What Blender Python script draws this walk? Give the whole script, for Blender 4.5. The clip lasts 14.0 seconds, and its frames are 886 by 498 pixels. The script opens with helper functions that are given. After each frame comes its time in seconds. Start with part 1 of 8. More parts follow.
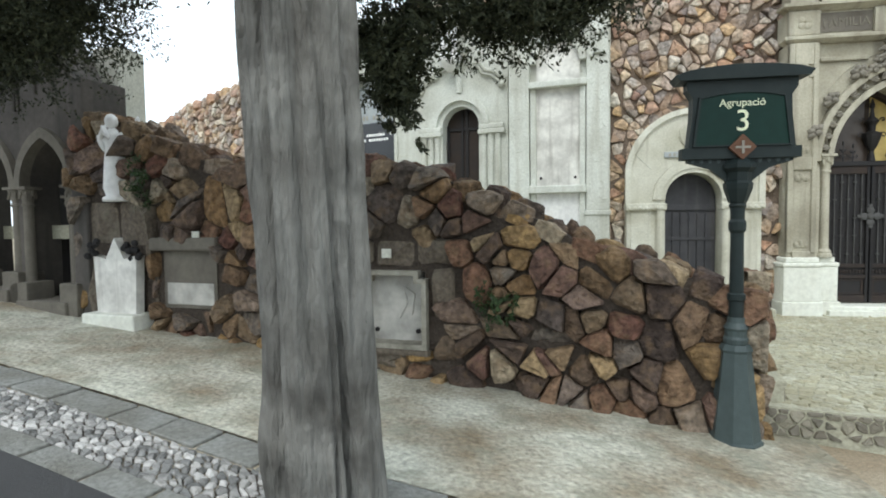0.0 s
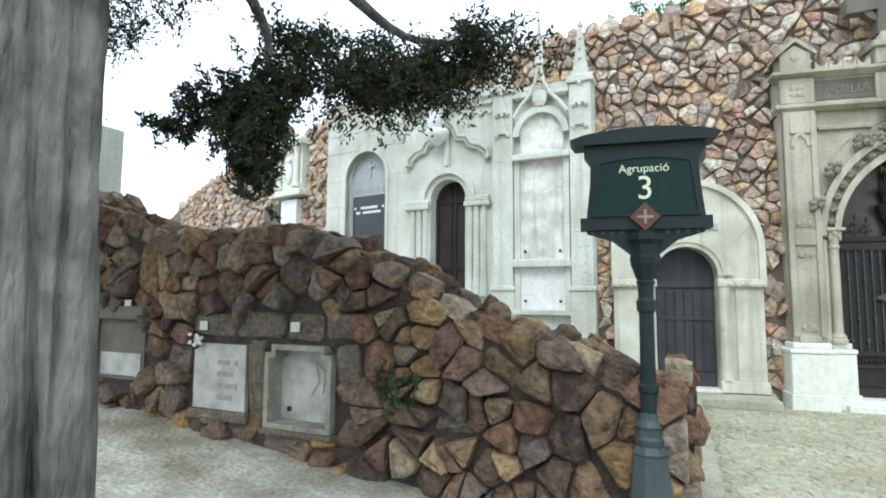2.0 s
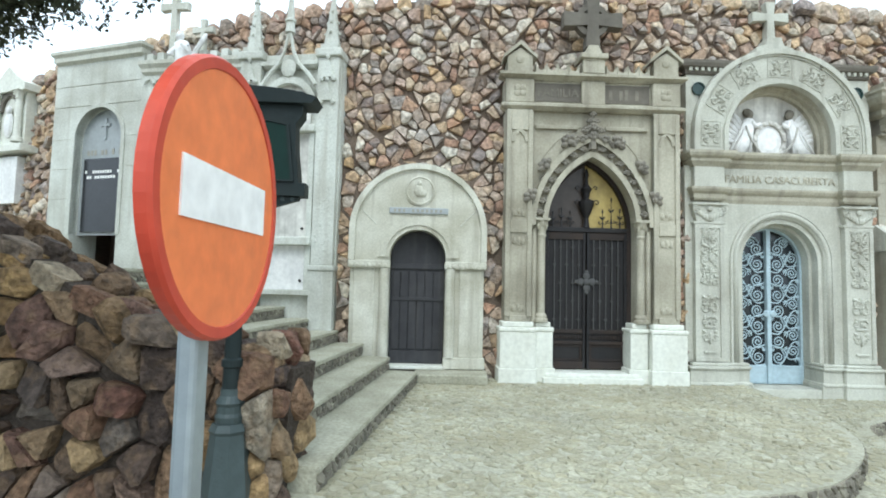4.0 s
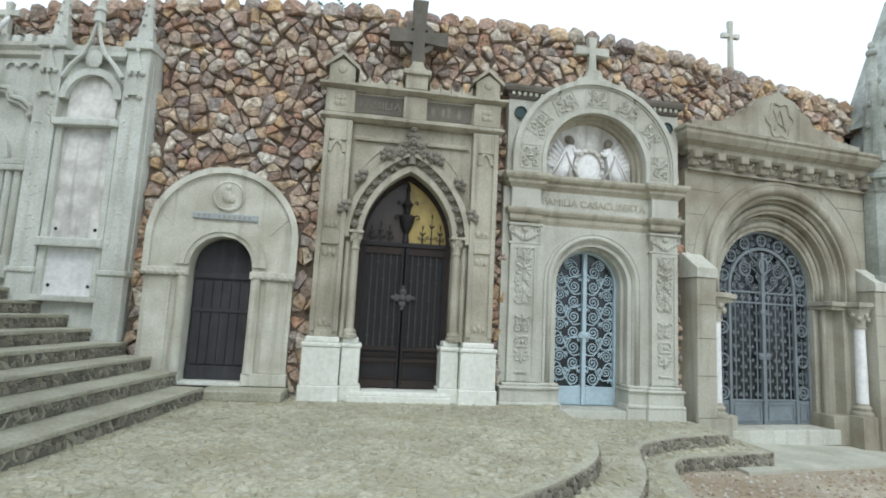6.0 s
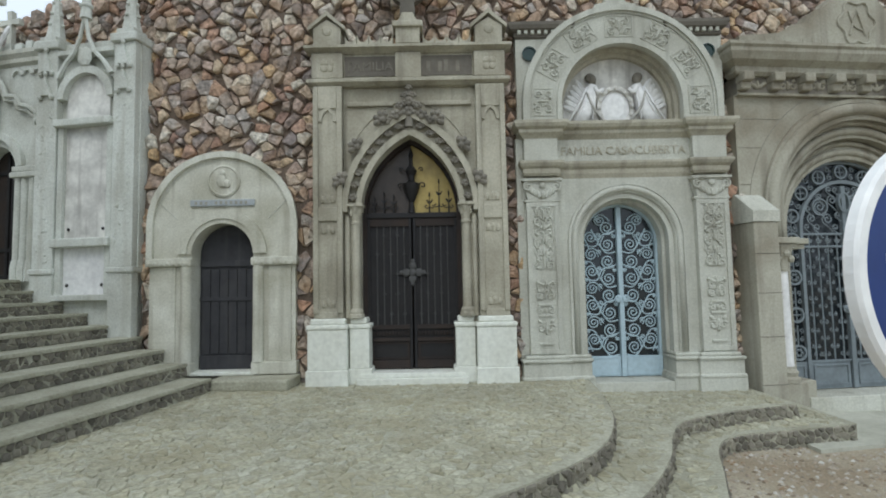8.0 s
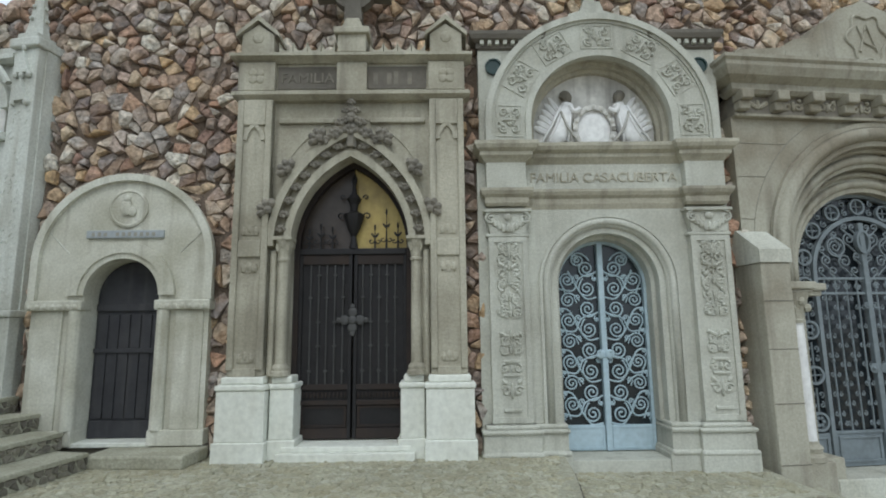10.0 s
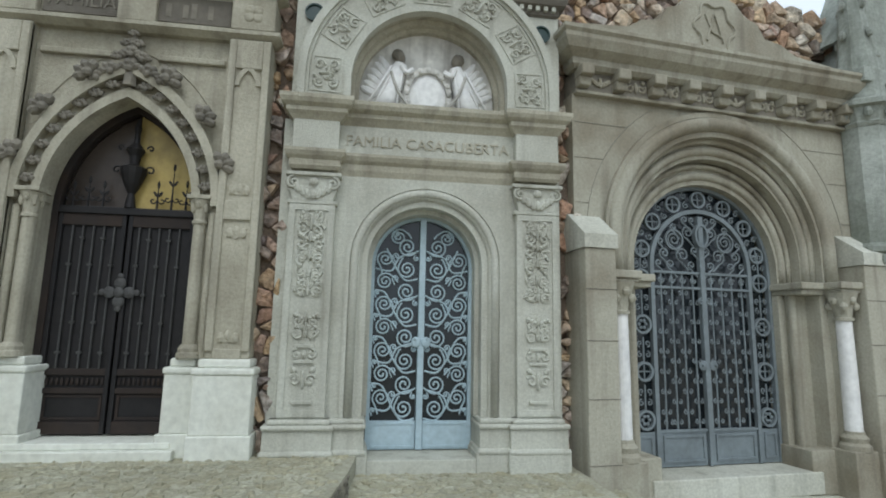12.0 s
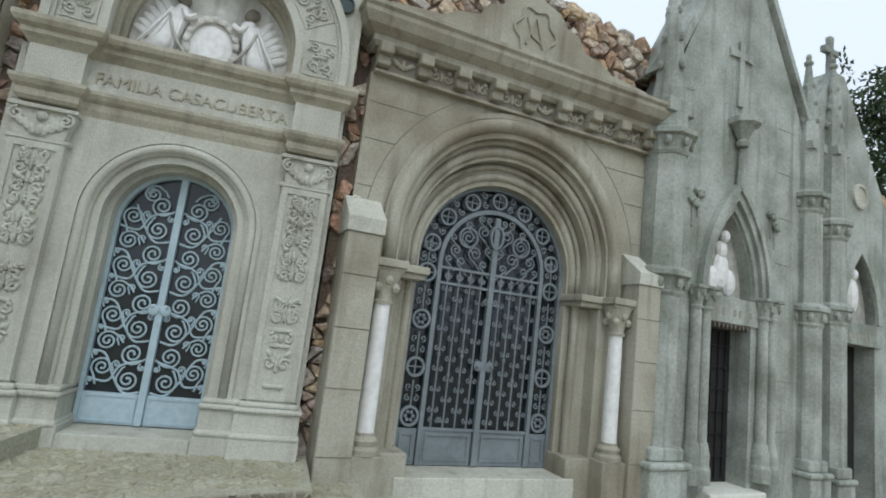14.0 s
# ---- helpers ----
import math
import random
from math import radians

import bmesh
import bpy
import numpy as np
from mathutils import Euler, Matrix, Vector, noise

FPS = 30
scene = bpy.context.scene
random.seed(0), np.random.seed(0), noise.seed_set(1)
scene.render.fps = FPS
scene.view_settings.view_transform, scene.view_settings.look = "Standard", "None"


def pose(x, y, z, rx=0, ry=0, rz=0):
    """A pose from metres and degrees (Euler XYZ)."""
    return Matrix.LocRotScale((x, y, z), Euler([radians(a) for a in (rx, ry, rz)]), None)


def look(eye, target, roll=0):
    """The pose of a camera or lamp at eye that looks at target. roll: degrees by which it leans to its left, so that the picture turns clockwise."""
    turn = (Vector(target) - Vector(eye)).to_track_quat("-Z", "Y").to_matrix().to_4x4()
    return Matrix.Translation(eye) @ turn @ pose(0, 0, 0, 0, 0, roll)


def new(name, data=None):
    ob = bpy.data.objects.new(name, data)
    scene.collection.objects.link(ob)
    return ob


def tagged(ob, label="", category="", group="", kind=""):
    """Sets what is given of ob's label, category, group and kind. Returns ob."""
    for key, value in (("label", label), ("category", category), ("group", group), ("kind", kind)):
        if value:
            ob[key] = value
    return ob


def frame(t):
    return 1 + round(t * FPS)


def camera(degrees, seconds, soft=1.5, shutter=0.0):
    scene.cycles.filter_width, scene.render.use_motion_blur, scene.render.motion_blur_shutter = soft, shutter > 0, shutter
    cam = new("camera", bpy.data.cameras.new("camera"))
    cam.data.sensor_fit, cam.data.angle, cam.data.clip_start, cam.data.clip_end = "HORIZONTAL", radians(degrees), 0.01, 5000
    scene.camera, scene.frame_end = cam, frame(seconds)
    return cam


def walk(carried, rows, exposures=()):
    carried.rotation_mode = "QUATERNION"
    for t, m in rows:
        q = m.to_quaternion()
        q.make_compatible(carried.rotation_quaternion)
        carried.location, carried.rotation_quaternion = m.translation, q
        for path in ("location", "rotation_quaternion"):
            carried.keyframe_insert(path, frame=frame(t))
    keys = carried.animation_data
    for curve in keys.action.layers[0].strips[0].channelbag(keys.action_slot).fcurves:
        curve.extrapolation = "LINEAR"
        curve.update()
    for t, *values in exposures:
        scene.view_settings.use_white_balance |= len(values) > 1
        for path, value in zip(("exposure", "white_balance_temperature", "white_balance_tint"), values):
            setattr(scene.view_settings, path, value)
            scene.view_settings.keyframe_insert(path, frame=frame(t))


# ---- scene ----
cam = camera(79.2, 14.0, 1.9)
# seconds, place, turn
PATH = [
    (0.0, 2.278, -0.626, 1.295, 87.19, 0.72, 9.07),
    (0.5, 2.580, -0.508, 1.296, 89.14, -0.16, 12.01),
    (1.0, 2.869, -0.370, 1.301, 89.33, -0.51, 10.05),
    (1.5, 3.105, -0.208, 1.298, 94.14, -1.49, 11.82),
    (2.0, 3.371, -0.101, 1.295, 95.04, -0.36, 14.88),
    (2.5, 3.711, -0.007, 1.292, 92.97, -0.73, 10.88),
    (3.0, 4.026, 0.145, 1.272, 91.79, -0.99, 2.88),
    (3.5, 4.366, 0.224, 1.252, 92.98, 1.36, -1.55),
    (4.0, 4.829, 0.272, 1.220, 93.83, -1.34, -1.88),
    (4.2, 5.026, 0.310, 1.202, 93.24, -0.35, -3.83),
    (6.3, 6.788, 0.372, 1.065, 97.45, -2.48, -9.63),
    (6.5, 6.936, 0.433, 1.066, 96.54, -1.05, -9.39),
    (7.0, 7.223, 0.514, 1.054, 95.91, -1.52, -3.67),
    (7.2, 7.330, 0.551, 1.051, 93.98, -0.62, -1.12),
    (9.3, 7.810, 1.732, 1.238, 94.89, 2.50, -0.47),
    (9.5, 7.892, 1.832, 1.229, 96.48, 2.11, -0.45),
    (10.0, 8.128, 2.077, 1.171, 98.78, 0.68, -0.48),
    (10.5, 8.407, 2.335, 1.172, 102.15, -1.51, -3.15),
    (11.0, 8.717, 2.493, 1.185, 99.98, -0.01, -3.70),
    (11.5, 9.062, 2.611, 1.088, 98.61, -0.44, -3.54),
    (12.0, 9.442, 2.727, 0.996, 98.92, -1.07, -8.15),
    (12.5, 9.802, 2.785, 1.007, 99.04, -1.05, -13.24),
    (13.0, 10.176, 2.787, 0.960, 99.20, -4.53, -13.72),
    (13.5, 10.597, 2.742, 0.921, 99.79, -5.94, -17.37),
    (14.0, 11.060, 2.662, 1.000, 99.00, -6.83, -16.97),
]
walk(cam, [(t, pose(x, y, z, rx, ry, rz)) for t, x, y, z, rx, ry, rz in PATH],
     [(0.0, 0.26, 6620, 11), (1.0, 0.32, 6540, 11), (2.0, 0.50, 6240, 9), (2.5, 0.55, 6200, 8.5), (4.2, 0.27, 6180, 8), (6.3, -0.17, 6360, 12), (7.2, -0.38, 6360, 12), (9.3, -0.48, 6340, 11), (12.0, -0.44, 6360, 11), (14.0, -0.47, 6400, 12)])

# ---- world, sun, exposure ----
world = bpy.data.worlds.new("overcast_sky")
scene.world = world
world.use_nodes = True
wn = world.node_tree
sky = wn.nodes.new("ShaderNodeTexSky")
sky.sky_type = "NISHITA"
sky.sun_disc = False
sky.sun_elevation, sky.sun_rotation = radians(58), radians(200)
sky.air_density, sky.dust_density, sky.ozone_density = 1.0, 6.0, 1.0
pale = wn.nodes.new("ShaderNodeHueSaturation")
pale.inputs["Saturation"].default_value = 0.22
wn.links.new(sky.outputs[0], pale.inputs["Color"])
# the cloud sheet: an even white veil over the sky
veil = wn.nodes.new("ShaderNodeMix")
veil.data_type = "RGBA"
veil.inputs[0].default_value = 0.9
veil.inputs[7].default_value = (8.7, 10.0, 11.0, 1)
wn.links.new(pale.outputs[0], veil.inputs[6])
wn.links.new(veil.outputs[2], wn.nodes["Background"].inputs[0])
wn.nodes["Background"].inputs[1].default_value = 0.143
sun = new("sun", bpy.data.lights.new("sun", "SUN"))
sun.data.energy, sun.data.angle, sun.data.color = 1.2, radians(30), (0.98, 1.0, 0.96)
sun.matrix_world = look((4, -12, 22), (7, 6, 0))


# ---- materials ----
def mat(name, base, second=None, rough=0.8, metal=0.0, grain=18.0, stain=1.2, bump=0.25, bumpscale=60.0, mix=0.5,
        streak=0.0, streakcol=(0.06, 0.055, 0.05), rnd=0, ramp=None, spec=0.3, fleck=0.12,
        bumpdist=0.02, stretch=1.0, tint=None, tintamt=0.6, tintscale=3.0):
    """Base colour broken by a large stain and a fine grain, with vertical streaks and relief. rnd 1: colours by object, 2: by island."""
    m = bpy.data.materials.new(name)
    m.use_nodes = True
    t, b = m.node_tree, m.node_tree.nodes["Principled BSDF"]
    n, l = t.nodes.new, t.links.new
    co = n("ShaderNodeTexCoord")
    geo = n("ShaderNodeNewGeometry")
    pos = geo.outputs["Position"]
    second = second or tuple(c * 0.72 for c in base)
    if rnd:
        src = n("ShaderNodeObjectInfo").outputs["Random"] if rnd == 1 else geo.outputs["Random Per Island"]
        cr = n("ShaderNodeValToRGB")
        cr.color_ramp.interpolation = "LINEAR"
        els = cr.color_ramp.elements
        while len(els) < len(ramp):
            els.new(0.5)
        for i, c in enumerate(ramp):
            els[i].position = i / (len(ramp) - 1)
            els[i].color = (*c, 1)
        l(src, cr.inputs[0])
        basecol = cr.outputs[0]
    else:
        rgb = n("ShaderNodeRGB")
        rgb.outputs[0].default_value = (*base, 1)
        basecol = rgb.outputs[0]
    big = n("ShaderNodeTexNoise")
    big.inputs["Scale"].default_value, big.inputs["Detail"].default_value = stain, 6
    l(pos, big.inputs["Vector"])
    rmp = n("ShaderNodeMapRange")
    rmp.inputs[1].default_value, rmp.inputs[2].default_value = 0.38, 0.68
    l(big.outputs["Fac"], rmp.inputs[0])
    mx = n("ShaderNodeMix")
    mx.data_type = "RGBA"
    sc = n("ShaderNodeMath")
    sc.operation = "MULTIPLY"
    sc.inputs[1].default_value = mix
    l(rmp.outputs[0], sc.inputs[0])
    l(sc.outputs[0], mx.inputs[0])
    l(basecol, mx.inputs[6])
    if rnd:
        dk = n("ShaderNodeHueSaturation")
        dk.inputs["Value"].default_value = 0.55
        l(basecol, dk.inputs["Color"])
        l(dk.outputs[0], mx.inputs[7])
    else:
        mx.inputs[7].default_value = (*second, 1)
    out = mx.outputs[2]
    fine = n("ShaderNodeTexNoise")
    fine.inputs["Scale"].default_value, fine.inputs["Detail"].default_value = grain, 8
    if stretch != 1.0:
        lay = n("ShaderNodeMapping")
        lay.inputs["Scale"].default_value = (1.0, 1.0, stretch)
        l(pos, lay.inputs[0])
        upright = lay.outputs[0]
    else:
        upright = pos
    l(upright, fine.inputs["Vector"])
    fm = n("ShaderNodeMapRange")
    fm.inputs[1].default_value, fm.inputs[2].default_value = 0.25, 0.75
    fm.inputs[3].default_value, fm.inputs[4].default_value = 1.0 - fleck, 1.0 + fleck
    l(fine.outputs["Fac"], fm.inputs[0])
    mul = n("ShaderNodeMix")
    mul.data_type, mul.blend_type = "RGBA", "MULTIPLY"
    mul.inputs[0].default_value = 1.0
    l(out, mul.inputs[6])
    l(fm.outputs[0], mul.inputs[7])
    out = mul.outputs[2]
    if tint:
        tn = n("ShaderNodeTexNoise")
        tn.inputs["Scale"].default_value, tn.inputs["Detail"].default_value = tintscale, 7
        l(pos, tn.inputs["Vector"])
        tm = n("ShaderNodeMapRange")
        tm.inputs[1].default_value, tm.inputs[2].default_value, tm.inputs[4].default_value = 0.5, 0.66, tintamt
        l(tn.outputs["Fac"], tm.inputs[0])
        tx = n("ShaderNodeMix")
        tx.data_type = "RGBA"
        l(tm.outputs[0], tx.inputs[0])
        l(out, tx.inputs[6])
        tx.inputs[7].default_value = (*tint, 1)
        out = tx.outputs[2]
    if streak:
        mp = n("ShaderNodeMapping")
        mp.inputs["Scale"].default_value = (7.0, 7.0, 0.5) if stretch == 1.0 else (6.5, 6.5, 0.55)
        l(pos, mp.inputs[0])
        sn = n("ShaderNodeTexNoise")
        sn.inputs["Scale"].default_value, sn.inputs["Detail"].default_value = 1.0, 5
        l(mp.outputs[0], sn.inputs["Vector"])
        sm = n("ShaderNodeMapRange")
        sm.inputs[1].default_value, sm.inputs[2].default_value = 0.52, 0.75
        sm.inputs[4].default_value = streak
        l(sn.outputs["Fac"], sm.inputs[0])
        ms = n("ShaderNodeMix")
        ms.data_type = "RGBA"
        l(sm.outputs[0], ms.inputs[0])
        l(out, ms.inputs[6])
        ms.inputs[7].default_value = (*streakcol, 1)
        out = ms.outputs[2]
    l(out, b.inputs["Base Color"])
    b.inputs["Roughness"].default_value, b.inputs["Metallic"].default_value = rough, metal
    b.inputs["Specular IOR Level"].default_value = spec
    if bump:
        bn = n("ShaderNodeTexNoise")
        bn.inputs["Scale"].default_value, bn.inputs["Detail"].default_value = bumpscale, 6
        l(upright, bn.inputs["Vector"])
        bp = n("ShaderNodeBump")
        bp.inputs["Strength"].default_value, bp.inputs["Distance"].default_value = bump, bumpdist
        l(bn.outputs["Fac"], bp.inputs["Height"])
        l(bp.outputs[0], b.inputs["Normal"])
    return m


RUBBLE = ((0.058, 0.042, 0.035), (0.130, 0.090, 0.068), (0.255, 0.155, 0.075), (0.092, 0.072, 0.062), (0.275, 0.195, 0.115), (0.165, 0.072, 0.050),
          (0.180, 0.152, 0.124), (0.072, 0.052, 0.046), (0.345, 0.215, 0.085), (0.330, 0.285, 0.215), (0.120, 0.055, 0.042), (0.215, 0.132, 0.080))
DRUM = ((0.227, 0.186, 0.162), (0.443, 0.356, 0.286), (0.562, 0.421, 0.281), (0.324, 0.279, 0.251), (0.616, 0.556, 0.454), (0.443, 0.265, 0.178),
        (0.497, 0.454, 0.405), (0.254, 0.207, 0.192), (0.594, 0.416, 0.238), (0.680, 0.637, 0.545), (0.346, 0.221, 0.173), (0.529, 0.427, 0.329))
rubble = mat("rubble_stone", (0.3, 0.2, 0.1), rough=0.85, fleck=0.55, grain=20, stain=13, bump=1.0, bumpscale=30, bumpdist=0.045, mix=0.95, rnd=1, ramp=RUBBLE, tint=(0.235, 0.155, 0.09), tintamt=0.45, tintscale=9)
drum_stone = mat("mound_stone", (0.3, 0.2, 0.1), rough=0.9, fleck=0.55, grain=18, stain=11, bump=1.0, bumpscale=30, bumpdist=0.03, mix=0.7, rnd=1, ramp=DRUM, tint=(0.40, 0.24, 0.13), tintamt=0.35, tintscale=4)
drum_small = mat("mound_stone_far", (0.3, 0.2, 0.1), rough=0.9, fleck=0.55, grain=18, stain=11, bump=1.0, bumpscale=30, bumpdist=0.03, mix=0.7, rnd=2, ramp=DRUM, tint=(0.40, 0.24, 0.13), tintamt=0.35, tintscale=4)
mortar = mat("mortar", (0.066, 0.052, 0.041), (0.035, 0.027, 0.022), rough=0.95, grain=40, bump=0.9, bumpscale=30, bumpdist=0.04, fleck=0.35, stain=3)
mound_mortar = mat("mound_mortar", (0.165, 0.125, 0.095), (0.09, 0.07, 0.055), rough=0.95, grain=40, bump=0.9, bumpscale=30, fleck=0.35)
rough_ashlar = mat("rough_ashlar", (0.150, 0.124, 0.096), (0.085, 0.068, 0.052), rough=0.9, grain=30, stain=5, mix=0.85, bump=1.0, bumpscale=24, bumpdist=0.04, fleck=0.4, tint=(0.23, 0.205, 0.16), tintamt=0.5, tintscale=5)
# darker carving stone: soot stains, plus the hollow's shade painted into leaf bosses
dark_carving = mat("dark_carving", (0.235, 0.215, 0.175), (0.13, 0.12, 0.10), rough=0.9, stain=6, mix=0.8, bump=0.4)
kerb_stone = mat("kerb_stone", (0.235, 0.24, 0.225), (0.14, 0.135, 0.115), rough=0.6, grain=35, stain=3, mix=0.8, bump=0.5, bumpscale=45, fleck=0.3)
niche_frame = mat("worn_niche_frame", (0.33, 0.315, 0.265), (0.19, 0.175, 0.14), rough=0.9, stain=6, mix=0.85, bump=0.6, fleck=0.25)
tomb_cream = mat("cream_limestone", (0.63, 0.625, 0.54), (0.40, 0.385, 0.30), rough=0.8, stain=1.8, mix=0.85, grain=40, fleck=0.14, streak=0.6, streakcol=(0.25, 0.225, 0.165), bump=0.4, bumpscale=70)
joint_grey = mat("mortar_joint", (0.30, 0.29, 0.24), rough=0.9, bump=0.1)
white_stone = mat("white_limestone", (0.60, 0.62, 0.565), (0.39, 0.39, 0.335), rough=0.75, stain=1.6, mix=0.75, grain=40, fleck=0.16, streak=0.5, streakcol=(0.314, 0.293, 0.224), bump=0.2)
pale_stone = mat("pale_limestone", (0.57, 0.575, 0.505), (0.40, 0.39, 0.32), rough=0.8, stain=1.4, mix=0.8, grain=40, fleck=0.18, streak=0.55, streakcol=(0.237, 0.232, 0.194), bump=0.3)
grey_stone = mat("grey_limestone", (0.54, 0.545, 0.475), (0.37, 0.36, 0.30), rough=0.85, stain=1.5, mix=0.75, streak=0.5, streakcol=(0.23, 0.215, 0.175), bump=0.6, bumpscale=80, grain=45, fleck=0.13)
gothic_stone = mat("brown_grey_limestone", (0.47, 0.445, 0.355), (0.275, 0.252, 0.19), rough=0.85, stain=1.5, mix=0.9, streak=0.6, streakcol=(0.15, 0.135, 0.108), bump=0.5, bumpscale=70, grain=35, fleck=0.13)
arch_stone = mat("weathered_sandstone", (0.42, 0.405, 0.33), (0.235, 0.205, 0.15), rough=0.85, stain=1.1, mix=0.9, streak=0.6, streakcol=(0.145, 0.125, 0.095), bump=0.5, bumpscale=70, grain=35, fleck=0.13)
cool_stone = mat("cool_grey_limestone", (0.43, 0.46, 0.42), (0.22, 0.24, 0.205), rough=0.85, stain=1.6, mix=0.95, streak=0.7, streakcol=(0.13, 0.14, 0.115), bump=0.7, bumpscale=60, grain=25, fleck=0.2)
# sooty stone, lowered further so its colour carries the tree's shade
dark_stone = mat("sooty_shaded_stone", (0.10, 0.09, 0.08), (0.05, 0.046, 0.043), rough=0.9, stain=1.5, mix=0.8, streak=0.6, streakcol=(0.03, 0.03, 0.028))
slab_dark = mat("lead_dark_stone", (0.16, 0.145, 0.12), (0.10, 0.09, 0.075), rough=0.85, stain=2.5, mix=0.7, bump=0.5)
plinth_white = mat("whitewashed_plinth", (0.70, 0.715, 0.645), (0.55, 0.55, 0.475), rough=0.7, stain=2.2, mix=0.5, bump=0.12, streak=0.2, streakcol=(0.475, 0.455, 0.367))
marble = mat("white_marble", (0.80, 0.80, 0.78), (0.60, 0.60, 0.60), rough=0.45, stain=3.5, mix=0.5, bump=0.05, streak=0.2, streakcol=(0.4, 0.39, 0.36))
marble_stained = mat("stained_marble", (0.72, 0.71, 0.66), (0.40, 0.39, 0.36), rough=0.5, stain=4.0, mix=0.8, bump=0.08, streak=0.85, streakcol=(0.24, 0.22, 0.19))
niche_slab = mat("grey_marble_slab", (0.46, 0.45, 0.41), (0.27, 0.26, 0.235), rough=0.5, stain=5.0, mix=0.9, bump=0.1)
iron = mat("black_iron", (0.024, 0.023, 0.024), (0.036, 0.033, 0.032), rough=0.55, metal=0.4, stain=3, bump=0.2, bumpscale=120)
iron_brown = mat("rusty_iron", (0.032, 0.026, 0.024), (0.055, 0.036, 0.026), rough=0.7, metal=0.2, stain=4, bump=0.3, bumpscale=90)
worn_iron = mat("worn_iron", (0.085, 0.085, 0.083), (0.045, 0.042, 0.04), rough=0.6, metal=0.3, stain=6, bump=0.2)
iron_blue = mat("pale_blue_painted_iron", (0.42, 0.53, 0.58), (0.32, 0.42, 0.47), rough=0.5, stain=3, mix=0.5, bump=0.08)
iron_grey = mat("grey_blue_painted_iron", (0.20, 0.235, 0.25), (0.13, 0.15, 0.16), rough=0.55, stain=3, mix=0.6, bump=0.12)
dark_wood = mat("dark_door_paint", (0.048, 0.048, 0.052), (0.028, 0.028, 0.032), rough=0.6, stain=4, mix=0.7, bump=0.2, streak=0.3, streakcol=(0.14, 0.13, 0.12))
# near-black: shade inside openings put into the colour; dark flower heads too
gloom = mat("painted_dark", (0.025, 0.024, 0.024), rough=0.9, bump=0)
dark_glass = mat("dark_glass", (0.018, 0.024, 0.028), (0.03, 0.035, 0.04), rough=0.12, bump=0, spec=0.5)
amber_glass = mat("amber_glass", (0.50, 0.38, 0.13), (0.30, 0.22, 0.09), rough=0.35, stain=4, mix=0.7, bump=0.1)
brown_glass = mat("smoked_brown_glass", (0.07, 0.055, 0.045), (0.04, 0.032, 0.028), rough=0.25, bump=0)
lamp_paint = mat("green_black_paint", (0.014, 0.022, 0.022), (0.025, 0.033, 0.032), rough=0.5, stain=5, bump=0.1, spec=0.2)
lamp_grey = mat("worn_grey_green_paint", (0.055, 0.075, 0.075), (0.035, 0.05, 0.05), rough=0.45, stain=5, bump=0.1)
sign_green = mat("green_sign_enamel", (0.007, 0.028, 0.022), (0.005, 0.022, 0.018), rough=0.45, bump=0, spec=0.15)
sign_ink = mat("cream_lettering", (0.72, 0.76, 0.55), rough=0.5, bump=0)
rust_brown = mat("rust_brown_emblem", (0.12, 0.055, 0.03), (0.07, 0.04, 0.025), rough=0.6, bump=0.1)
steel = mat("galvanised_steel", (0.36, 0.41, 0.43), (0.27, 0.31, 0.33), rough=0.45, metal=0.55, stain=6, bump=0.06)
sign_back = mat("grey_green_sign_back", (0.20, 0.235, 0.215), (0.13, 0.16, 0.145), rough=0.5, stain=6, bump=0.05)
sign_red = mat("faded_red_reflective", (0.80, 0.22, 0.075), (0.74, 0.18, 0.06), rough=0.4, stain=3, bump=0.02)
sign_rim = mat("red_rim", (0.55, 0.075, 0.04), (0.46, 0.05, 0.03), rough=0.4, stain=5, bump=0.02)
sign_white = mat("white_reflective", (0.86, 0.86, 0.84), (0.80, 0.80, 0.78), rough=0.4, bump=0.02)
sign_blue = mat("blue_reflective", (0.012, 0.035, 0.16), (0.015, 0.045, 0.18), rough=0.35, stain=4, bump=0.02)
sticker = mat("yellow_sticker", (0.66, 0.42, 0.06), rough=0.5, bump=0)
bark = mat("grey_bark", (0.175, 0.174, 0.160), (0.060, 0.055, 0.048), rough=0.95, fleck=0.42, grain=17, stain=2.8, mix=0.9, bump=1.0, bumpscale=30, bumpdist=0.05, stretch=0.26, streak=0.6, streakcol=(0.062, 0.055, 0.046), tint=(0.29, 0.285, 0.26), tintamt=0.6, tintscale=3.0)
scar = mat("bare_wood_scar", (0.27, 0.255, 0.22), (0.15, 0.135, 0.105), rough=0.9, stain=6, bump=0.5)
leaf = mat("cypress_green", (0.030, 0.046, 0.022), rough=0.75, bump=0, rnd=2, ramp=((0.016, 0.022, 0.012), (0.036, 0.044, 0.022), (0.062, 0.068, 0.034)))
leaf_far = mat("oak_green", (0.04, 0.07, 0.03), rough=0.75, bump=0, rnd=2, ramp=((0.025, 0.045, 0.02), (0.05, 0.085, 0.035), (0.09, 0.13, 0.06)))
ivy_green = mat("ivy_green", (0.03, 0.06, 0.02), rough=0.6, bump=0, rnd=2, ramp=((0.02, 0.04, 0.014), (0.05, 0.09, 0.03)))
cobble = mat("terrace_cobble", (0.475, 0.468, 0.357), rough=0.85, fleck=0.3, grain=30, stain=0.9, mix=0.5, bump=0.5, bumpscale=50, rnd=2, tint=(0.29, 0.265, 0.175), tintamt=0.6, tintscale=1.3,
             ramp=((0.355, 0.340, 0.245), (0.42, 0.41, 0.31), (0.385, 0.36, 0.25), (0.46, 0.45, 0.355), (0.325, 0.305, 0.21)))
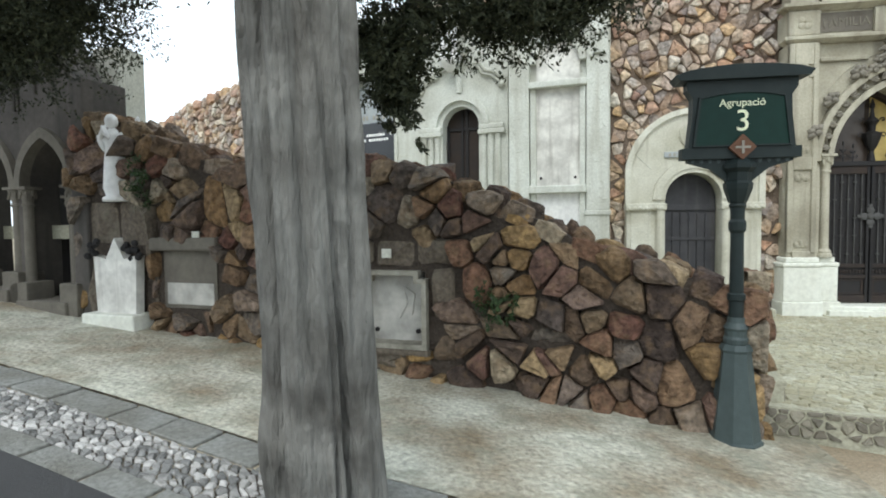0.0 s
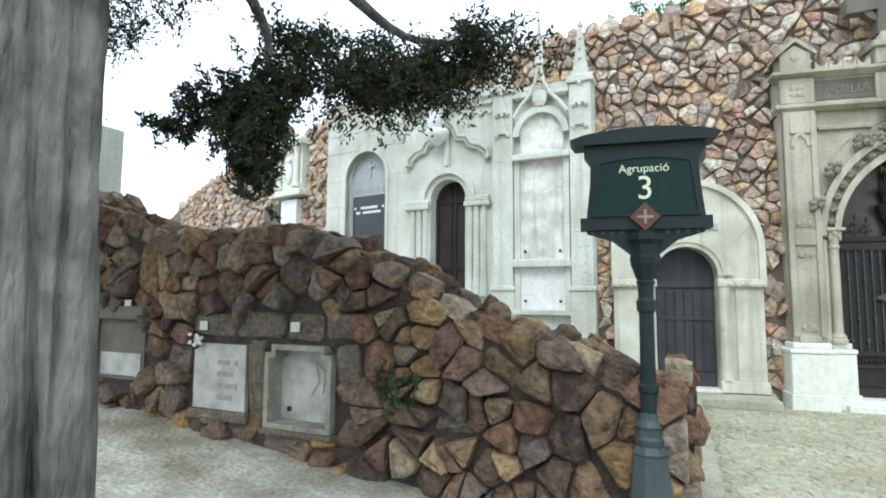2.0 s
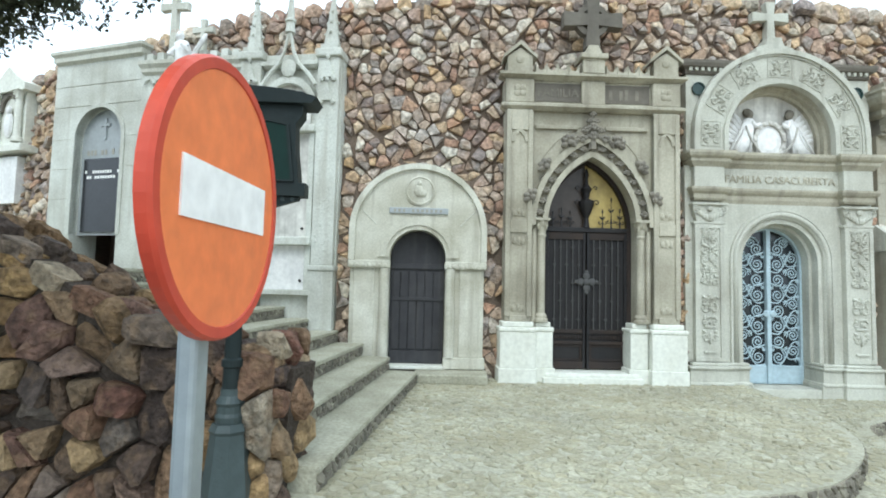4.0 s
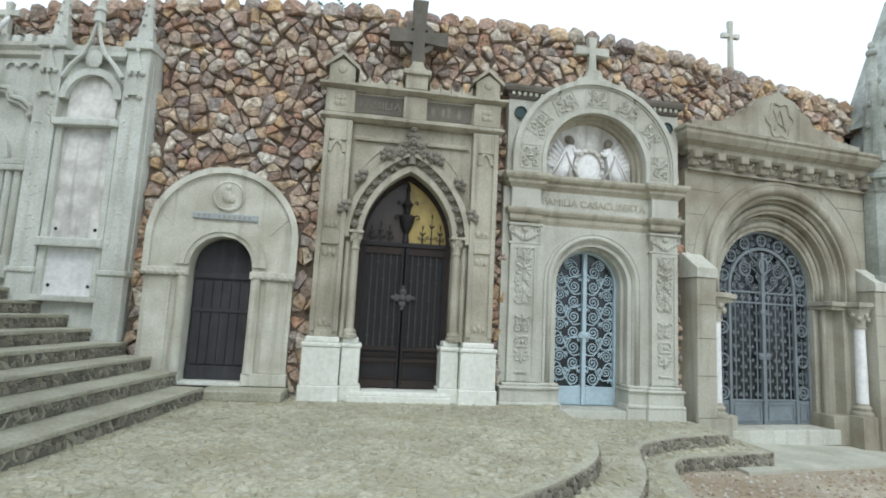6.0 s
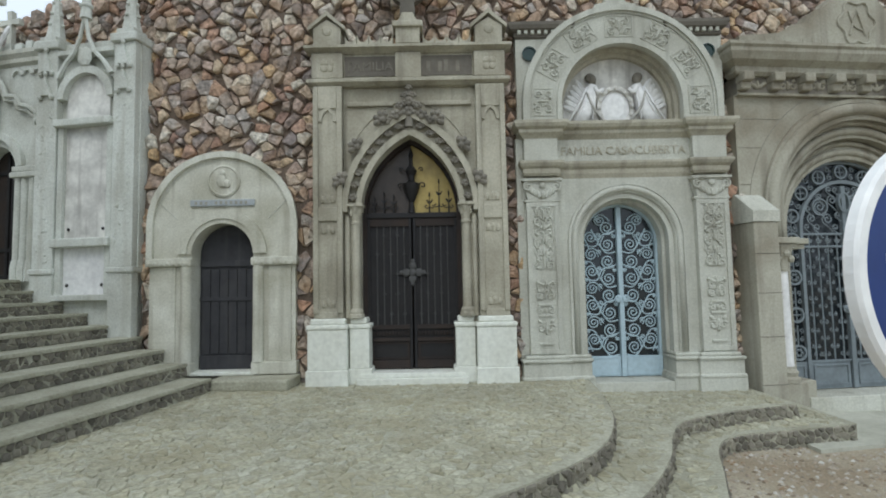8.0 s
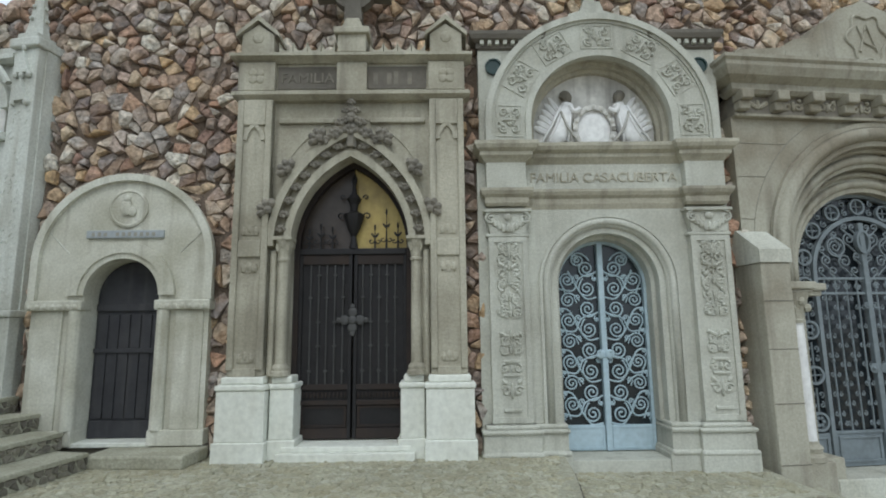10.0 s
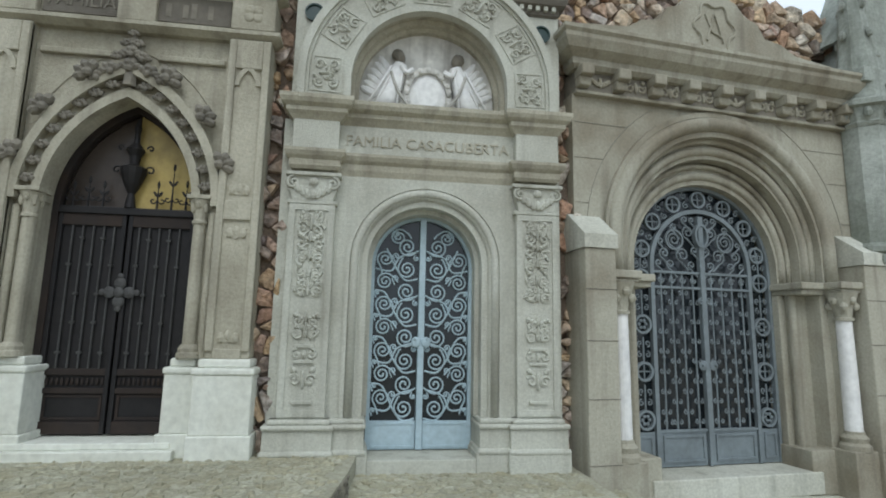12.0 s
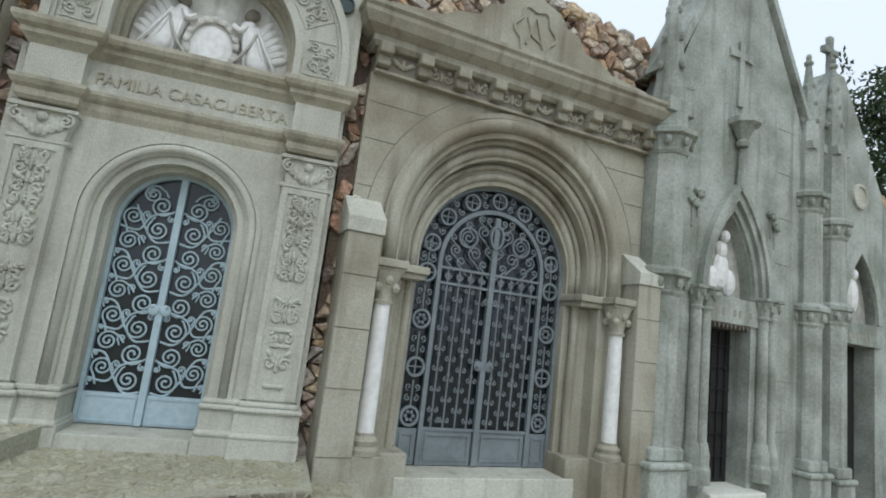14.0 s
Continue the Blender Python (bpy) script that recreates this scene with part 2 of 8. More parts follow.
cobble_single = mat("terrace_cobble_near", (0.475, 0.468, 0.357), rough=0.85, fleck=0.3, grain=30, stain=0.9, mix=0.5, bump=0.5, bumpscale=50, rnd=1, tint=(0.29, 0.265, 0.175), tintamt=0.6, tintscale=1.3,
                    ramp=((0.355, 0.340, 0.245), (0.42, 0.41, 0.31), (0.385, 0.36, 0.25), (0.46, 0.45, 0.355), (0.325, 0.305, 0.21)))
tread = mat("worn_step_stone", (0.400, 0.390, 0.305), (0.275, 0.265, 0.195), rough=0.85, fleck=0.26, grain=35, stain=2.2, mix=0.8, bump=0.5, bumpscale=45)
riser_mat = mat("riser_cobble", (0.3, 0.28, 0.22), rough=0.9, grain=30, stain=2, mix=0.6, bump=0.7, bumpscale=40, rnd=2, ramp=((0.13, 0.12, 0.095), (0.22, 0.20, 0.16), (0.28, 0.26, 0.20)))
paving = mat("mossy_paving", (0.52, 0.52, 0.44), (0.22, 0.175, 0.115), rough=0.6, fleck=0.4, grain=30, stain=1.7, mix=0.95, bump=1.0, bumpscale=22, bumpdist=0.03, tint=(0.24, 0.245, 0.19), tintamt=0.6, tintscale=4.5)
gravel_mat = mat("gravel_soil", (0.43, 0.38, 0.285), (0.27, 0.21, 0.14), rough=0.85, fleck=0.26, grain=45, stain=0.9, mix=0.9, bump=0.9, bumpscale=60)
pebble = mat("pebbles", (0.4, 0.36, 0.3), rough=0.8, grain=30, stain=3, mix=0.3, bump=0.2, rnd=2,
             ramp=((0.16, 0.12, 0.08), (0.30, 0.26, 0.20), (0.42, 0.39, 0.33), (0.24, 0.16, 0.09), (0.55, 0.53, 0.48)))
asphalt = mat("asphalt", (0.055, 0.056, 0.058), (0.075, 0.075, 0.075), rough=0.8, grain=120, stain=2, bump=0.5, bumpscale=180)
concrete = mat("pale_concrete", (0.494, 0.495, 0.418), (0.342, 0.333, 0.265), rough=0.85, stain=1.6, mix=0.8, bump=0.4, bumpscale=40)
green_disc = mat("green_roundel_glass", (0.02, 0.045, 0.04), rough=0.2, bump=0, spec=0.5)
letter_grey = mat("grey_carved_letter", (0.34, 0.33, 0.28), rough=0.8, bump=0.1)
label_grey = mat("grey_label_stone", (0.36, 0.39, 0.40), (0.28, 0.30, 0.31), rough=0.6, stain=5, bump=0.1)
plaque_black = mat("black_granite", (0.022, 0.024, 0.028), (0.035, 0.036, 0.04), rough=0.2, bump=0.02, spec=0.5)
wet_cobble = mat("wet_gutter_cobble", (0.1, 0.1, 0.1), rough=0.22, grain=30, stain=4, mix=0.4, bump=0.3, rnd=2, spec=0.6,
                 ramp=((0.14, 0.14, 0.135), (0.26, 0.26, 0.25), (0.40, 0.39, 0.37), (0.62, 0.61, 0.59)))


# ---- building helpers ----
def part(name, bm, material, parent=None, label="", smooth=False, at=None):
    """Links a bmesh as one mesh object, under a thing or a part if one is given."""
    bmesh.ops.recalc_face_normals(bm, faces=bm.faces)
    me = bpy.data.meshes.new(name)
    bm.to_mesh(me)
    bm.free()
    me.materials.append(material)
    if smooth:
        me.shade_smooth()
    ob = new(name, me)
    if parent:
        ob.parent = parent
    if at is not None:
        ob.matrix_basis = at
    if label:
        tagged(ob, label)
    if name in ("carving", "worn_lettering", "vermiculation", "masonry_joint", "buttress_joint", "fretwork", "petals", "dry_flowers"):
        tagged(ob, kind="stuff")
    return ob


def share(name, me, parent, m):
    ob = new(name, me)
    ob.parent = parent
    ob.matrix_basis = m
    return ob


def thing(name, m, label, category, group="", kind=""):
    return tagged_at(new(name), m, label, category, group, kind)


def tagged_at(ob, m, label, category, group="", kind=""):
    ob.matrix_basis = m
    return tagged(ob, label, category, group, kind)


def setting(ob, label="", category=""):
    return tagged(ob, label, category, "", "structure")


def box(bm, x0, x1, y0, y1, z0, z1, bevel=0.0):
    r = bmesh.ops.create_cube(bm, size=1.0)
    for v in r["verts"]:
        v.co = Vector(((x0 + x1) / 2 + v.co.x * (x1 - x0), (y0 + y1) / 2 + v.co.y * (y1 - y0), (z0 + z1) / 2 + v.co.z * (z1 - z0)))
    if bevel:
        es = list({e for v in r["verts"] for e in v.link_edges})
        bmesh.ops.bevel(bm, geom=es, offset=bevel, segments=2, affect="EDGES", profile=0.5)
    return bm


def block(x0, x1, y0, y1, z0, z1, bevel=0.008):
    return box(bmesh.new(), x0, x1, y0, y1, z0, z1, bevel)


def prism(bm, pts, y0, y1):
    """A flat outline in x and z, given its thickness from y0 to y1."""
    pts = [p for k, p in enumerate(pts) if math.dist(p, pts[k - 1]) > 1e-5]
    a = [bm.verts.new((x, y0, z)) for x, z in pts]
    b = [bm.verts.new((x, y1, z)) for x, z in pts]
    n = len(pts)
    fs = [bm.faces.new(a), bm.faces.new(b[::-1])]
    for i in range(n):
        bm.faces.new((a[i], a[(i + 1) % n], b[(i + 1) % n], b[i]))
    for f in fs:
        f.normal_update()
    bmesh.ops.triangulate(bm, faces=[f for f in fs if len(f.verts) > 4], ngon_method="EAR_CLIP")
    return bm


def arc(cx, cz, r, a0, a1, n=20, rz=None):
    rz = rz or r
    return [(cx + r * math.cos(radians(a0 + (a1 - a0) * i / n)), cz + rz * math.sin(radians(a0 + (a1 - a0) * i / n))) for i in range(n + 1)]


def pointed(cx, z0, half, rise, n=14):
    """A pointed arch's line from the right springing over the top to the left one."""
    r = (half * half + rise * rise) / (2 * half)
    top = math.degrees(math.asin(min(1, rise / r)))
    right = [(cx + half - r + r * math.cos(radians(top * i / n)), z0 + r * math.sin(radians(top * i / n))) for i in range(n + 1)]
    return right + [(2 * cx - x, z) for x, z in right[-2::-1]]


def slab_with_opening(bm, x0, x1, z0, z1, line, y0, y1, top=None):
    """A wall slab whose opening, from the ground up, is bounded by line (right to left)."""
    xr, xl = line[0][0], line[-1][0]
    pts = [(x0, z0), (xl, z0)] + line[::-1] + [(xr, z0), (x1, z0)] + (top or [(x1, z1), (x0, z1)])
    return prism(bm, pts, y0, y1)


def band(bm, inner, outer, y0, y1):
    """A band between two lines of the same number of points, as for archivolts."""
    q = [[bm.verts.new((x, y, z)) for x, z in ln] for ln, y in ((inner, y0), (outer, y0), (outer, y1), (inner, y1))]
    for i in range(len(inner) - 1):
        for k in range(4):
            bm.faces.new((q[k][i], q[k][i + 1], q[(k + 1) % 4][i + 1], q[(k + 1) % 4][i]))
    bm.faces.new([q[k][0] for k in range(4)])
    bm.faces.new([q[k][-1] for k in range(3, -1, -1)])
    return bm


def tube(bm, path, r, n=6, taper=None):
    rings = []
    for i, p in enumerate(path):
        p = Vector(p)
        d = (Vector(path[min(i + 1, len(path) - 1)]) - Vector(path[max(i - 1, 0)])).normalized()
        u = d.orthogonal().normalized() if abs(d.y) > 0.9 else d.cross(Vector((0, 1, 0))).normalized()
        w = d.cross(u)
        rr = r * (taper(i / (len(path) - 1)) if taper else 1)
        rings.append([bm.verts.new(p + (u * math.cos(2 * math.pi * k / n) + w * math.sin(2 * math.pi * k / n)) * rr) for k in range(n)])
    for a, b in zip(rings, rings[1:]):
        for k in range(n):
            bm.faces.new((a[k], a[(k + 1) % n], b[(k + 1) % n], b[k]))
    bm.faces.new(rings[0][::-1])
    bm.faces.new(rings[-1])
    return bm


def lathe(bm, prof, x=0, y=0, n=20, sq=0):
    """A turned shape from (radius, height) pairs; sq 4, 6 or 8 gives a faceted one."""
    n = sq or n
    off = math.pi / n if sq else 0
    rings = [[bm.verts.new((x + r * math.cos(off + 2 * math.pi * k / n), y + r * math.sin(off + 2 * math.pi * k / n), z)) for k in range(n)] for r, z in prof]
    for a, b in zip(rings, rings[1:]):
        for k in range(n):
            bm.faces.new((a[k], a[(k + 1) % n], b[(k + 1) % n], b[k]))
    bm.faces.new(rings[0][::-1])
    bm.faces.new(rings[-1])
    return bm


def lump(bm, x, y, z, rx, ry, rz, turn=0.0, seg=7, rings=5):
    r = bmesh.ops.create_uvsphere(bm, u_segments=seg, v_segments=rings, radius=1.0)
    m = Matrix.Translation((x, y, z)) @ Matrix.Rotation(turn, 4, "Y") @ Matrix.Diagonal((rx, ry, rz, 1))
    bmesh.ops.transform(bm, matrix=m, verts=r["verts"])


def spiral(cx, cz, r, turns, a0, way=1, y=0.0, n=26, tail=()):
    """A scroll's line: in from the rim, then a tail of further points first."""
    pts = [(p[0], y, p[1]) for p in tail]
    for i in range(n + 1):
        k = i / n
        a = a0 + way * k * turns * 2 * math.pi
        rr = r * (1 - 0.84 * k)
        pts.append((cx + rr * math.cos(a), y, cz + rr * math.sin(a)))
    return pts


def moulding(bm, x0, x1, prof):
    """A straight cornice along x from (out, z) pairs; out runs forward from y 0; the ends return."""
    a = [bm.verts.new((x0 - o, -o, z)) for o, z in prof]
    b = [bm.verts.new((x1 + o, -o, z)) for o, z in prof]
    ab = [bm.verts.new((x0 - o, 0.12, z)) for o, z in prof]
    bb = [bm.verts.new((x1 + o, 0.12, z)) for o, z in prof]
    for i in range(len(prof) - 1):
        bm.faces.new((a[i], b[i], b[i + 1], a[i + 1]))
        bm.faces.new((ab[i], a[i], a[i + 1], ab[i + 1]))
        bm.faces.new((b[i], bb[i], bb[i + 1], b[i + 1]))
        bm.faces.new((bb[i], ab[i], ab[i + 1], bb[i + 1]))
    bm.faces.new((a[0], ab[0], bb[0], b[0]))
    bm.faces.new((a[-1], b[-1], bb[-1], ab[-1]))
    return bm


def shift(bm, dx=0, dy=0, dz=0):
    for v in bm.verts:
        v.co += Vector((dx, dy, dz))
    return bm


def relief(w, h, seed, rows=5, r=0.014):
    """Carved foliage, mirrored about x 0, from z 0 to h, on the plane y 0."""
    g, bm = random.Random(seed), bmesh.new()
    for i in range(rows):
        z = h * (i + 0.5) / rows
        s = h / rows
        kind = g.choice((0, 1, 2, 0))
        rr = min(w * 0.20, s * 0.32)
        for sg in (-1, 1):
            if kind < 2:
                tube(bm, spiral(sg * w * 0.24, z, rr, 1.15, 0.6 if sg > 0 else math.pi - 0.6, sg * (1 if kind else -1), n=12), r, 5)
                lump(bm, sg * w * 0.30, -0.004, z + s * 0.36, w * 0.10, r * 1.6, s * 0.14, sg * 0.7, 6, 4)
            else:
                for k in range(3):
                    lump(bm, sg * w * (0.12 + 0.11 * k), -0.004, z + s * (0.1 * k - 0.1), w * 0.10, r * 1.7, s * 0.15, sg * (0.4 + 0.4 * k), 6, 4)
        lump(bm, 0, -0.004, z, w * 0.08, r * 2.0, s * 0.34, 0, 6, 4)
    return bm


def voronoi(pts, box4, reach):
    """The cells of points in a rectangle, each with its neighbours within reach."""
    x0, x1, z0, z1 = box4
    grid = {}
    for i, (x, z) in enumerate(pts):
        grid.setdefault((int(x // reach), int(z // reach)), []).append(i)
    cells = []
    for i, (x, z) in enumerate(pts):
        poly = [(max(x0, x - reach), max(z0, z - reach)), (min(x1, x + reach), max(z0, z - reach)), (min(x1, x + reach), min(z1, z + reach)), (max(x0, x - reach), min(z1, z + reach))]
        gx, gz = int(x // reach), int(z // reach)
        near = [j for a in (-1, 0, 1) for b in (-1, 0, 1) for j in grid.get((gx + a, gz + b), ()) if j != i]
        near.sort(key=lambda j: (pts[j][0] - x) ** 2 + (pts[j][1] - z) ** 2)
        for j in near[:14]:
            nx, nz = pts[j][0] - x, pts[j][1] - z
            c = nx * (x + pts[j][0]) / 2 + nz * (z + pts[j][1]) / 2
            res = []
            for k in range(len(poly)):
                p, q = poly[k], poly[(k + 1) % len(poly)]
                dp, dq = nx * p[0] + nz * p[1] - c, nx * q[0] + nz * q[1] - c
                if dp <= 0:
                    res.append(p)
                if dp * dq < 0:
                    t = dp / (dp - dq)
                    res.append((p[0] + (q[0] - p[0]) * t, p[1] + (q[1] - p[1]) * t))
            poly = res
            if len(poly) < 3:
                break
        cells.append(poly if len(poly) >= 3 else None)
    return cells


def scatter(x0, x1, z0, z1, w, h, g, jitter=0.42, drop=0.0):
    pts, row, z = [], 0, z0 + h / 2
    while z < z1:
        x = x0 + w * (0.25 + 0.5 * (row % 2)) * 0.9
        while x < x1:
            if g.random() >= drop:
                pts.append((x + g.uniform(-jitter, jitter) * w, z + g.uniform(-jitter, jitter) * h))
            x += w
        row += 1
        z += h
    return pts


def tidy(poly, least):
    out = [p for k, p in enumerate(poly) if math.dist(p, poly[k - 1]) > least]
    return out if len(out) >= 3 else poly


def stone(poly, g, gap, deep, proud, round_=0.22):
    """Points and faces of one stone from its outline (u, w): sunk edge, shoulder and uneven face; the middle value is the height out."""
    poly = tidy(poly, 0.03 * math.sqrt(len(poly)))
    cx, cz = sum(p[0] for p in poly) / len(poly), sum(p[1] for p in poly) / len(poly)
    r = sum(math.dist(p, (cx, cz)) for p in poly) / len(poly)
    k1, k2 = max(0.3, 1 - gap / r), max(0.2, 1 - gap / r - round_)
    # wear each corner a little
    ring = []
    for i, p in enumerate(poly):
        q, o = poly[i - 1], poly[(i + 1) % len(poly)]
        ring.append((p[0] * 0.87 + q[0] * 0.13, p[1] * 0.87 + q[1] * 0.13))
        ring.append((p[0] * 0.87 + o[0] * 0.13, p[1] * 0.87 + o[1] * 0.13))
    n = len(ring)
    tx, tz = g.uniform(-0.3, 0.3), g.uniform(-0.35, 0.2)
    vs = [((cx + (x - cx) * k1), -deep, cz + (z - cz) * k1) for x, z in ring]
    vs += [(cx + (x - cx) * k1 * 0.99, proud * g.uniform(0.15, 0.55), cz + (z - cz) * k1 * 0.99) for x, z in ring]
    for x, z in ring:
        kk = k2 * g.uniform(0.9, 1.06)
        dx, dz = (x - cx) * kk, (z - cz) * kk
        vs.append((cx + dx, max(0.004, proud * g.uniform(0.8, 1.1) + tx * dx + tz * dz), cz + dz))
    vs.append((cx + g.uniform(-0.25, 0.25) * r, proud * g.uniform(0.95, 1.22), cz + g.uniform(-0.25, 0.25) * r))
    fs = []
    for a in (0, n):
        fs += [(a + i, a + (i + 1) % n, a + n + (i + 1) % n, a + n + i) for i in range(n)]
    fs += [(2 * n + i, 2 * n + (i + 1) % n, 3 * n) for i in range(n)]
    return vs, fs, (cx, cz)


def rock(poly, g, gap, deep, proud, ragged=0.035, sharp=False):
    """A broken rubble stone from its outline: uneven rim, split faces and a rough crown."""
    poly = tidy(poly, 0.03 * math.sqrt(len(poly)))
    cx, cz = sum(p[0] for p in poly) / len(poly), sum(p[1] for p in poly) / len(poly)
    r = sum(math.dist(p, (cx, cz)) for p in poly) / len(poly)
    ring = []
    for i, p in enumerate(poly):
        q, o = poly[i - 1], poly[(i + 1) % len(poly)]
        c = g.uniform(0.03, 0.12) if sharp else g.uniform(0.10, 0.24)
        for e in (q, o):
            x, z = p[0] * (1 - c) + e[0] * c, p[1] * (1 - c) + e[1] * c
            k = max(0.35, 1 - (gap + abs(noise.noise(Vector((x * 9, z * 9, 3.1)))) * ragged) / r)
            ring.append((cx + (x - cx) * k, cz + (z - cz) * k))
    n = len(ring)
    # two broken planes meet along a ridge
    lean = 0.5 if sharp else 0.55
    tilt = [(g.uniform(-lean, lean), g.uniform(-lean, lean * 0.7), g.uniform(0.0, 0.5)) for _ in range(2 if sharp else 3)]
    vs = [(x, -deep, z) for x, z in ring]
    for k, h in (((1.0, 0.70), (0.93, 0.98), (0.50, 1.0)) if sharp else ((1.0, 0.42), (0.90, 0.92), (0.50, 1.0))):
        for x, z in ring:
            kk = k * (1 if k == 1.0 else g.uniform(0.90, 1.04))
            px, pz = cx + (x - cx) * kk, cz + (z - cz) * kk
            top = min(proud * (1 + b) + tx * (px - cx) + tz * (pz - cz) for tx, tz, b in tilt)
            rough = 0.016 * noise.noise(Vector((px * 14, pz * 14, 7.7))) + 0.010 * noise.noise(Vector((px * 33, pz * 33, 1.3)))
            vs.append((px, max(0.002, top * h + rough * min(1.0, r / 0.1)), pz))
    vs.append((cx + g.uniform(-0.15, 0.15) * r, min(proud * (1 + b) for _, _, b in tilt) * g.uniform(0.9, 1.1), cz + g.uniform(-0.15, 0.15) * r))
    fs = []
    for a in (0, n, 2 * n):
        fs += [(a + i, a + (i + 1) % n, a + n + (i + 1) % n, a + n + i) for i in range(n)]
    fs += [(3 * n + i, 3 * n + (i + 1) % n, 4 * n) for i in range(n)]
    return vs, fs, (cx, cz)


def uneven(pts, g, share_, d):
    """Splits some of the seeds in two, for small stones among the large."""
    out = []
    for x, z in pts:
        out.append((x, z))
        if g.random() < share_:
            a = g.uniform(0, 6.28)
            out.append((x + d * math.cos(a), z + d * math.sin(a)))
    return out


def leafwork(w, h, seed, r=0.008):
    """Dense carved scrolls filling a panel, centred on 0, on the plane y 0."""
    g, bm = random.Random(seed), bmesh.new()
    for sg in (-1, 1):
        for x, z, rr in ((0.27, 0.26, 0.20), (0.30, -0.24, 0.21), (0.10, 0.0, 0.11)):
            a = g.uniform(0, 6.28)
            tube(bm, spiral(sg * w * x, h * z, rr * min(w, h), 1.3, a if sg > 0 else math.pi - a, sg, n=12), r, 5)
        for k in range(7):
            lump(bm, sg * w * g.uniform(0.05, 0.46), -0.003, h * g.uniform(-0.45, 0.45), w * 0.055, r * 1.5, h * 0.06, g.uniform(0, 3), 6, 4)
    lump(bm, 0, -0.004, 0, w * 0.06, r * 2, h * 0.3, 0, 6, 4)
    return bm


def mesh_of(name, vs, fs, material, smooth=False):
    me = bpy.data.meshes.new(name)
    me.from_pydata(vs, [], fs)
    me.materials.append(material)
    if smooth:
        me.shade_smooth()
    return me


def place_line(line, s):
    """A point and the outward way at the length s along a plan line."""
    for a, b in zip(line, line[1:]):
        d = math.dist(a, b)
        if s <= d or b == line[-1]:
            ux, uy = (b[0] - a[0]) / d, (b[1] - a[1]) / d
            return (a[0] + ux * s, a[1] + uy * s), (uy, -ux)
        s -= d


def interp(table, x):
    for (a, za), (b, zb) in zip(table, table[1:]):
        if x <= b:
            return za + (zb - za) * max(0.0, (x - a)) / (b - a)
    return table[-1][1]


# ---- ground, road, terrace, stairs ----
GROUND = [(-14, 1.3), (-6, 0.78), (-2.5, 0.32), (-0.5, 0.15), (1, -0.02), (2, -0.09), (3.9, -0.30), (7, -0.44), (9, -0.53), (11.7, -0.60), (14.5, -0.70), (18.4, -0.93), (22, -1.1), (30, -1.3)]


def gz(x):
    return interp(GROUND, x)


def strip(name, xs, lo, hi, dz, material, rows=6, thick=0.0):
    """A ribbon of ground between two lines, following the slope."""
    bm = bmesh.new()
    grid = [[bm.verts.new((x, lo(x) + (hi(x) - lo(x)) * k / rows, gz(x) + dz)) for k in range(rows + 1)] for x in xs]
    for a, b in zip(grid, grid[1:]):
        for k in range(rows):
            bm.faces.new((a[k], b[k], b[k + 1], a[k + 1]))
    if thick:
        r = bmesh.ops.extrude_face_region(bm, geom=bm.faces[:])
        for v in r["geom"]:
            if isinstance(v, bmesh.types.BMVert):
                v.co.z -= thick
    return part(name, bm, material)


def steps_of(a, b, d):
    n = max(1, round((b - a) / d))
    return [a + (b - a) * i / n for i in range(n + 1)]


def kerb_line(x):
    return 1.62 - 0.24 * x


def wall_line(x):
    return 4.13 - 0.158 * x


setting(strip("ground", [-600, -60] + steps_of(-14, 30, 1.0) + [90, 600], lambda x: -400, lambda x: 500, -0.03, gravel_mat, rows=1), "brown gravelly soil sloping gently down", "ground")
setting(strip("road", steps_of(-14, 4.6, 0.6), lambda x: -7, lambda x: kerb_line(x), -0.012, asphalt, rows=2), "dark asphalt road beside the gutter", "road")
setting(strip("pavement", steps_of(-14, 4.3, 0.3), lambda x: kerb_line(x) + 0.82, lambda x: wall_line(x) + 0.3, 0.0, paving, rows=12), "worn mossy stone pavement with pale patches", "pavement")
gutter = setting(strip("gutter", steps_of(-14, 4.3, 0.6), lambda x: kerb_line(x) + 0.18, lambda x: kerb_line(x) + 0.57, -0.03, mortar, rows=2), "wet cobbled gutter along the road", "gutter")
g0 = random.Random(11)


def joined(name, stones, material, parent, to_local):
    vs, fs = [], []
    for v, f, _ in stones:
        k = len(vs)
        vs += [to_local(*p) for p in v]
        fs += [tuple(i + k for i in q) for q in f]
    ob = new(name, mesh_of(name, vs, fs, material))
    ob.parent = parent
    tagged(ob, kind="stuff")
    return ob


pts = scatter(-6, 4.3, 0, 0.38, 0.062, 0.055, g0)
cells = voronoi(pts, (-6, 4.3, 0, 0.38), 0.16)
joined("gutter_cobbles", [stone(c, g0, 0.006, 0.02, 0.016) for c in cells if c], wet_cobble, gutter,
       lambda u, o, w: (u, kerb_line(u) + 0.185 + w, gz(u) - 0.028 + o))
for nm, off, wd in (("kerb_inner", 0.58, 0.235), ("kerb_outer", 0.0, 0.175)):
    kerb = setting(thing(nm, pose(0, 0, 0), "row of grey kerb slabs edging the gutter", "kerb"))
    x = -8.0
    while x < 4.2:
        ln = g0.uniform(0.35, 0.6)
        bm = block(0, ln - 0.012, 0.0, wd, -0.08, 0.004 + g0.uniform(0, 0.008), 0.008)
        part("slab", bm, kerb_stone, kerb, at=pose(x, kerb_line(x) + off, gz(x + ln / 2), 0, math.degrees(math.atan((gz(x) - gz(x + ln)) / ln)), -13.5))
        x += ln

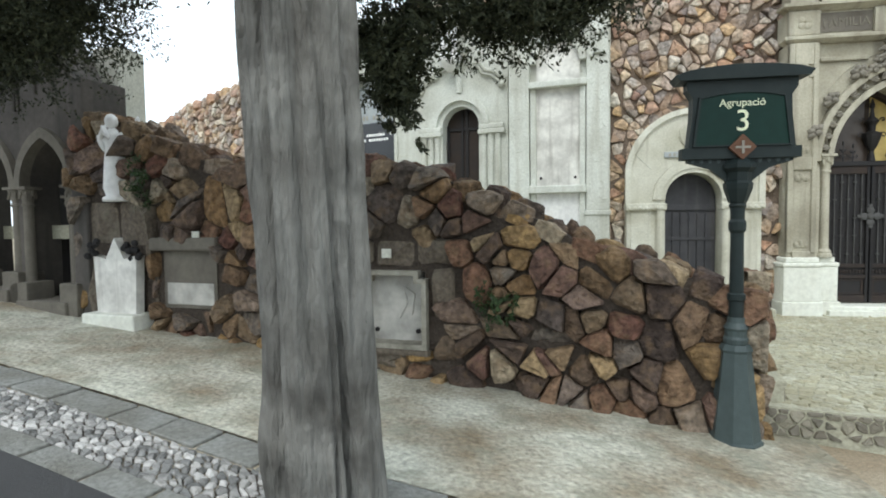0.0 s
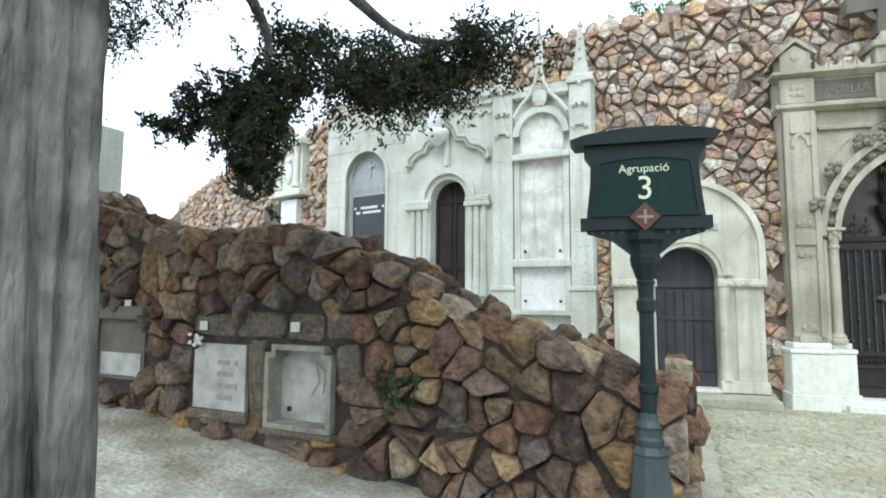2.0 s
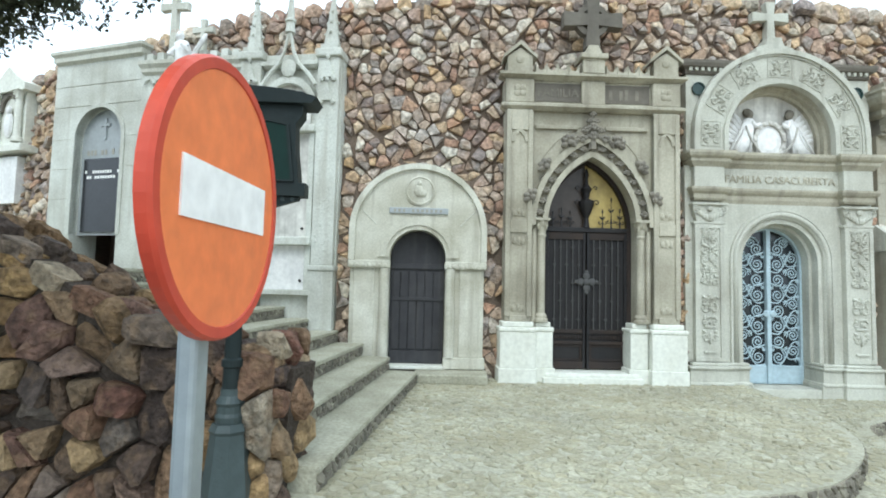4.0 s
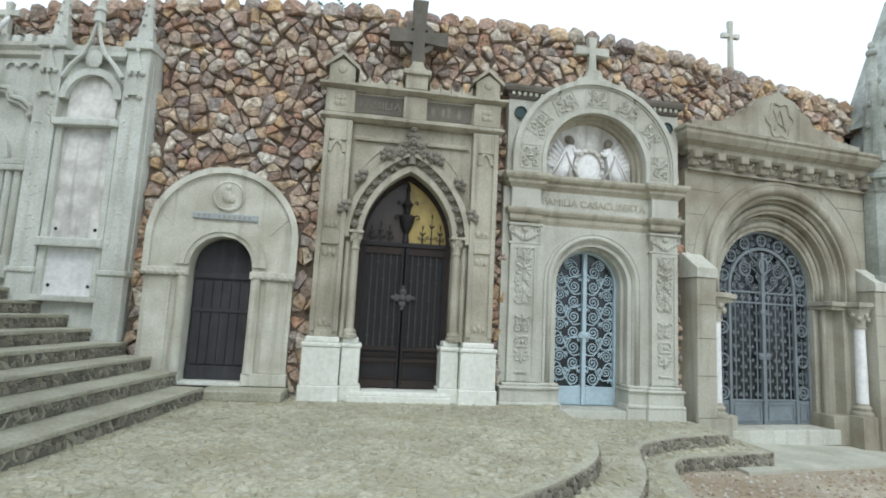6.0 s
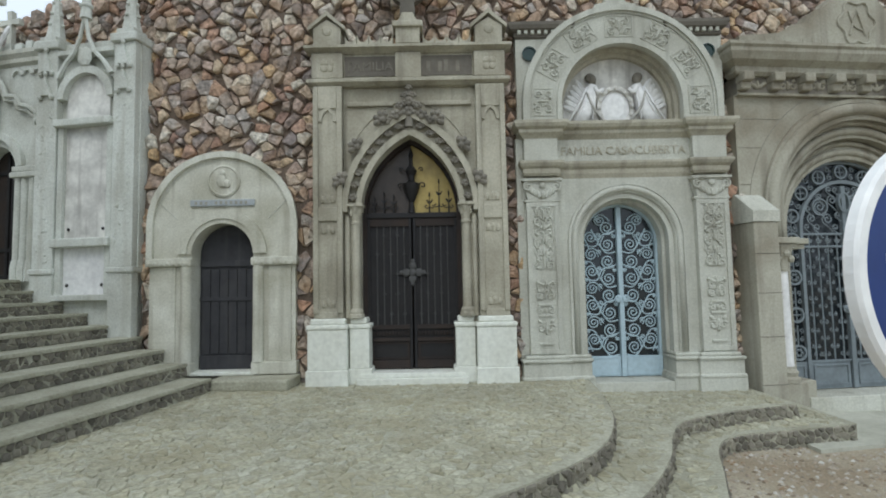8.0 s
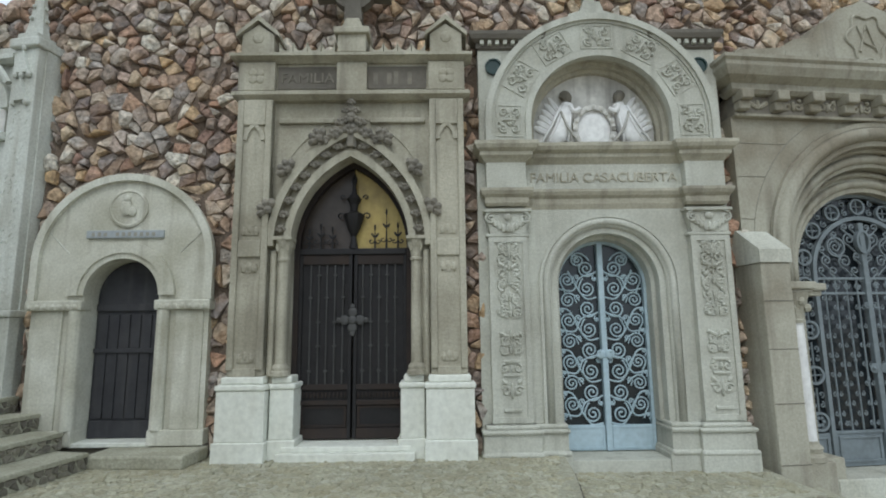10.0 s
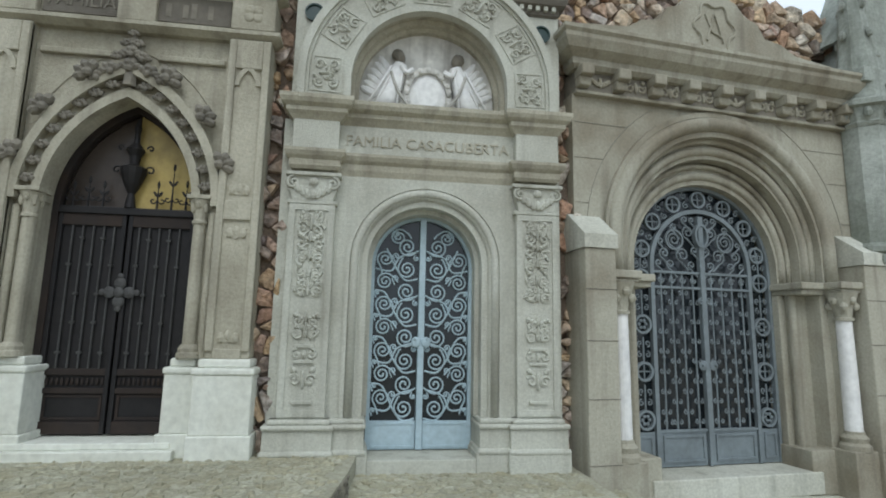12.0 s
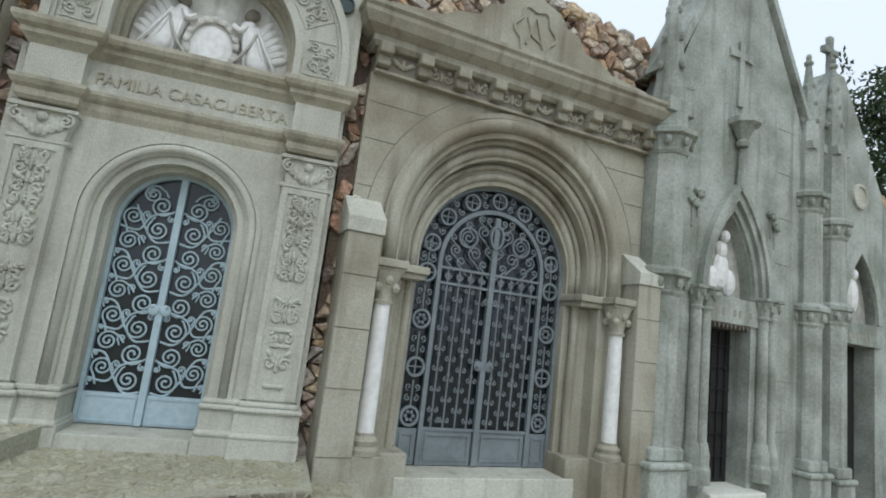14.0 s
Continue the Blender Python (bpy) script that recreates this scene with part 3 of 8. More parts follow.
T1 = [(3.95, 8.3), (3.95, 3.66), (5.0, 3.45), (6.0, 3.55), (6.9, 3.75), (7.65, 3.98), (8.26, 4.45), (8.75, 5.02), (9.05, 5.7), (9.22, 6.4), (9.35, 7.2), (9.45, 8.3)]
T2 = [(8.8, 8.3), (8.0, 4.3), (7.2, 3.62), (7.9, 3.72), (8.42, 4.1), (8.9, 4.55), (9.35, 5.25), (9.62, 5.84), (9.92, 6.32), (10.4, 6.62), (10.95, 6.84), (11.5, 6.98), (11.5, 8.3)]
T3 = [(10.0, 8.3), (8.7, 4.4), (8.0, 3.45), (8.8, 3.7), (9.35, 4.4), (9.75, 5.2), (10.11, 6.0), (10.45, 6.36), (10.95, 6.5), (11.42, 6.6), (11.95, 6.72), (12.0, 8.3)]


def smooth_line(pts, n=4):
    out = []
    for i in range(len(pts) - 1):
        p0, p1, p2, p3 = (Vector(pts[max(0, min(len(pts) - 1, i + k))]) for k in (-1, 0, 1, 2))
        for j in range(n):
            t = j / n
            out.append(tuple(0.5 * ((2 * p1) + (p2 - p0) * t + (2 * p0 - 5 * p1 + 4 * p2 - p3) * t * t + (3 * p1 - p0 - 3 * p2 + p3) * t * t * t)))
    return out + [tuple(pts[-1])]


def flat_prism(poly, z0, z1):
    bm = bmesh.new()
    prism(bm, poly, 0, 1)
    for v in bm.verts:
        v.co = Vector((v.co.x, v.co.z, z1 if v.co.y < 0.5 else z0))
    return bm


def inside(poly, x, y):
    c = False
    for (a, b), (p, q) in zip(poly, poly[1:] + poly[:1]):
        if (b > y) != (q > y) and x < (p - a) * (y - b) / (q - b) + a:
            c = not c
    return c


terraces = []
for nm, pl, z1, head, w in (("terrace_1", T1, -0.10, 2, 0.20), ("terrace_2", T2, -0.27, 3, 0.19), ("terrace_3", T3, -0.43, 3, 0.22)):
    rim = smooth_line(pl[head - 1:-1])
    outline = pl[:head - 1] + rim + [pl[-1]]
    ter = setting(part(nm, flat_prism(outline, z1 - 0.5, z1), tread), "cobbled stone terrace with a rounded stepped edge", "terrace")
    terraces.append((ter, outline, z1))
    # rim stones and the cobbled riser under them
    total = [0]
    for a, b in zip(rim, rim[1:]):
        total.append(total[-1] + math.dist(a, b))
    cells = voronoi(scatter(0, total[-1], 0, w, 0.085, 0.075, g0), (0, total[-1], 0, w), 0.2)

    def on_rim(u, o, wz, rim=rim, z1=z1, w=w):
        (px, py), (nx, ny) = place_line(rim, min(max(u, 0.001), total[-1] - 0.001))
        return (px + nx * (o - 0.004), py + ny * (o - 0.004), z1 - w + wz - 0.01)
    joined("riser_stones", [stone(c, g0, 0.006, 0.01, 0.02) for c in cells if c], riser_mat, ter, on_rim)

for (ter, outline, z1), cell, area in zip(terraces, (0.10, 0.11, 0.11), ((3.9, 9.5, 3.4, 8.1), (7.2, 11.5, 3.6, 8.0), (8.0, 12.0, 3.4, 8.0))):
    pts = [p for p in scatter(*area, cell, cell * 0.8, g0) if inside(outline, *p)]
    upper = {"terrace_2": T1, "terrace_3": T2}.get(ter.name)
    if upper:
        pts = [p for p in pts if not inside(upper, *p)]
    cells = voronoi(pts, area, 0.22)
    keep = [stone(c, g0, 0.004, 0.01, 0.0045, 0.16) for c in cells if c and all(inside(outline, *p) for p in c)]
    # the stretch nearest the path is laid stone by stone
    edge = {"terrace_1": 4.72, "terrace_2": 5.6, "terrace_3": 5.6}[ter.name]
    near = [k for k in keep if k[2][1] < edge][:300]
    joined("cobbles", [k for k in keep if k not in near], cobble, ter, lambda u, o, w, z1=z1: (u, w, z1 + 0.002 + o))
    for v, f, (cx, cy) in near:
        share("cobble", mesh_of("cobble", [(u - cx, w - cy, o) for u, o, w in v], f, cobble_single), ter, Matrix.Translation((cx, cy, z1 + 0.002)))

# the stair from the terrace up to the platform before the upper tombs
RISE = 0.158
stair = setting(thing("stairs", pose(0, 0, -0.10), "flight of worn stone steps with cobbled risers", "stairs"))
A0, B0 = Vector((4.74, 7.50)), Vector((4.18, 3.72))
for i in range(9):
    back = 0.385 * i
    a = Vector((A0.x - back * 1.0, min(8.45, A0.y + 0.19 * i)))
    b = Vector((B0.x - back * 1.0, B0.y + 0.02 * i))
    if i:
        b.y = wall_line(b.x) + 0.25
    zt = RISE * (i + 1)
    poly = [(b.x, b.y), (a.x, a.y), (-4.5, 9.6) if i == 8 else (a.x - 0.9, a.y + 0.25), (-4.5, 5.15) if i == 8 else (b.x - 0.9, b.y + 0.16)]
    st = part("step", flat_prism(poly, zt - RISE * 1.02 if i else -0.1, zt), tread, stair)
    ln = (a - b).length
    u = (a - b) / ln
    nrm = Vector((u.y, -u.x))
    cells = voronoi(scatter(0, ln, 0, RISE - 0.035, 0.085, 0.062, g0), (0, ln, 0, RISE - 0.035), 0.2)
    joined("riser_stones", [stone(c, g0, 0.006, 0.01, 0.014) for c in cells if c], riser_mat, st,
           lambda s, o, w, b=b, u=u, nrm=nrm, zt=zt: (*(b + u * s + nrm * o), zt - RISE + w))
    nose = flat_prism([tuple(b + nrm * 0.022), tuple(a + nrm * 0.022), tuple(a - nrm * 0.30), tuple(b - nrm * 0.30)], zt - 0.034, zt + 0.006)
    bmesh.ops.bevel(nose, geom=nose.edges[:], offset=0.008, segments=2, affect="EDGES")
    part("tread", nose, tread, st)
stoop = tagged_at(part("door_stoop", block(0, 1.0, -0.46, 0.05, 0, 0.13, 0.02), tread), pose(4.72, 7.95, -0.10, 0, 0, -4), "low worn stone stoop before a tomb door", "stoop")
pad = strip("concrete_apron", steps_of(11.3, 16.0, 0.4), lambda x: 6.35 + 0.28 * (x - 11.3), lambda x: 8.75 + 0.05 * (x - 11.3), 0.008, concrete, rows=4, thick=0.06)
setting(pad, "pale concrete apron before the arched tomb", "apron")
# loose pebbles on the soil
vs, fs = [], []
for i in range(6500):
    x, y = (g0.uniform(8.6, 18), g0.uniform(3.0, 8.0)) if i % 3 == 0 else (g0.uniform(8.6, 13.5), g0.uniform(3.4, 7.2))
    if any(inside(o, x, y) for _, o, _ in terraces) or (x > 11.3 and y > 6.3 + 0.28 * (x - 11.3)):
        continue
    r = g0.uniform(0.008, 0.03)
    k, zc = len(vs), gz(x) - 0.03
    c = [g0.uniform(0.7, 1.3) * r for _ in range(4)]
    vs += [(x + c[0], y, zc), (x, y + c[1], zc), (x - c[2], y, zc), (x, y - c[3], zc), (x, y, zc + r * 0.7)]
    fs += [(k, k + 1, k + 4), (k + 1, k + 2, k + 4), (k + 2, k + 3, k + 4), (k + 3, k, k + 4)]
tagged(new("pebbles", mesh_of("pebbles", vs, fs, pebble)), "scattered brown and whitish pebbles on the soil", "pebbles", "", "stuff")

# ---- the mound's rubble wall ----
LINE = [(-12, 16), (-9, 13.7), (-6.5, 12.0), (-4.3, 10.95), (-2.8, 10.3), (-1.6, 9.65), (0.25, 9.0), (1.95, 8.52), (3.6, 8.12), (5.7, 8.0), (8.5, 7.97), (11.5, 8.1), (15.4, 8.62), (19, 9.25), (23, 10.4), (28, 12.6)]
TOP = [(-12, 3.4), (-7, 4.2), (-4, 4.6), (-3, 4.75), (-1.4, 5.02), (0.5, 5.22), (2, 5.4), (5, 5.6), (9, 5.74), (10.3, 5.74), (11.4, 5.68), (13, 5.55), (14.8, 5.45), (16, 5.35), (20, 4.9), (28, 4.3)]
ends = [0]
for a, b in zip(LINE, LINE[1:]):
    ends.append(ends[-1] + math.dist(a, b))
SLEN = ends[-1]


def s_of_x(x):
    return interp([(p[0], s) for p, s in zip(LINE, ends)], x)


def on_mound(s, o, z):
    (px, py), (nx, ny) = place_line(LINE, min(max(s, 0.0), SLEN))
    lean = 0.06 * max(0, z - 2.0)
    return (px + nx * (o - lean), py + ny * (o - lean), z)


# what the tomb fronts cover: from, to, up to
COVER = [(-1.55, 0.2, 4.6), (0.2, 1.95, 4.5), (1.95, 3.5, 4.5), (3.85, 5.6, 2.2), (5.95, 8.4, 4.15), (8.65, 11.4, 4.4), (11.6, 15.2, 4.1), (15.3, 22.5, 4.8)]
bm = bmesh.new()
rows = []
cuts = sorted(steps_of(0, SLEN, 0.8) + [s_of_x(x) + e for c in COVER for x, e in ((c[0], -0.004), (c[0], 0.004), (c[1], -0.004), (c[1], 0.004))])
for s in cuts:
    x = on_mound(s, 0, 0)[0]
    t = interp(TOP, x)
    h = max([c[2] for c in COVER if c[0] < x < c[1]] or [0])
    back = -1.0 if h else 0
    prof = [(back, -1.5), (back, h or 2.0), (0, h or 2.0), (0, t), (-0.7, t + 0.05), (-6, t + 0.4), (-6, -1.5)]
    rows.append([bm.verts.new(on_mound(s, o, z)) for o, z in prof])
for a, b in zip(rows, rows[1:]):
    for k in range(6):
        bm.faces.new((a[k], b[k], b[k + 1], a[k + 1]))
mound = setting(part("wall_mound", bm, mound_mortar), "tall curved rubble stone wall holding a burial mound", "wall")
g1 = random.Random(5)
s0, s1 = s_of_x(-8.5), s_of_x(26)
pts, built = [], set()
for s, z in uneven(scatter(s0, s1, -0.2, 6.35, 0.208, 0.138, g1, 0.5, 0.12), g1, 0.28, 0.09):
    x = on_mound(s, 0, 0)[0]
    low = 1.2 if x < 2.2 else -0.3
    pts.append((s, z))
    if z < interp(TOP, x) - 0.02 and z > low and not any(a < x < b and z < h for a, b, h in COVER) and not (abs(x - 4.71) < 0.9 and (z < 1.97 or math.hypot(x - 4.71, z - 1.97) < 0.9)):
        built.add(len(pts) - 1)
cells = voronoi(pts, (s0, s1, -0.3, 6.4), 0.42)
far_stones, near_count = [], 0
for i, ((s, z), c) in enumerate(zip(pts, cells)):
    if not c or i not in built:
        continue
    hug = math.hypot(on_mound(s, 0, 0)[0] - 4.71, max(0, z - 1.97)) < 1.2
    v, f, ctr = rock(c, g1, 0.002, 0.10, 0.03 if hug else g1.uniform(0.03, 0.09), 0.008, g1.random() < 0.5)
    x = on_mound(s, 0, 0)[0]
    if 3.4 < x < 8.75 and z < 5.0 and near_count < 300:
        near_count += 1
        mid = Vector(on_mound(s, 0, z))
        me = mesh_of("stone", [Vector(on_mound(*p)) - mid for p in v], f, drum_stone)
        share("stone", me, mound, Matrix.Translation(mid))
    else:
        far_stones.append((v, f, ctr))
joined("stones", far_stones, drum_small, mound, on_mound)
cope = []
for s in steps_of(s0, s1, 0.3):
    x = on_mound(s, 0, 0)[0]
    t = interp(TOP, x)
    w = g1.uniform(0.12, 0.2)
    v, f, c = rock([(s - w, -0.16), (s + w, -0.14), (s + w * 0.9, 0.06), (s, 0.13), (s - w * 0.8, 0.08)], g1, 0.004, 0.35, g1.uniform(0.05, 0.12))
    cope.append(([(a, b, t + d + g1.uniform(-0.01, 0.01)) for a, b, d in v], f, c))
joined("coping_stones", cope, drum_small, mound, on_mound)

# ---- the low rubble wall beside the pavement ----
RX, RY, RA = -2.62, wall_line(-2.62), math.degrees(math.atan(-0.158))
RTOP = [(0, 2.55), (0.7, 2.45), (1.0, 2.3), (1.5, 2.08), (2.0, 1.92), (3.2, 1.9), (3.7, 1.87), (4.1, 1.79), (4.6, 1.57), (5.05, 1.36), (5.45, 1.13), (5.85, 1.04), (6.2, 0.89), (6.45, 0.82), (6.72, 0.74)]
rw = Matrix.Translation((RX, RY, 0)) @ Matrix.Rotation(radians(RA), 4, "Z")
bm = bmesh.new()
prism(bm, [(0, -0.5), (6.62, -0.5)] + [(s, z - 0.06) for s, z in RTOP[::-1]], 0.13, 0.5)
# the front skin, open at the niche
n0, n1, nz0, nz1 = 3.453, 4.061, 0.225, 0.872
for a, b, z0 in ((0, n0, -0.5), (n0, n1, nz1), (n1, 6.62, -0.5)):
    mid_top = [(a, interp(RTOP, a) - 0.06)] + [(s, z - 0.06) for s, z in RTOP if a < s < b] + [(b, interp(RTOP, b) - 0.06)]
    prism(bm, [(a, z0), (b, z0)] + mid_top[::-1], 0.0, 0.128)
prism(bm, [(n0, -0.5), (n1, -0.5), (n1, nz0), (n0, nz0)], 0.0, 0.128)
low_wall = part("wall_rubble", bm, mortar)
low_wall.matrix_basis = rw
setting(low_wall, "rough reddish brown rubble wall with a sloping top", "wall")


def rub_s(x):
    return (x - RX) / math.cos(radians(RA))


HOLES = [(0.72, 1.46, 0.16, 0.94), (-0.10, 0.60, 0.26, 0.90), (-1.46, -0.74, 0.44, 1.10), (-2.42, -1.55, 0.10, 1.62), (-0.1, 1.66, 0.93, 1.16), (0.58, 0.74, 0.25, 0.95), (1.44, 1.66, 0.45, 0.95)]
g2 = random.Random(21)
def clear_of(u, w):
    """Keeps a stone's corner out of the slabs set in the wall."""
    x = RX + u * math.cos(radians(RA))
    for a, b, c, d in HOLES:
        if a < x < b and c < w < d:
            near = min((x - a, a, w), (b - x, b, w), (w - c, x, c), (d - w, x, d))
            return rub_s(near[1]), near[2]
    return u, w


pts, built = [], set()
for s, z in uneven(scatter(0, 6.62, -0.4, 2.7, 0.265, 0.215, g2, 0.5, 0.14), g2, 0.34, 0.13):
    x = RX + s * math.cos(radians(RA))
    pts.append((s, z))
    if gz(x) - 0.1 < z < interp(RTOP, s) - 0.05 and not any(a < x < b and c < z < d for a, b, c, d in HOLES):
        built.add(len(pts) - 1)
cells = voronoi(pts, (0, 6.66, -0.45, 2.7), 0.42)
for i, c in enumerate(cells):
    if c and i in built:
        c = [clear_of(u, min(w, interp(RTOP, u) + 0.02)) for u, w in c]
        v, f, (cx, cz) = rock(c, g2, 0.003, 0.08, g2.uniform(0.04, 0.14), 0.012, g2.random() < 0.4)
        share("stone", mesh_of("stone", [(u - cx, -o, w - cz) for u, o, w in v], f, rubble), low_wall, Matrix.Translation((cx, 0, cz)))
# coping stones on the slope, and the wall's end
for row in range(3):
    s = 0.1
    while s < 6.4:
        ln = min(g2.uniform(0.18, 0.34), 6.68 - s)
        slope = math.atan2(interp(RTOP, s + ln) - interp(RTOP, s), ln)
        y = 0.02 + row * 0.18
        v, f, (cx, cz) = rock([(-ln / 2, -0.10), (0, -0.12), (ln / 2, -0.09), (ln / 2 * 0.95, 0.09), (0, 0.11), (-ln / 2 * 0.9, 0.09)], g2, 0.002, 0.12, g2.uniform(0.02, 0.10))
        share("coping_stone", mesh_of("coping_stone", [(u, w, o) for u, o, w in v], f, rubble), low_wall,
              Matrix.Translation((s + ln / 2, y + 0.05, (interp(RTOP, s) + interp(RTOP, s + ln)) / 2 - 0.05)) @ Matrix.Rotation(-slope, 4, "Y"))
        s += ln
pts = scatter(-0.02, 0.52, -0.4, 0.92, 0.24, 0.19, g2)
for c in voronoi(pts, (-0.02, 0.52, -0.4, 0.92), 0.34):
    if c:
        v, f, (cx, cz) = rock(c, g2, 0.006, 0.08, g2.uniform(0.05, 0.12))
        share("stone", mesh_of("stone", [(o, u - cx, w - cz) for u, o, w in v], f, rubble), low_wall, Matrix.Translation((6.62, cx, cz)))


# ---- tomb fronts: x runs along the front, y into the wall ----
def text_mesh(words, size, depth):
    cu = bpy.data.curves.new("words", "FONT")
    cu.body, cu.size, cu.extrude, cu.align_x = words, size, depth, "CENTER"
    ob = bpy.data.objects.new("words", cu)
    scene.collection.objects.link(ob)
    me = bpy.data.meshes.new_from_object(ob.evaluated_get(bpy.context.evaluated_depsgraph_get()))
    bpy.data.objects.remove(ob)
    return me


def lettering(words, size, depth, material, parent, m, name="lettering"):
    me = text_mesh(words, size, depth)
    me.materials.clear()
    me.materials.append(material)
    return share(name, me, parent, m)


def bars(parent, material, x0, x1, z, h, y, n, seed, gap=0.3):
    """Writing too worn to read: a row of plain bars of its size."""
    g, bm = random.Random(seed), bmesh.new()
    w = (x1 - x0) / n
    for i in range(n):
        if g.random() > 0.14:
            box(bm, x0 + w * i, x0 + w * (i + 1 - gap), y - 0.004, y + 0.01, z, z + h * g.uniform(0.85, 1.0))
    return part("worn_lettering", bm, material, parent)


def column(parent, x, y, z0, z1, r, material, cap_mat, cap=0.28, base=0.14, shaft="shaft", n=16):
    part("column_base", lathe(bmesh.new(), [(r * 1.75, z0), (r * 1.75, z0 + base * 0.35), (r * 1.5, z0 + base * 0.45), (r * 1.55, z0 + base * 0.7), (r * 1.15, z0 + base)], x, y, n), cap_mat, parent)
    part(shaft, lathe(bmesh.new(), [(r, z0 + base), (r * 0.97, (z0 + z1) / 2), (r * 0.92, z1 - cap)], x, y, n), material, parent, smooth=False)
    bm = lathe(bmesh.new(), [(r * 1.15, z1 - cap), (r * 1.2, z1 - cap * 0.9), (r * 0.95, z1 - cap * 0.86), (r * 1.15, z1 - cap * 0.5), (r * 1.7, z1 - cap * 0.16), (r * 1.6, z1 - cap * 0.14)], x, y, n)
    for k in range(8):
        a = k * math.pi / 4
        lump(bm, x + r * 1.35 * math.cos(a), y + r * 1.35 * math.sin(a), z1 - cap * (0.45 if k % 2 else 0.28), r * 0.35, r * 0.35, cap * 0.2, 0, 6, 4)
    box(bm, x - r * 1.8, x + r * 1.8, y - r * 1.8, y + r * 1.8, z1 - cap * 0.14, z1, 0.004)
    part("capital", bm, cap_mat, parent)


def pinnacle(parent, x, y, z0, z1, w, material):
    h = z1 - z0
    bm = bmesh.new()
    box(bm, x - w / 2, x + w / 2, y - w / 2, y + w / 2, z0, z0 + h * 0.08, 0.004)
    lathe(bm, [(w * 0.5, z0 + h * 0.08), (w * 0.42, z0 + h * 0.2), (w * 0.12, z0 + h * 0.86), (w * 0.1, z0 + h * 0.88)], x, y, sq=8)
    for k in range(4):
        for j in range(3):
            a, zz = k * math.pi / 2, z0 + h * (0.3 + 0.18 * j)
            rr = w * (0.42 - 0.11 * j)
            lump(bm, x + rr * math.cos(a), y + rr * math.sin(a), zz, w * 0.1, w * 0.1, h * 0.03, 0, 5, 4)
    lump(bm, x, y, z0 + h * 0.9, w * 0.2, w * 0.2, h * 0.035, 0, 7, 5)
    lump(bm, x, y, z0 + h * 0.96, w * 0.12, w * 0.12, h * 0.04, 0, 7, 5)
    return part("pinnacle", bm, material, parent)


def stone_cross(parent, x, y, z0, z1, w, material, arm=0.62, ring=0.0, name="cross"):
    h, t = z1 - z0, w * 0.24
    bm = bmesh.new()
    zc = z0 + h * arm
    for pts in ([(x - t * 0.5, z0), (x + t * 0.5, z0), (x + t * 0.38, zc), (x + t * 0.55, z1), (x - t * 0.55, z1), (x - t * 0.38, zc)],
                [(x - w / 2, zc - t * 0.55), (x, zc - t * 0.38), (x + w / 2, zc - t * 0.55), (x + w / 2, zc + t * 0.55), (x, zc + t * 0.38), (x - w / 2, zc + t * 0.55)]):
        prism(bm, pts, y - t * 0.42 - (0.002 if pts[0][1] == z0 else 0), y + t * 0.42)
    if ring:
        band(bm, arc(x, zc, ring - t * 0.2, 0, 360, 24), arc(x, zc, ring + t * 0.2, 0, 360, 24), y - t * 0.3, y + t * 0.3)
    return part(name, bm, material, parent)


def courses(name, boxes, material, parent, label=""):
    """A stepped block: the first course carries the others."""
    low = None
    for *b, bevel in boxes:
        bm = box(bmesh.new(), *b, bevel)
        if low is None:
            low = part(name, bm, material, parent, label)
        else:
            part("course", bm, material, low)
    return low


def panelled(bm, x0, x1, z0, z1, y, d=0.02, w=0.03):
    """A raised frame round a sunk panel."""
    for a in ((x0, x1, z0, z0 + w), (x0, x1, z1 - w, z1), (x0, x0 + w, z0 + w, z1 - w), (x1 - w, x1, z0 + w, z1 - w)):
        box(bm, a[0], a[1], y - d, y + 0.005, a[2], a[3])
    return bm


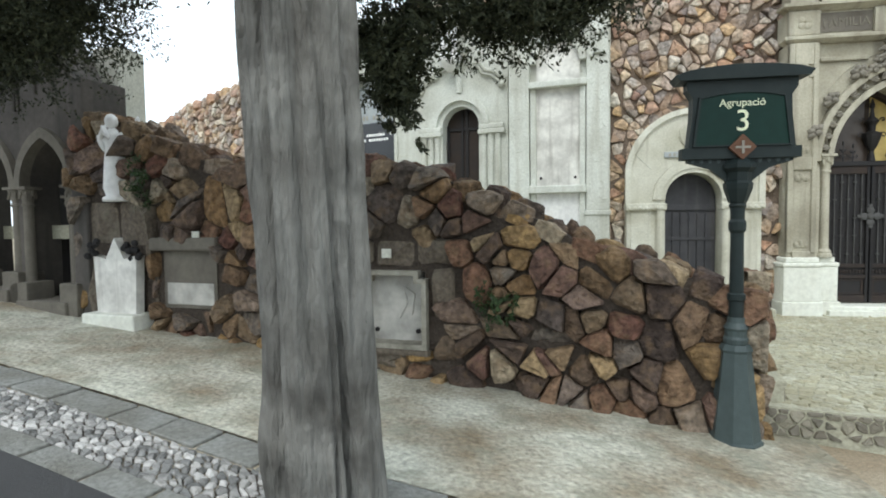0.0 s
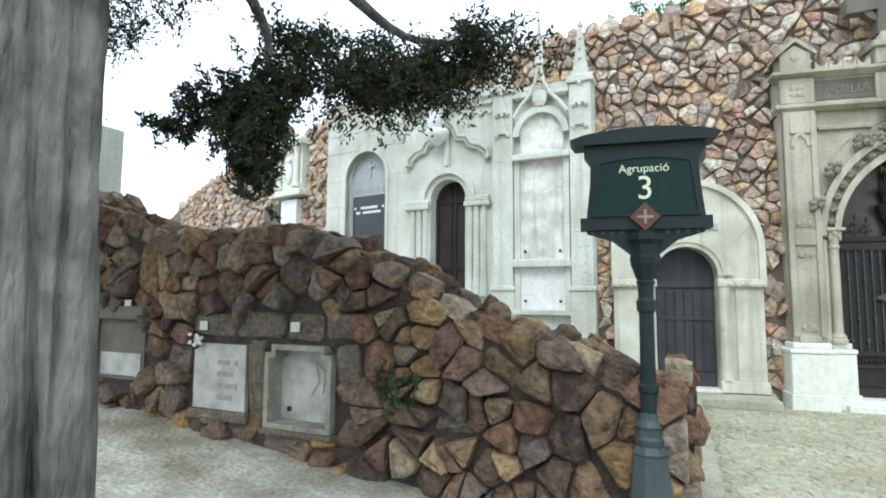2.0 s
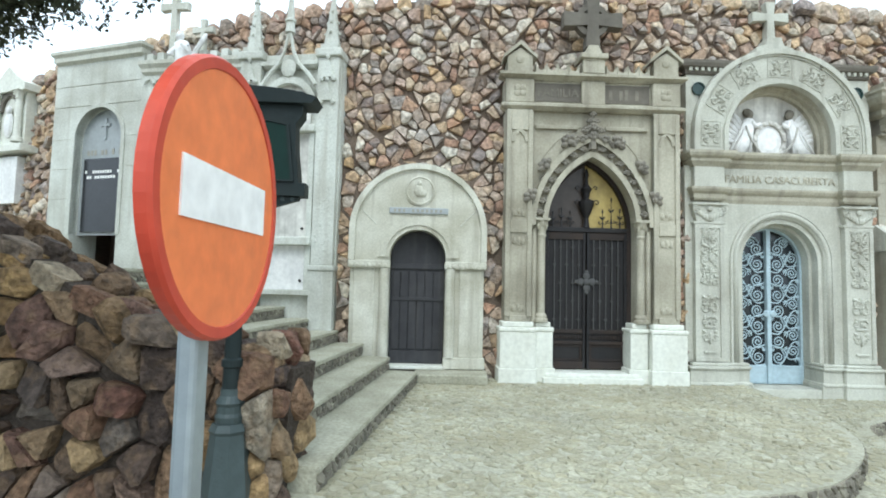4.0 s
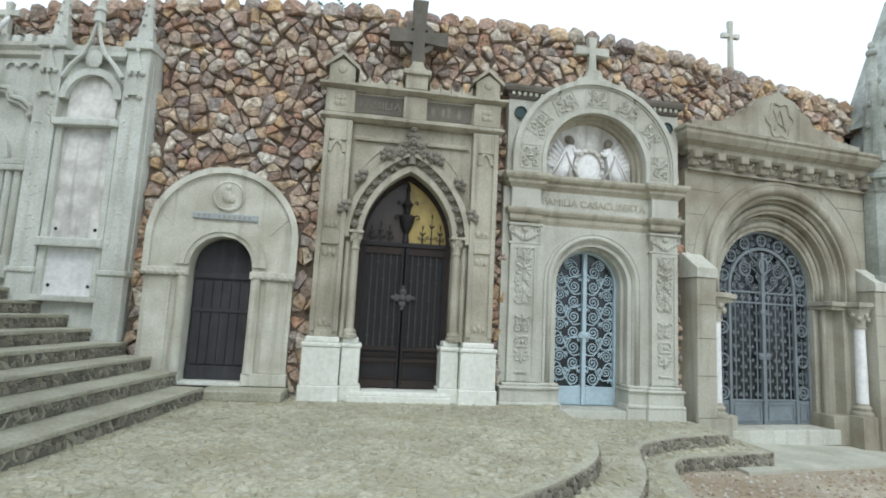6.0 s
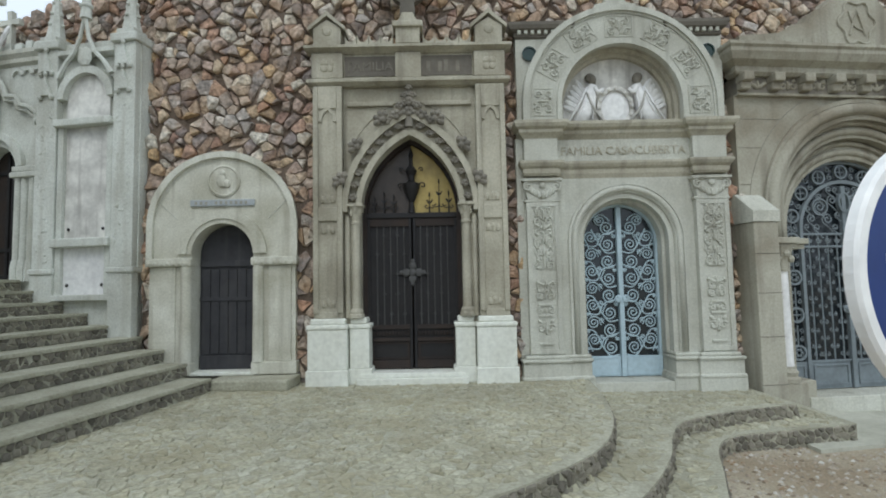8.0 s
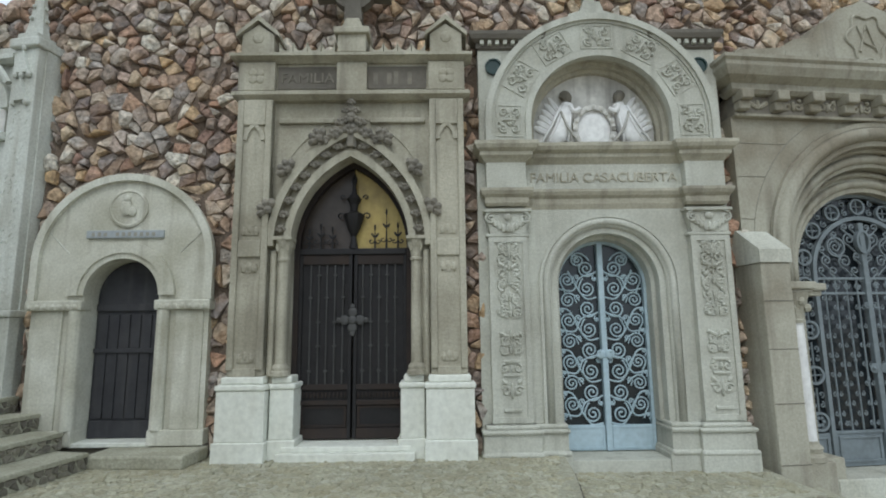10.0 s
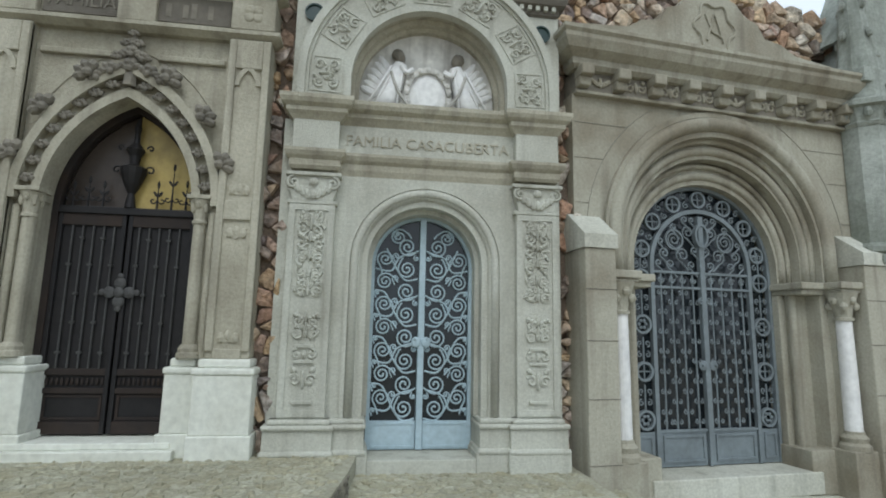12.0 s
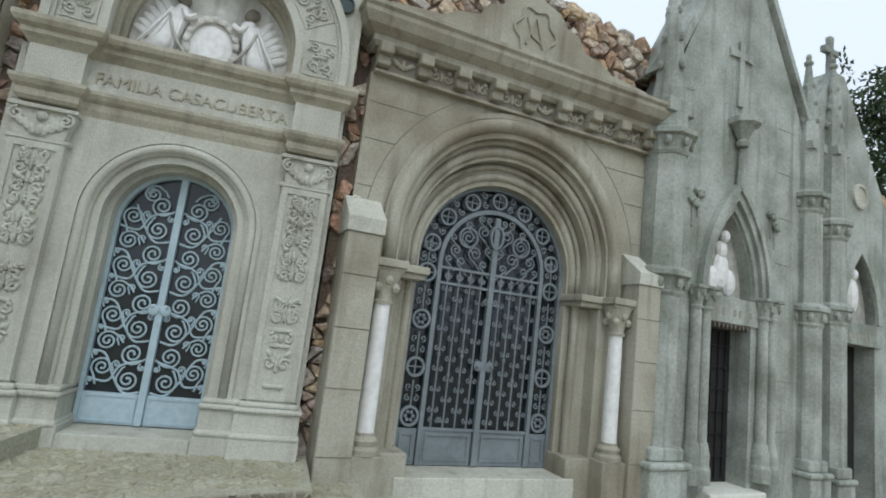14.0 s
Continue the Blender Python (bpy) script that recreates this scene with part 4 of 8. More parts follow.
# -- white tomb with a round-headed grey door --
def round_door_tomb():
    t = thing("tomb_front", pose(4.71, 7.90, 0), "small whitewashed tomb front with round arch and medallion", "tomb", "tombs of the mound")
    outer = [(0.95, 0.05), (0.95, 1.97)] + arc(0, 1.97, 0.95, 0, 180, 28)[1:-1] + [(-0.95, 1.97), (-0.95, 0.05)]
    line = [(0.40, 0.05), (0.40, 1.60)] + arc(0, 1.60, 0.40, 0, 180, 20)[1:-1] + [(-0.40, 1.60), (-0.40, 0.05)]
    bm = bmesh.new()
    prism(bm, line[::-1] + outer, 0.0, 0.34)
    part("wall_face", bm, tomb_cream, t)
    rim_i, rim_o = [(0.90, 1.55), (0.90, 1.97)] + arc(0, 1.97, 0.90, 0, 180, 28)[1:-1] + [(-0.90, 1.97), (-0.90, 1.55)], [(0.98, 1.55), (0.98, 1.97)] + arc(0, 1.97, 0.98, 0, 180, 28)[1:-1] + [(-0.98, 1.97), (-0.98, 1.55)]
    part("hood_mould", band(bmesh.new(), rim_i, rim_o, -0.05, 0.01), tomb_cream, t)
    for k, (r0, r1, y0, y1) in enumerate(((0.46, 0.58, -0.045, 0.0), (0.40, 0.47, -0.025, 0.1))):
        part("archivolt", band(bmesh.new(), arc(0, 1.60, r0, 0, 180, 24), arc(0, 1.60, r1, 0, 180, 24), y0, y1), tomb_cream, t)
    for s in (-1, 1):
        bm = bmesh.new()
        box(bm, *sorted((s * 0.385, s * 0.98)), -0.07, 0.12, 1.44, 1.545, 0.014)
        for k in range(7):
            lump(bm, s * (0.45 + 0.08 * k), -0.07, 1.48, 0.035, 0.018, 0.03, 0, 6, 4)
        part("impost", bm, tomb_cream, t)
        part("pier_plinth", block(*sorted((s * 0.388, s * 0.975)), -0.05, 0.1, 0.04, 0.2, 0.012), tomb_cream, t)
        part("engaged_shaft", lathe(bmesh.new(), [(0.075, 0.2), (0.07, 1.44)], s * 0.47, 0.0, 14), tomb_cream, t)
        part("pier", block(*sorted((s * 0.60, s * 0.9)), -0.022, 0.03, 0.2, 1.44, 0.01), tomb_cream, t)
        bm = bmesh.new()
        tube(bm, [(s * 0.60, -0.004, 2.06), (s * 0.86, -0.004, 2.32)], 0.006, 4)
        part("joint", bm, pale_stone, t)
    part("sill", block(-0.42, 0.42, -0.03, 0.3, 0.03, 0.075, 0.008), plinth_white, t)
    part("footing", block(-1.0, 1.0, 0.02, 0.5, -0.35, 0.05, 0.01), slab_dark, t)
    bm = bmesh.new()
    prism(bm, [(0.39, 0.07), (0.39, 1.6)] + arc(0, 1.6, 0.39, 0, 180, 20)[1:-1] + [(-0.39, 1.6), (-0.39, 0.07)], 0.24, 0.28)
    door = part("door", bm, dark_wood, t, "dark grey painted metal door")
    for k in range(6):
        part("board", block(-0.36 + 0.12 * k, -0.255 + 0.12 * k, 0.222, 0.245, 0.28, 1.40, 0.006), dark_wood, door)
    part("kick_plate", block(-0.385, 0.385, 0.215, 0.245, 0.08, 0.26, 0.005), dark_wood, door)
    part("rail", block(-0.385, 0.385, 0.21, 0.245, 1.44, 1.52, 0.005), dark_wood, door)
    part("rail", block(-0.385, 0.385, 0.205, 0.245, 0.98, 1.03, 0.005), dark_wood, door)
    bm = lathe(bmesh.new(), [(0.215, 0), (0.215, 0.02), (0.19, 0.03), (0.18, 0.018), (0.05, 0.018)], 0, 0, 28)
    lump(bm, -0.02, 0.0, 0.03, 0.07, 0.10, 0.03)
    lump(bm, 0.05, -0.04, 0.03, 0.05, 0.06, 0.025)
    lump(bm, -0.01, 0.10, 0.03, 0.04, 0.045, 0.03)
    for v in bm.verts:
        v.co = Vector((v.co.x + 0.01, -v.co.z, v.co.y + 2.56))
    part("medallion", bm, tomb_cream, t)
    tab = part("name_tablet", block(-0.42, 0.42, -0.03, 0.0, 2.225, 2.31, 0.006), label_grey, t, "narrow grey stone name tablet")
    bars(tab, letter_grey, -0.36, 0.36, 2.245, 0.045, -0.031, 11, 3, 0.45)


round_door_tomb()


# -- gothic tomb with a pointed iron gate --
def crocket(bm, x, y, z, r, way):
    for k in range(4):
        a = way + (k - 1.5) * 0.75
        lump(bm, x + math.cos(a) * r * 0.7, y, z + math.sin(a) * r * 0.7, r * 0.55, r * 0.5, r * 0.38, -a, 6, 4)
    lump(bm, x, y - r * 0.3, z, r * 0.4, r * 0.4, r * 0.4, 0, 6, 4)


def gothic_tomb():
    st = gothic_stone
    t = thing("tomb_front", pose(7.18, 7.80, 0), "grey gothic tomb front with a pointed arch and cresting", "tomb", "tombs of the mound")
    line = [(0.66, -0.1)] + pointed(0, 2.10, 0.66, 1.03, 14) + [(-0.66, -0.1)]
    bm = bmesh.new()
    slab_with_opening(bm, -1.0, 1.0, -0.1, 3.80, line, 0.05, 0.45)
    part("wall_face", bm, st, t)
    for s in (-1, 1):
        X = lambda a, b: sorted((s * a, s * b))
        courses("plinth", [(*X(0.80, 1.33), -0.16, 0.2, -0.13, 0.10, 0.012),
            (*X(0.815, 1.31), -0.14, 0.2, 0.10, 0.60, 0.01),
            (*X(0.80, 1.325), -0.155, 0.2, 0.60, 0.66, 0.018),
            (*X(0.84, 1.28), -0.115, 0.2, 0.66, 0.735, 0.018)], plinth_white, t, "bright whitewashed plinth")
        courses("inner_plinth", [(*X(0.52, 0.81), -0.05, 0.3, -0.13, 0.10, 0.012),
            (*X(0.55, 0.80), -0.03, 0.3, 0.10, 0.60, 0.01),
            (*X(0.535, 0.805), -0.045, 0.3, 0.60, 0.66, 0.018),
            (*X(0.58, 0.79), -0.01, 0.3, 0.66, 0.735, 0.018)], plinth_white, t, "bright whitewashed plinth")
        pil = part("pilaster", block(*X(0.87, 1.25), -0.05, 0.3, 0.735, 3.76, 0.012), st, t)
        bm = bmesh.new()
        for a, b in ((0.87, 0.94), (1.18, 1.25)):
            box(bm, *X(a, b), -0.08, 0.0, 0.80, 3.74, 0.012)
        for z0, z1 in ((0.735, 0.82), (1.98, 2.16), (3.45, 3.74)):
            box(bm, *X(0.94, 1.18), -0.078, 0.0, z0, z1, 0.008)
        part("panel_frame", bm, st, pil)
        for z0, kind in ((0.92, 1), (1.86, -1), (2.26, 1)):
            bm = bmesh.new()
            for k in range(3):
                lump(bm, s * (1.0 + 0.06 * k), -0.055, z0 + 0.02 * (1 - abs(k - 1)), 0.034, 0.024, 0.05, 0, 6, 4)
            prism(bm, [(s * 1.06 - 0.09, z0 - 0.04 * kind), (s * 1.06 + 0.09, z0 - 0.04 * kind), (s * 1.06, z0 + 0.06 * kind)][::kind], -0.062, -0.04)
            part("trefoil", bm, st, pil)
        bm = bmesh.new()
        band(bm, pointed(s * 1.06, 3.28, 0.075, 0.15, 6), pointed(s * 1.06, 3.28, 0.12, 0.2, 6), -0.075, -0.04)
        part("tracery", bm, st, pil)
        column(t, s * 0.715, 0.03, 0.735, 2.20, 0.058, st, st, 0.26, 0.12)
        part("nook_shaft", lathe(bmesh.new(), [(0.035, 0.735), (0.035, 2.05)], s * 0.825, 0.03, 10), st, t)
        part("end_block", block(*X(0.86, 1.27), -0.06, 0.3, 3.86, 4.20, 0.01), st, t)
        bm = bmesh.new()
        for k in range(4):
            a = k * math.pi / 2 + math.pi / 4
            lump(bm, s * 1.065 + 0.055 * math.cos(a), -0.06, 4.03 + 0.055 * math.sin(a), 0.05, 0.018, 0.05, 0, 8, 5)
        part("quatrefoil", bm, st, t)
        bm = bmesh.new()
        x = s * 1.065
        prism(bm, [(x - 0.18, 4.30), (x + 0.18, 4.30), (x + 0.18, 4.54), (x, 4.66), (x - 0.18, 4.54)], -0.05, 0.22)
        prism(bm, [(x - 0.24, 4.50), (x, 4.70), (x + 0.24, 4.50), (x + 0.24, 4.55), (x, 4.76), (x - 0.24, 4.55)], -0.085, 0.25)
        lump(bm, x, -0.05, 4.50, 0.07, 0.02, 0.07, 0, 8, 5)
        part("gablet", bm, st, t)
        part("frieze_panel", block(*X(0.17, 0.84), 0.0, 0.2, 3.90, 4.17, 0.004), slab_dark, t, "dark inset stone frieze panel")
        if s > 0:
            bars(t, dark_carving, *X(0.24, 0.78), 3.95, 0.16, -0.001, 7, 8 + s, 0.35)
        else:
            lettering("FAMILIA", 0.17, 0.008, dark_carving, t, pose(-0.505, -0.001, 3.975, 90))
        part("label_mould", block(*X(0.20, 0.82), 0.005, 0.08, 3.50, 3.56, 0.012), st, t)
        for k in range(4):
            x0 = s * (0.20 + 0.16 * k)
            pts = [(x0, 4.30), (x0 + s * 0.15, 4.30), (x0 + s * 0.15, 4.46)] + [(x0 + s * (0.075 + 0.07 * math.cos(a)), 4.44 - 0.09 * math.sin(a)) for a in (0.5, 1.1, 1.57, 2.1, 2.7)] + [(x0, 4.46)]
            part("crest_leaf", prism(bmesh.new(), pts, -0.03, 0.10), st, t)
    for k, (h0, r0, h1, r1, y0, y1) in enumerate(((0.64, 1.0, 0.715, 1.095, -0.03, 0.2), (0.71, 1.09, 0.82, 1.235, 0.035, 0.1), (0.815, 1.23, 0.89, 1.33, -0.06, 0.07))):
        part("archivolt", band(bmesh.new(), pointed(0, 2.10, h0, r0, 16), pointed(0, 2.10, h1, r1, 16), y0, y1), st, t)
    inner, outer = pointed(0, 2.10, 0.76, 1.16, 18), pointed(0, 2.10, 0.92, 1.38, 18)
    # leaf bosses: the archivolt hollow's shade is put into their darker colour
    for k in range(2, 35, 2):
        if abs(k - 18) > 1:
            bm = bmesh.new()
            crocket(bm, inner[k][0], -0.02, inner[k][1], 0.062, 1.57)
            part("leaf_boss", bm, dark_carving, t)
    for k in (4, 9, 14, 22, 27, 32):
        bm = bmesh.new()
        x, z = outer[k]
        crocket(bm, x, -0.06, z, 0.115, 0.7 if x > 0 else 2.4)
        part("crocket", bm, dark_carving, t)
    bm = bmesh.new()
    for x, z, r in ((0, 3.36, 0.09), (-0.16, 3.32, 0.09), (0.16, 3.32, 0.09), (-0.27, 3.25, 0.07), (0.27, 3.25, 0.07), (0, 3.50, 0.08), (-0.10, 3.46, 0.07), (0.10, 3.46, 0.07), (-0.05, 3.60, 0.055), (0.05, 3.60, 0.055), (0, 3.70, 0.05)):
        crocket(bm, x, -0.05, z, r, 1.57 - 2.2 * x)
    tube(bm, [(0, -0.03, 3.2), (0, -0.03, 3.74)], 0.05, 6, lambda k: 1.2 - 0.7 * k)
    part("finial", bm, dark_carving, t)
    bm = bmesh.new()
    tube(bm, [(x, 0.045, z) for x, z in pointed(0, 2.55, 0.84, 1.05, 12)][3:-3], 0.008, 5)
    part("fillet", bm, st, t)
    prof = [(0.02, 3.755), (0.05, 3.775), (0.09, 3.80), (0.09, 3.835), (0.05, 3.86), (0.0, 3.865)]
    part("string_course", moulding(bmesh.new(), -1.24, 1.24, prof), st, t)
    part("frieze", block(-0.86, 0.86, 0.01, 0.4, 3.86, 4.205, 0.004), st, t)
    part("centre_block", block(-0.17, 0.17, -0.05, 0.3, 3.86, 4.20, 0.008), st, t)
    prof = [(0.02, 4.20), (0.06, 4.225), (0.12, 4.25), (0.12, 4.285), (0.04, 4.305), (0.0, 4.31)]
    part("upper_cornice", moulding(bmesh.new(), -1.24, 1.24, prof), st, t)
    bm = bmesh.new()
    box(bm, -0.16, 0.16, -0.08, 0.22, 4.31, 4.55, 0.01)
    box(bm, -0.2, 0.2, -0.12, 0.26, 4.52, 4.60, 0.015)
    prism(bm, [(-0.14, 4.60), (0.14, 4.60), (0.07, 4.74), (-0.07, 4.74)], -0.05, 0.18)
    part("cross_pedestal", bm, st, t)
    stone_cross(t, 0, 0.06, 4.72, 5.72, 0.86, slab_dark, 0.42, 0.21)
    bm = bmesh.new()
    box(bm, -0.70, 0.70, -0.13, 0.4, -0.14, -0.02, 0.01)
    box(bm, -0.66, 0.66, -0.06, 0.4, -0.02, 0.035, 0.01)
    part("sill", bm, plinth_white, t)
    # the gate
    gate = part("gate_frame", band(bmesh.new(), [(0.60, 0.04)] + pointed(0, 2.10, 0.60, 0.95) + [(-0.60, 0.04)], [(0.66, 0.04)] + pointed(0, 2.10, 0.66, 1.03) + [(-0.66, 0.04)], 0.24, 0.32), iron_brown, t, "tall black wrought iron double gate")
    for s in (-1, 1):
        leaf_ = part("gate_leaf", block(*sorted((s * 0.012, s * 0.60)), 0.285, 0.30, 0.05, 2.04, 0.003), iron, gate)
        for z0, z1 in ((0.05, 0.16), (0.40, 0.45), (0.56, 0.62), (1.93, 2.04)):
            part("rail", block(*sorted((s * 0.012, s * 0.60)), 0.255, 0.287, z0, z1, 0.006), iron_brown, leaf_)
        for x in (0.03, 0.58):
            part("stile", block(*sorted((s * (x - 0.02), s * (x + 0.02))), 0.25, 0.287, 0.05, 2.04, 0.006), iron, leaf_)
        for k in range(5):
            x = s * (0.11 + 0.09 * k)
            bm = bmesh.new()
            tube(bm, [(x, 0.262, 0.62), (x, 0.262, 1.93)], 0.009, 6)
            for z in (0.75, 1.02, 1.28, 1.55, 1.80):
                if (k + int(z * 10)) % 2:
                    box(bm, x - 0.02, x + 0.02, 0.245, 0.28, z, z + 0.022, 0.003)
            part("bar", bm, worn_iron, leaf_)
        bm = bmesh.new()
        panelled(bm, *sorted((s * 0.06, s * 0.55)), 0.17, 0.39, 0.285, 0.012, 0.025)
        part("lower_panel", bm, iron_brown, leaf_)
        bm = bmesh.new()
        for k in range(12):
            lump(bm, s * (0.07 + 0.042 * k), 0.27, 0.505, 0.016, 0.012, 0.035, 0, 6, 4)
        part("fretwork", bm, iron_brown, leaf_)
    part("transom", block(-0.60, 0.60, 0.235, 0.30, 2.04, 2.11, 0.008), iron, gate)
    bm = bmesh.new()
    for a in range(4):
        b = a * math.pi / 2
        lump(bm, 0.085 * math.cos(b), 0.24, 1.31 + 0.085 * math.sin(b), 0.055, 0.015, 0.055, 0, 8, 5)
        lump(bm, 0.15 * math.cos(b), 0.24, 1.31 + 0.15 * math.sin(b), 0.03, 0.012, 0.03, 0, 8, 5)
    lump(bm, 0, 0.232, 1.31, 0.05, 0.02, 0.05, 0, 10, 6)
    part("rosette", bm, worn_iron, gate, "pale worn quatrefoil rosette")
    for x, h in ((-0.5, 0.2), (-0.37, 0.26), (-0.24, 0.22), (0.24, 0.24), (0.37, 0.42), (0.5, 0.26)):
        bm = bmesh.new()
        tube(bm, [(x, 0.262, 2.11), (x, 0.262, 2.11 + h)], 0.010, 6, lambda k: 1.2 - 0.9 * k)
        for s in (-1, 1):
            tube(bm, spiral(x + s * 0.04, 2.17 + h * 0.1, 0.035, 0.9, 0 if s < 0 else math.pi, s, 0.262, 10), 0.007, 5)
            lump(bm, x + s * 0.022, 0.262, 2.11 + h * 0.62, 0.014, 0.01, 0.035, s * 0.6, 6, 4)
        lump(bm, x, 0.262, 2.11 + h, 0.014, 0.012, 0.04, 0, 6, 4)
        part("spear_finial", bm, iron, gate)
    bm = lathe(bmesh.new(), [(0.05, 2.11), (0.03, 2.25), (0.07, 2.33), (0.11, 2.45), (0.12, 2.5), (0.04, 2.54), (0.05, 2.62), (0.085, 2.68), (0.03, 2.75), (0.02, 2.85), (0.035, 2.9), (0.008, 3.0)], 0, 0.265, 12)
    for s in (-1, 1):
        for z, r in ((2.48, 0.05), (2.70, 0.035)):
            tube(bm, spiral(s * (0.10 + r), z, r, 1.0, math.pi if s > 0 else 0, -s, 0.262, 12), 0.009, 5)
    part("central_finial", bm, iron, gate)
    for s, m_, nm in ((-1, brown_glass, "smoked brown pane"), (1, amber_glass, "amber yellow pane")):
        arcl = [p for p in pointed(0, 2.10, 0.60, 0.95, 12) if p[0] * s >= -1e-6]
        part("pane", prism(bmesh.new(), arcl + [(0, 2.05), (s * 0.6, 2.05)] if s > 0 else arcl + [(-0.6, 2.05), (0, 2.05)], 0.335, 0.345), m_, gate, nm)


gothic_tomb()


# -- grey renaissance tomb with the pale blue door --
def scroll_leaf(parent, s, half, z0, zs, material, y):
    """One leaf's scrolls, mirrored by s: centre across and up, radius, way; then the vine stems that join them."""
    w = half - 0.035
    spec = []
    for k in range(8):
        up = 0.12 + 0.232 * k
        spec += [(0.27, up, 0.098, 1 if k % 2 else -1), (0.76, up + 0.10, 0.088, -1 if k % 2 else 1), (0.52, up + 0.13, 0.036, 1)]
    spec += [(0.06, 0.235 + 0.464 * k, 0.03, -1) for k in range(4)] + [(0.93, 0.10 + 0.232 * k, 0.028, 1) for k in range(6)]
    for i, (fx, dz, r, turn) in enumerate(spec):
        x, z = 0.035 + fx * w, z0 + dz
        if z > zs:
            room = (half - r - 0.008) ** 2 - (z - zs) ** 2
            if room < (0.03 + r) ** 2:
                continue
            x = min(x, math.sqrt(room))
        x *= s
        a0 = 2.4 if fx > 0.5 else 0.7
        a0 = a0 + (math.pi if turn > 0 else 0)
        a0 = a0 if s > 0 else math.pi - a0
        bm = bmesh.new()
        line = spiral(x, z, r, 1.9 if r > 0.06 else 1.2, a0, turn * s, y, 30)
        d = Vector(line[0]) - Vector(line[1])
        d.normalize()
        line = [tuple(Vector(line[0]) + d * r * 0.9 + Vector((0, 0, -r * 0.3))), tuple(Vector(line[0]) + d * r * 0.45)] + line
        tube(bm, line, 0.0095 if r > 0.06 else 0.0075, 5)
        lump(bm, line[-1][0], y, line[-1][2], 0.013, 0.011, 0.013, 0, 6, 4)
        part("scroll", bm, material, parent)
    for stem in [((0.02, 0.02 + 0.464 * k), (0.30, 0.005 + 0.464 * k), (0.52, 0.13 + 0.464 * k), (0.74, 0.33 + 0.464 * k), (0.98, 0.36 + 0.464 * k)) for k in range(4)] + \
            [((0.98, 0.12 + 0.464 * k), (0.62, 0.10 + 0.464 * k), (0.44, 0.24 + 0.464 * k), (0.05, 0.30 + 0.464 * k)) for k in range(4)]:
        bm = bmesh.new()
        pts = [(s * (0.035 + fx * w), y + 0.004, z0 + dz) for fx, dz in stem if z0 + dz < zs or math.hypot(0.035 + fx * w, z0 + dz - zs) < half]
        if len(pts) > 1:
            tube(bm, curve3(pts), 0.0105, 5)
            part("stem", bm, material, parent)


def curve3(pts, n=6):
    out = []
    for i in range(len(pts) - 1):
        p = [Vector(pts[max(0, min(len(pts) - 1, i + k))]) for k in (-1, 0, 1, 2)]
        for j in range(n):
            u = j / n
            out.append(tuple(0.5 * ((2 * p[1]) + (p[2] - p[0]) * u + (2 * p[0] - 5 * p[1] + 4 * p[2] - p[3]) * u * u + (3 * p[1] - p[0] - 3 * p[2] + p[3]) * u ** 3)))
    return out + [tuple(pts[-1])]


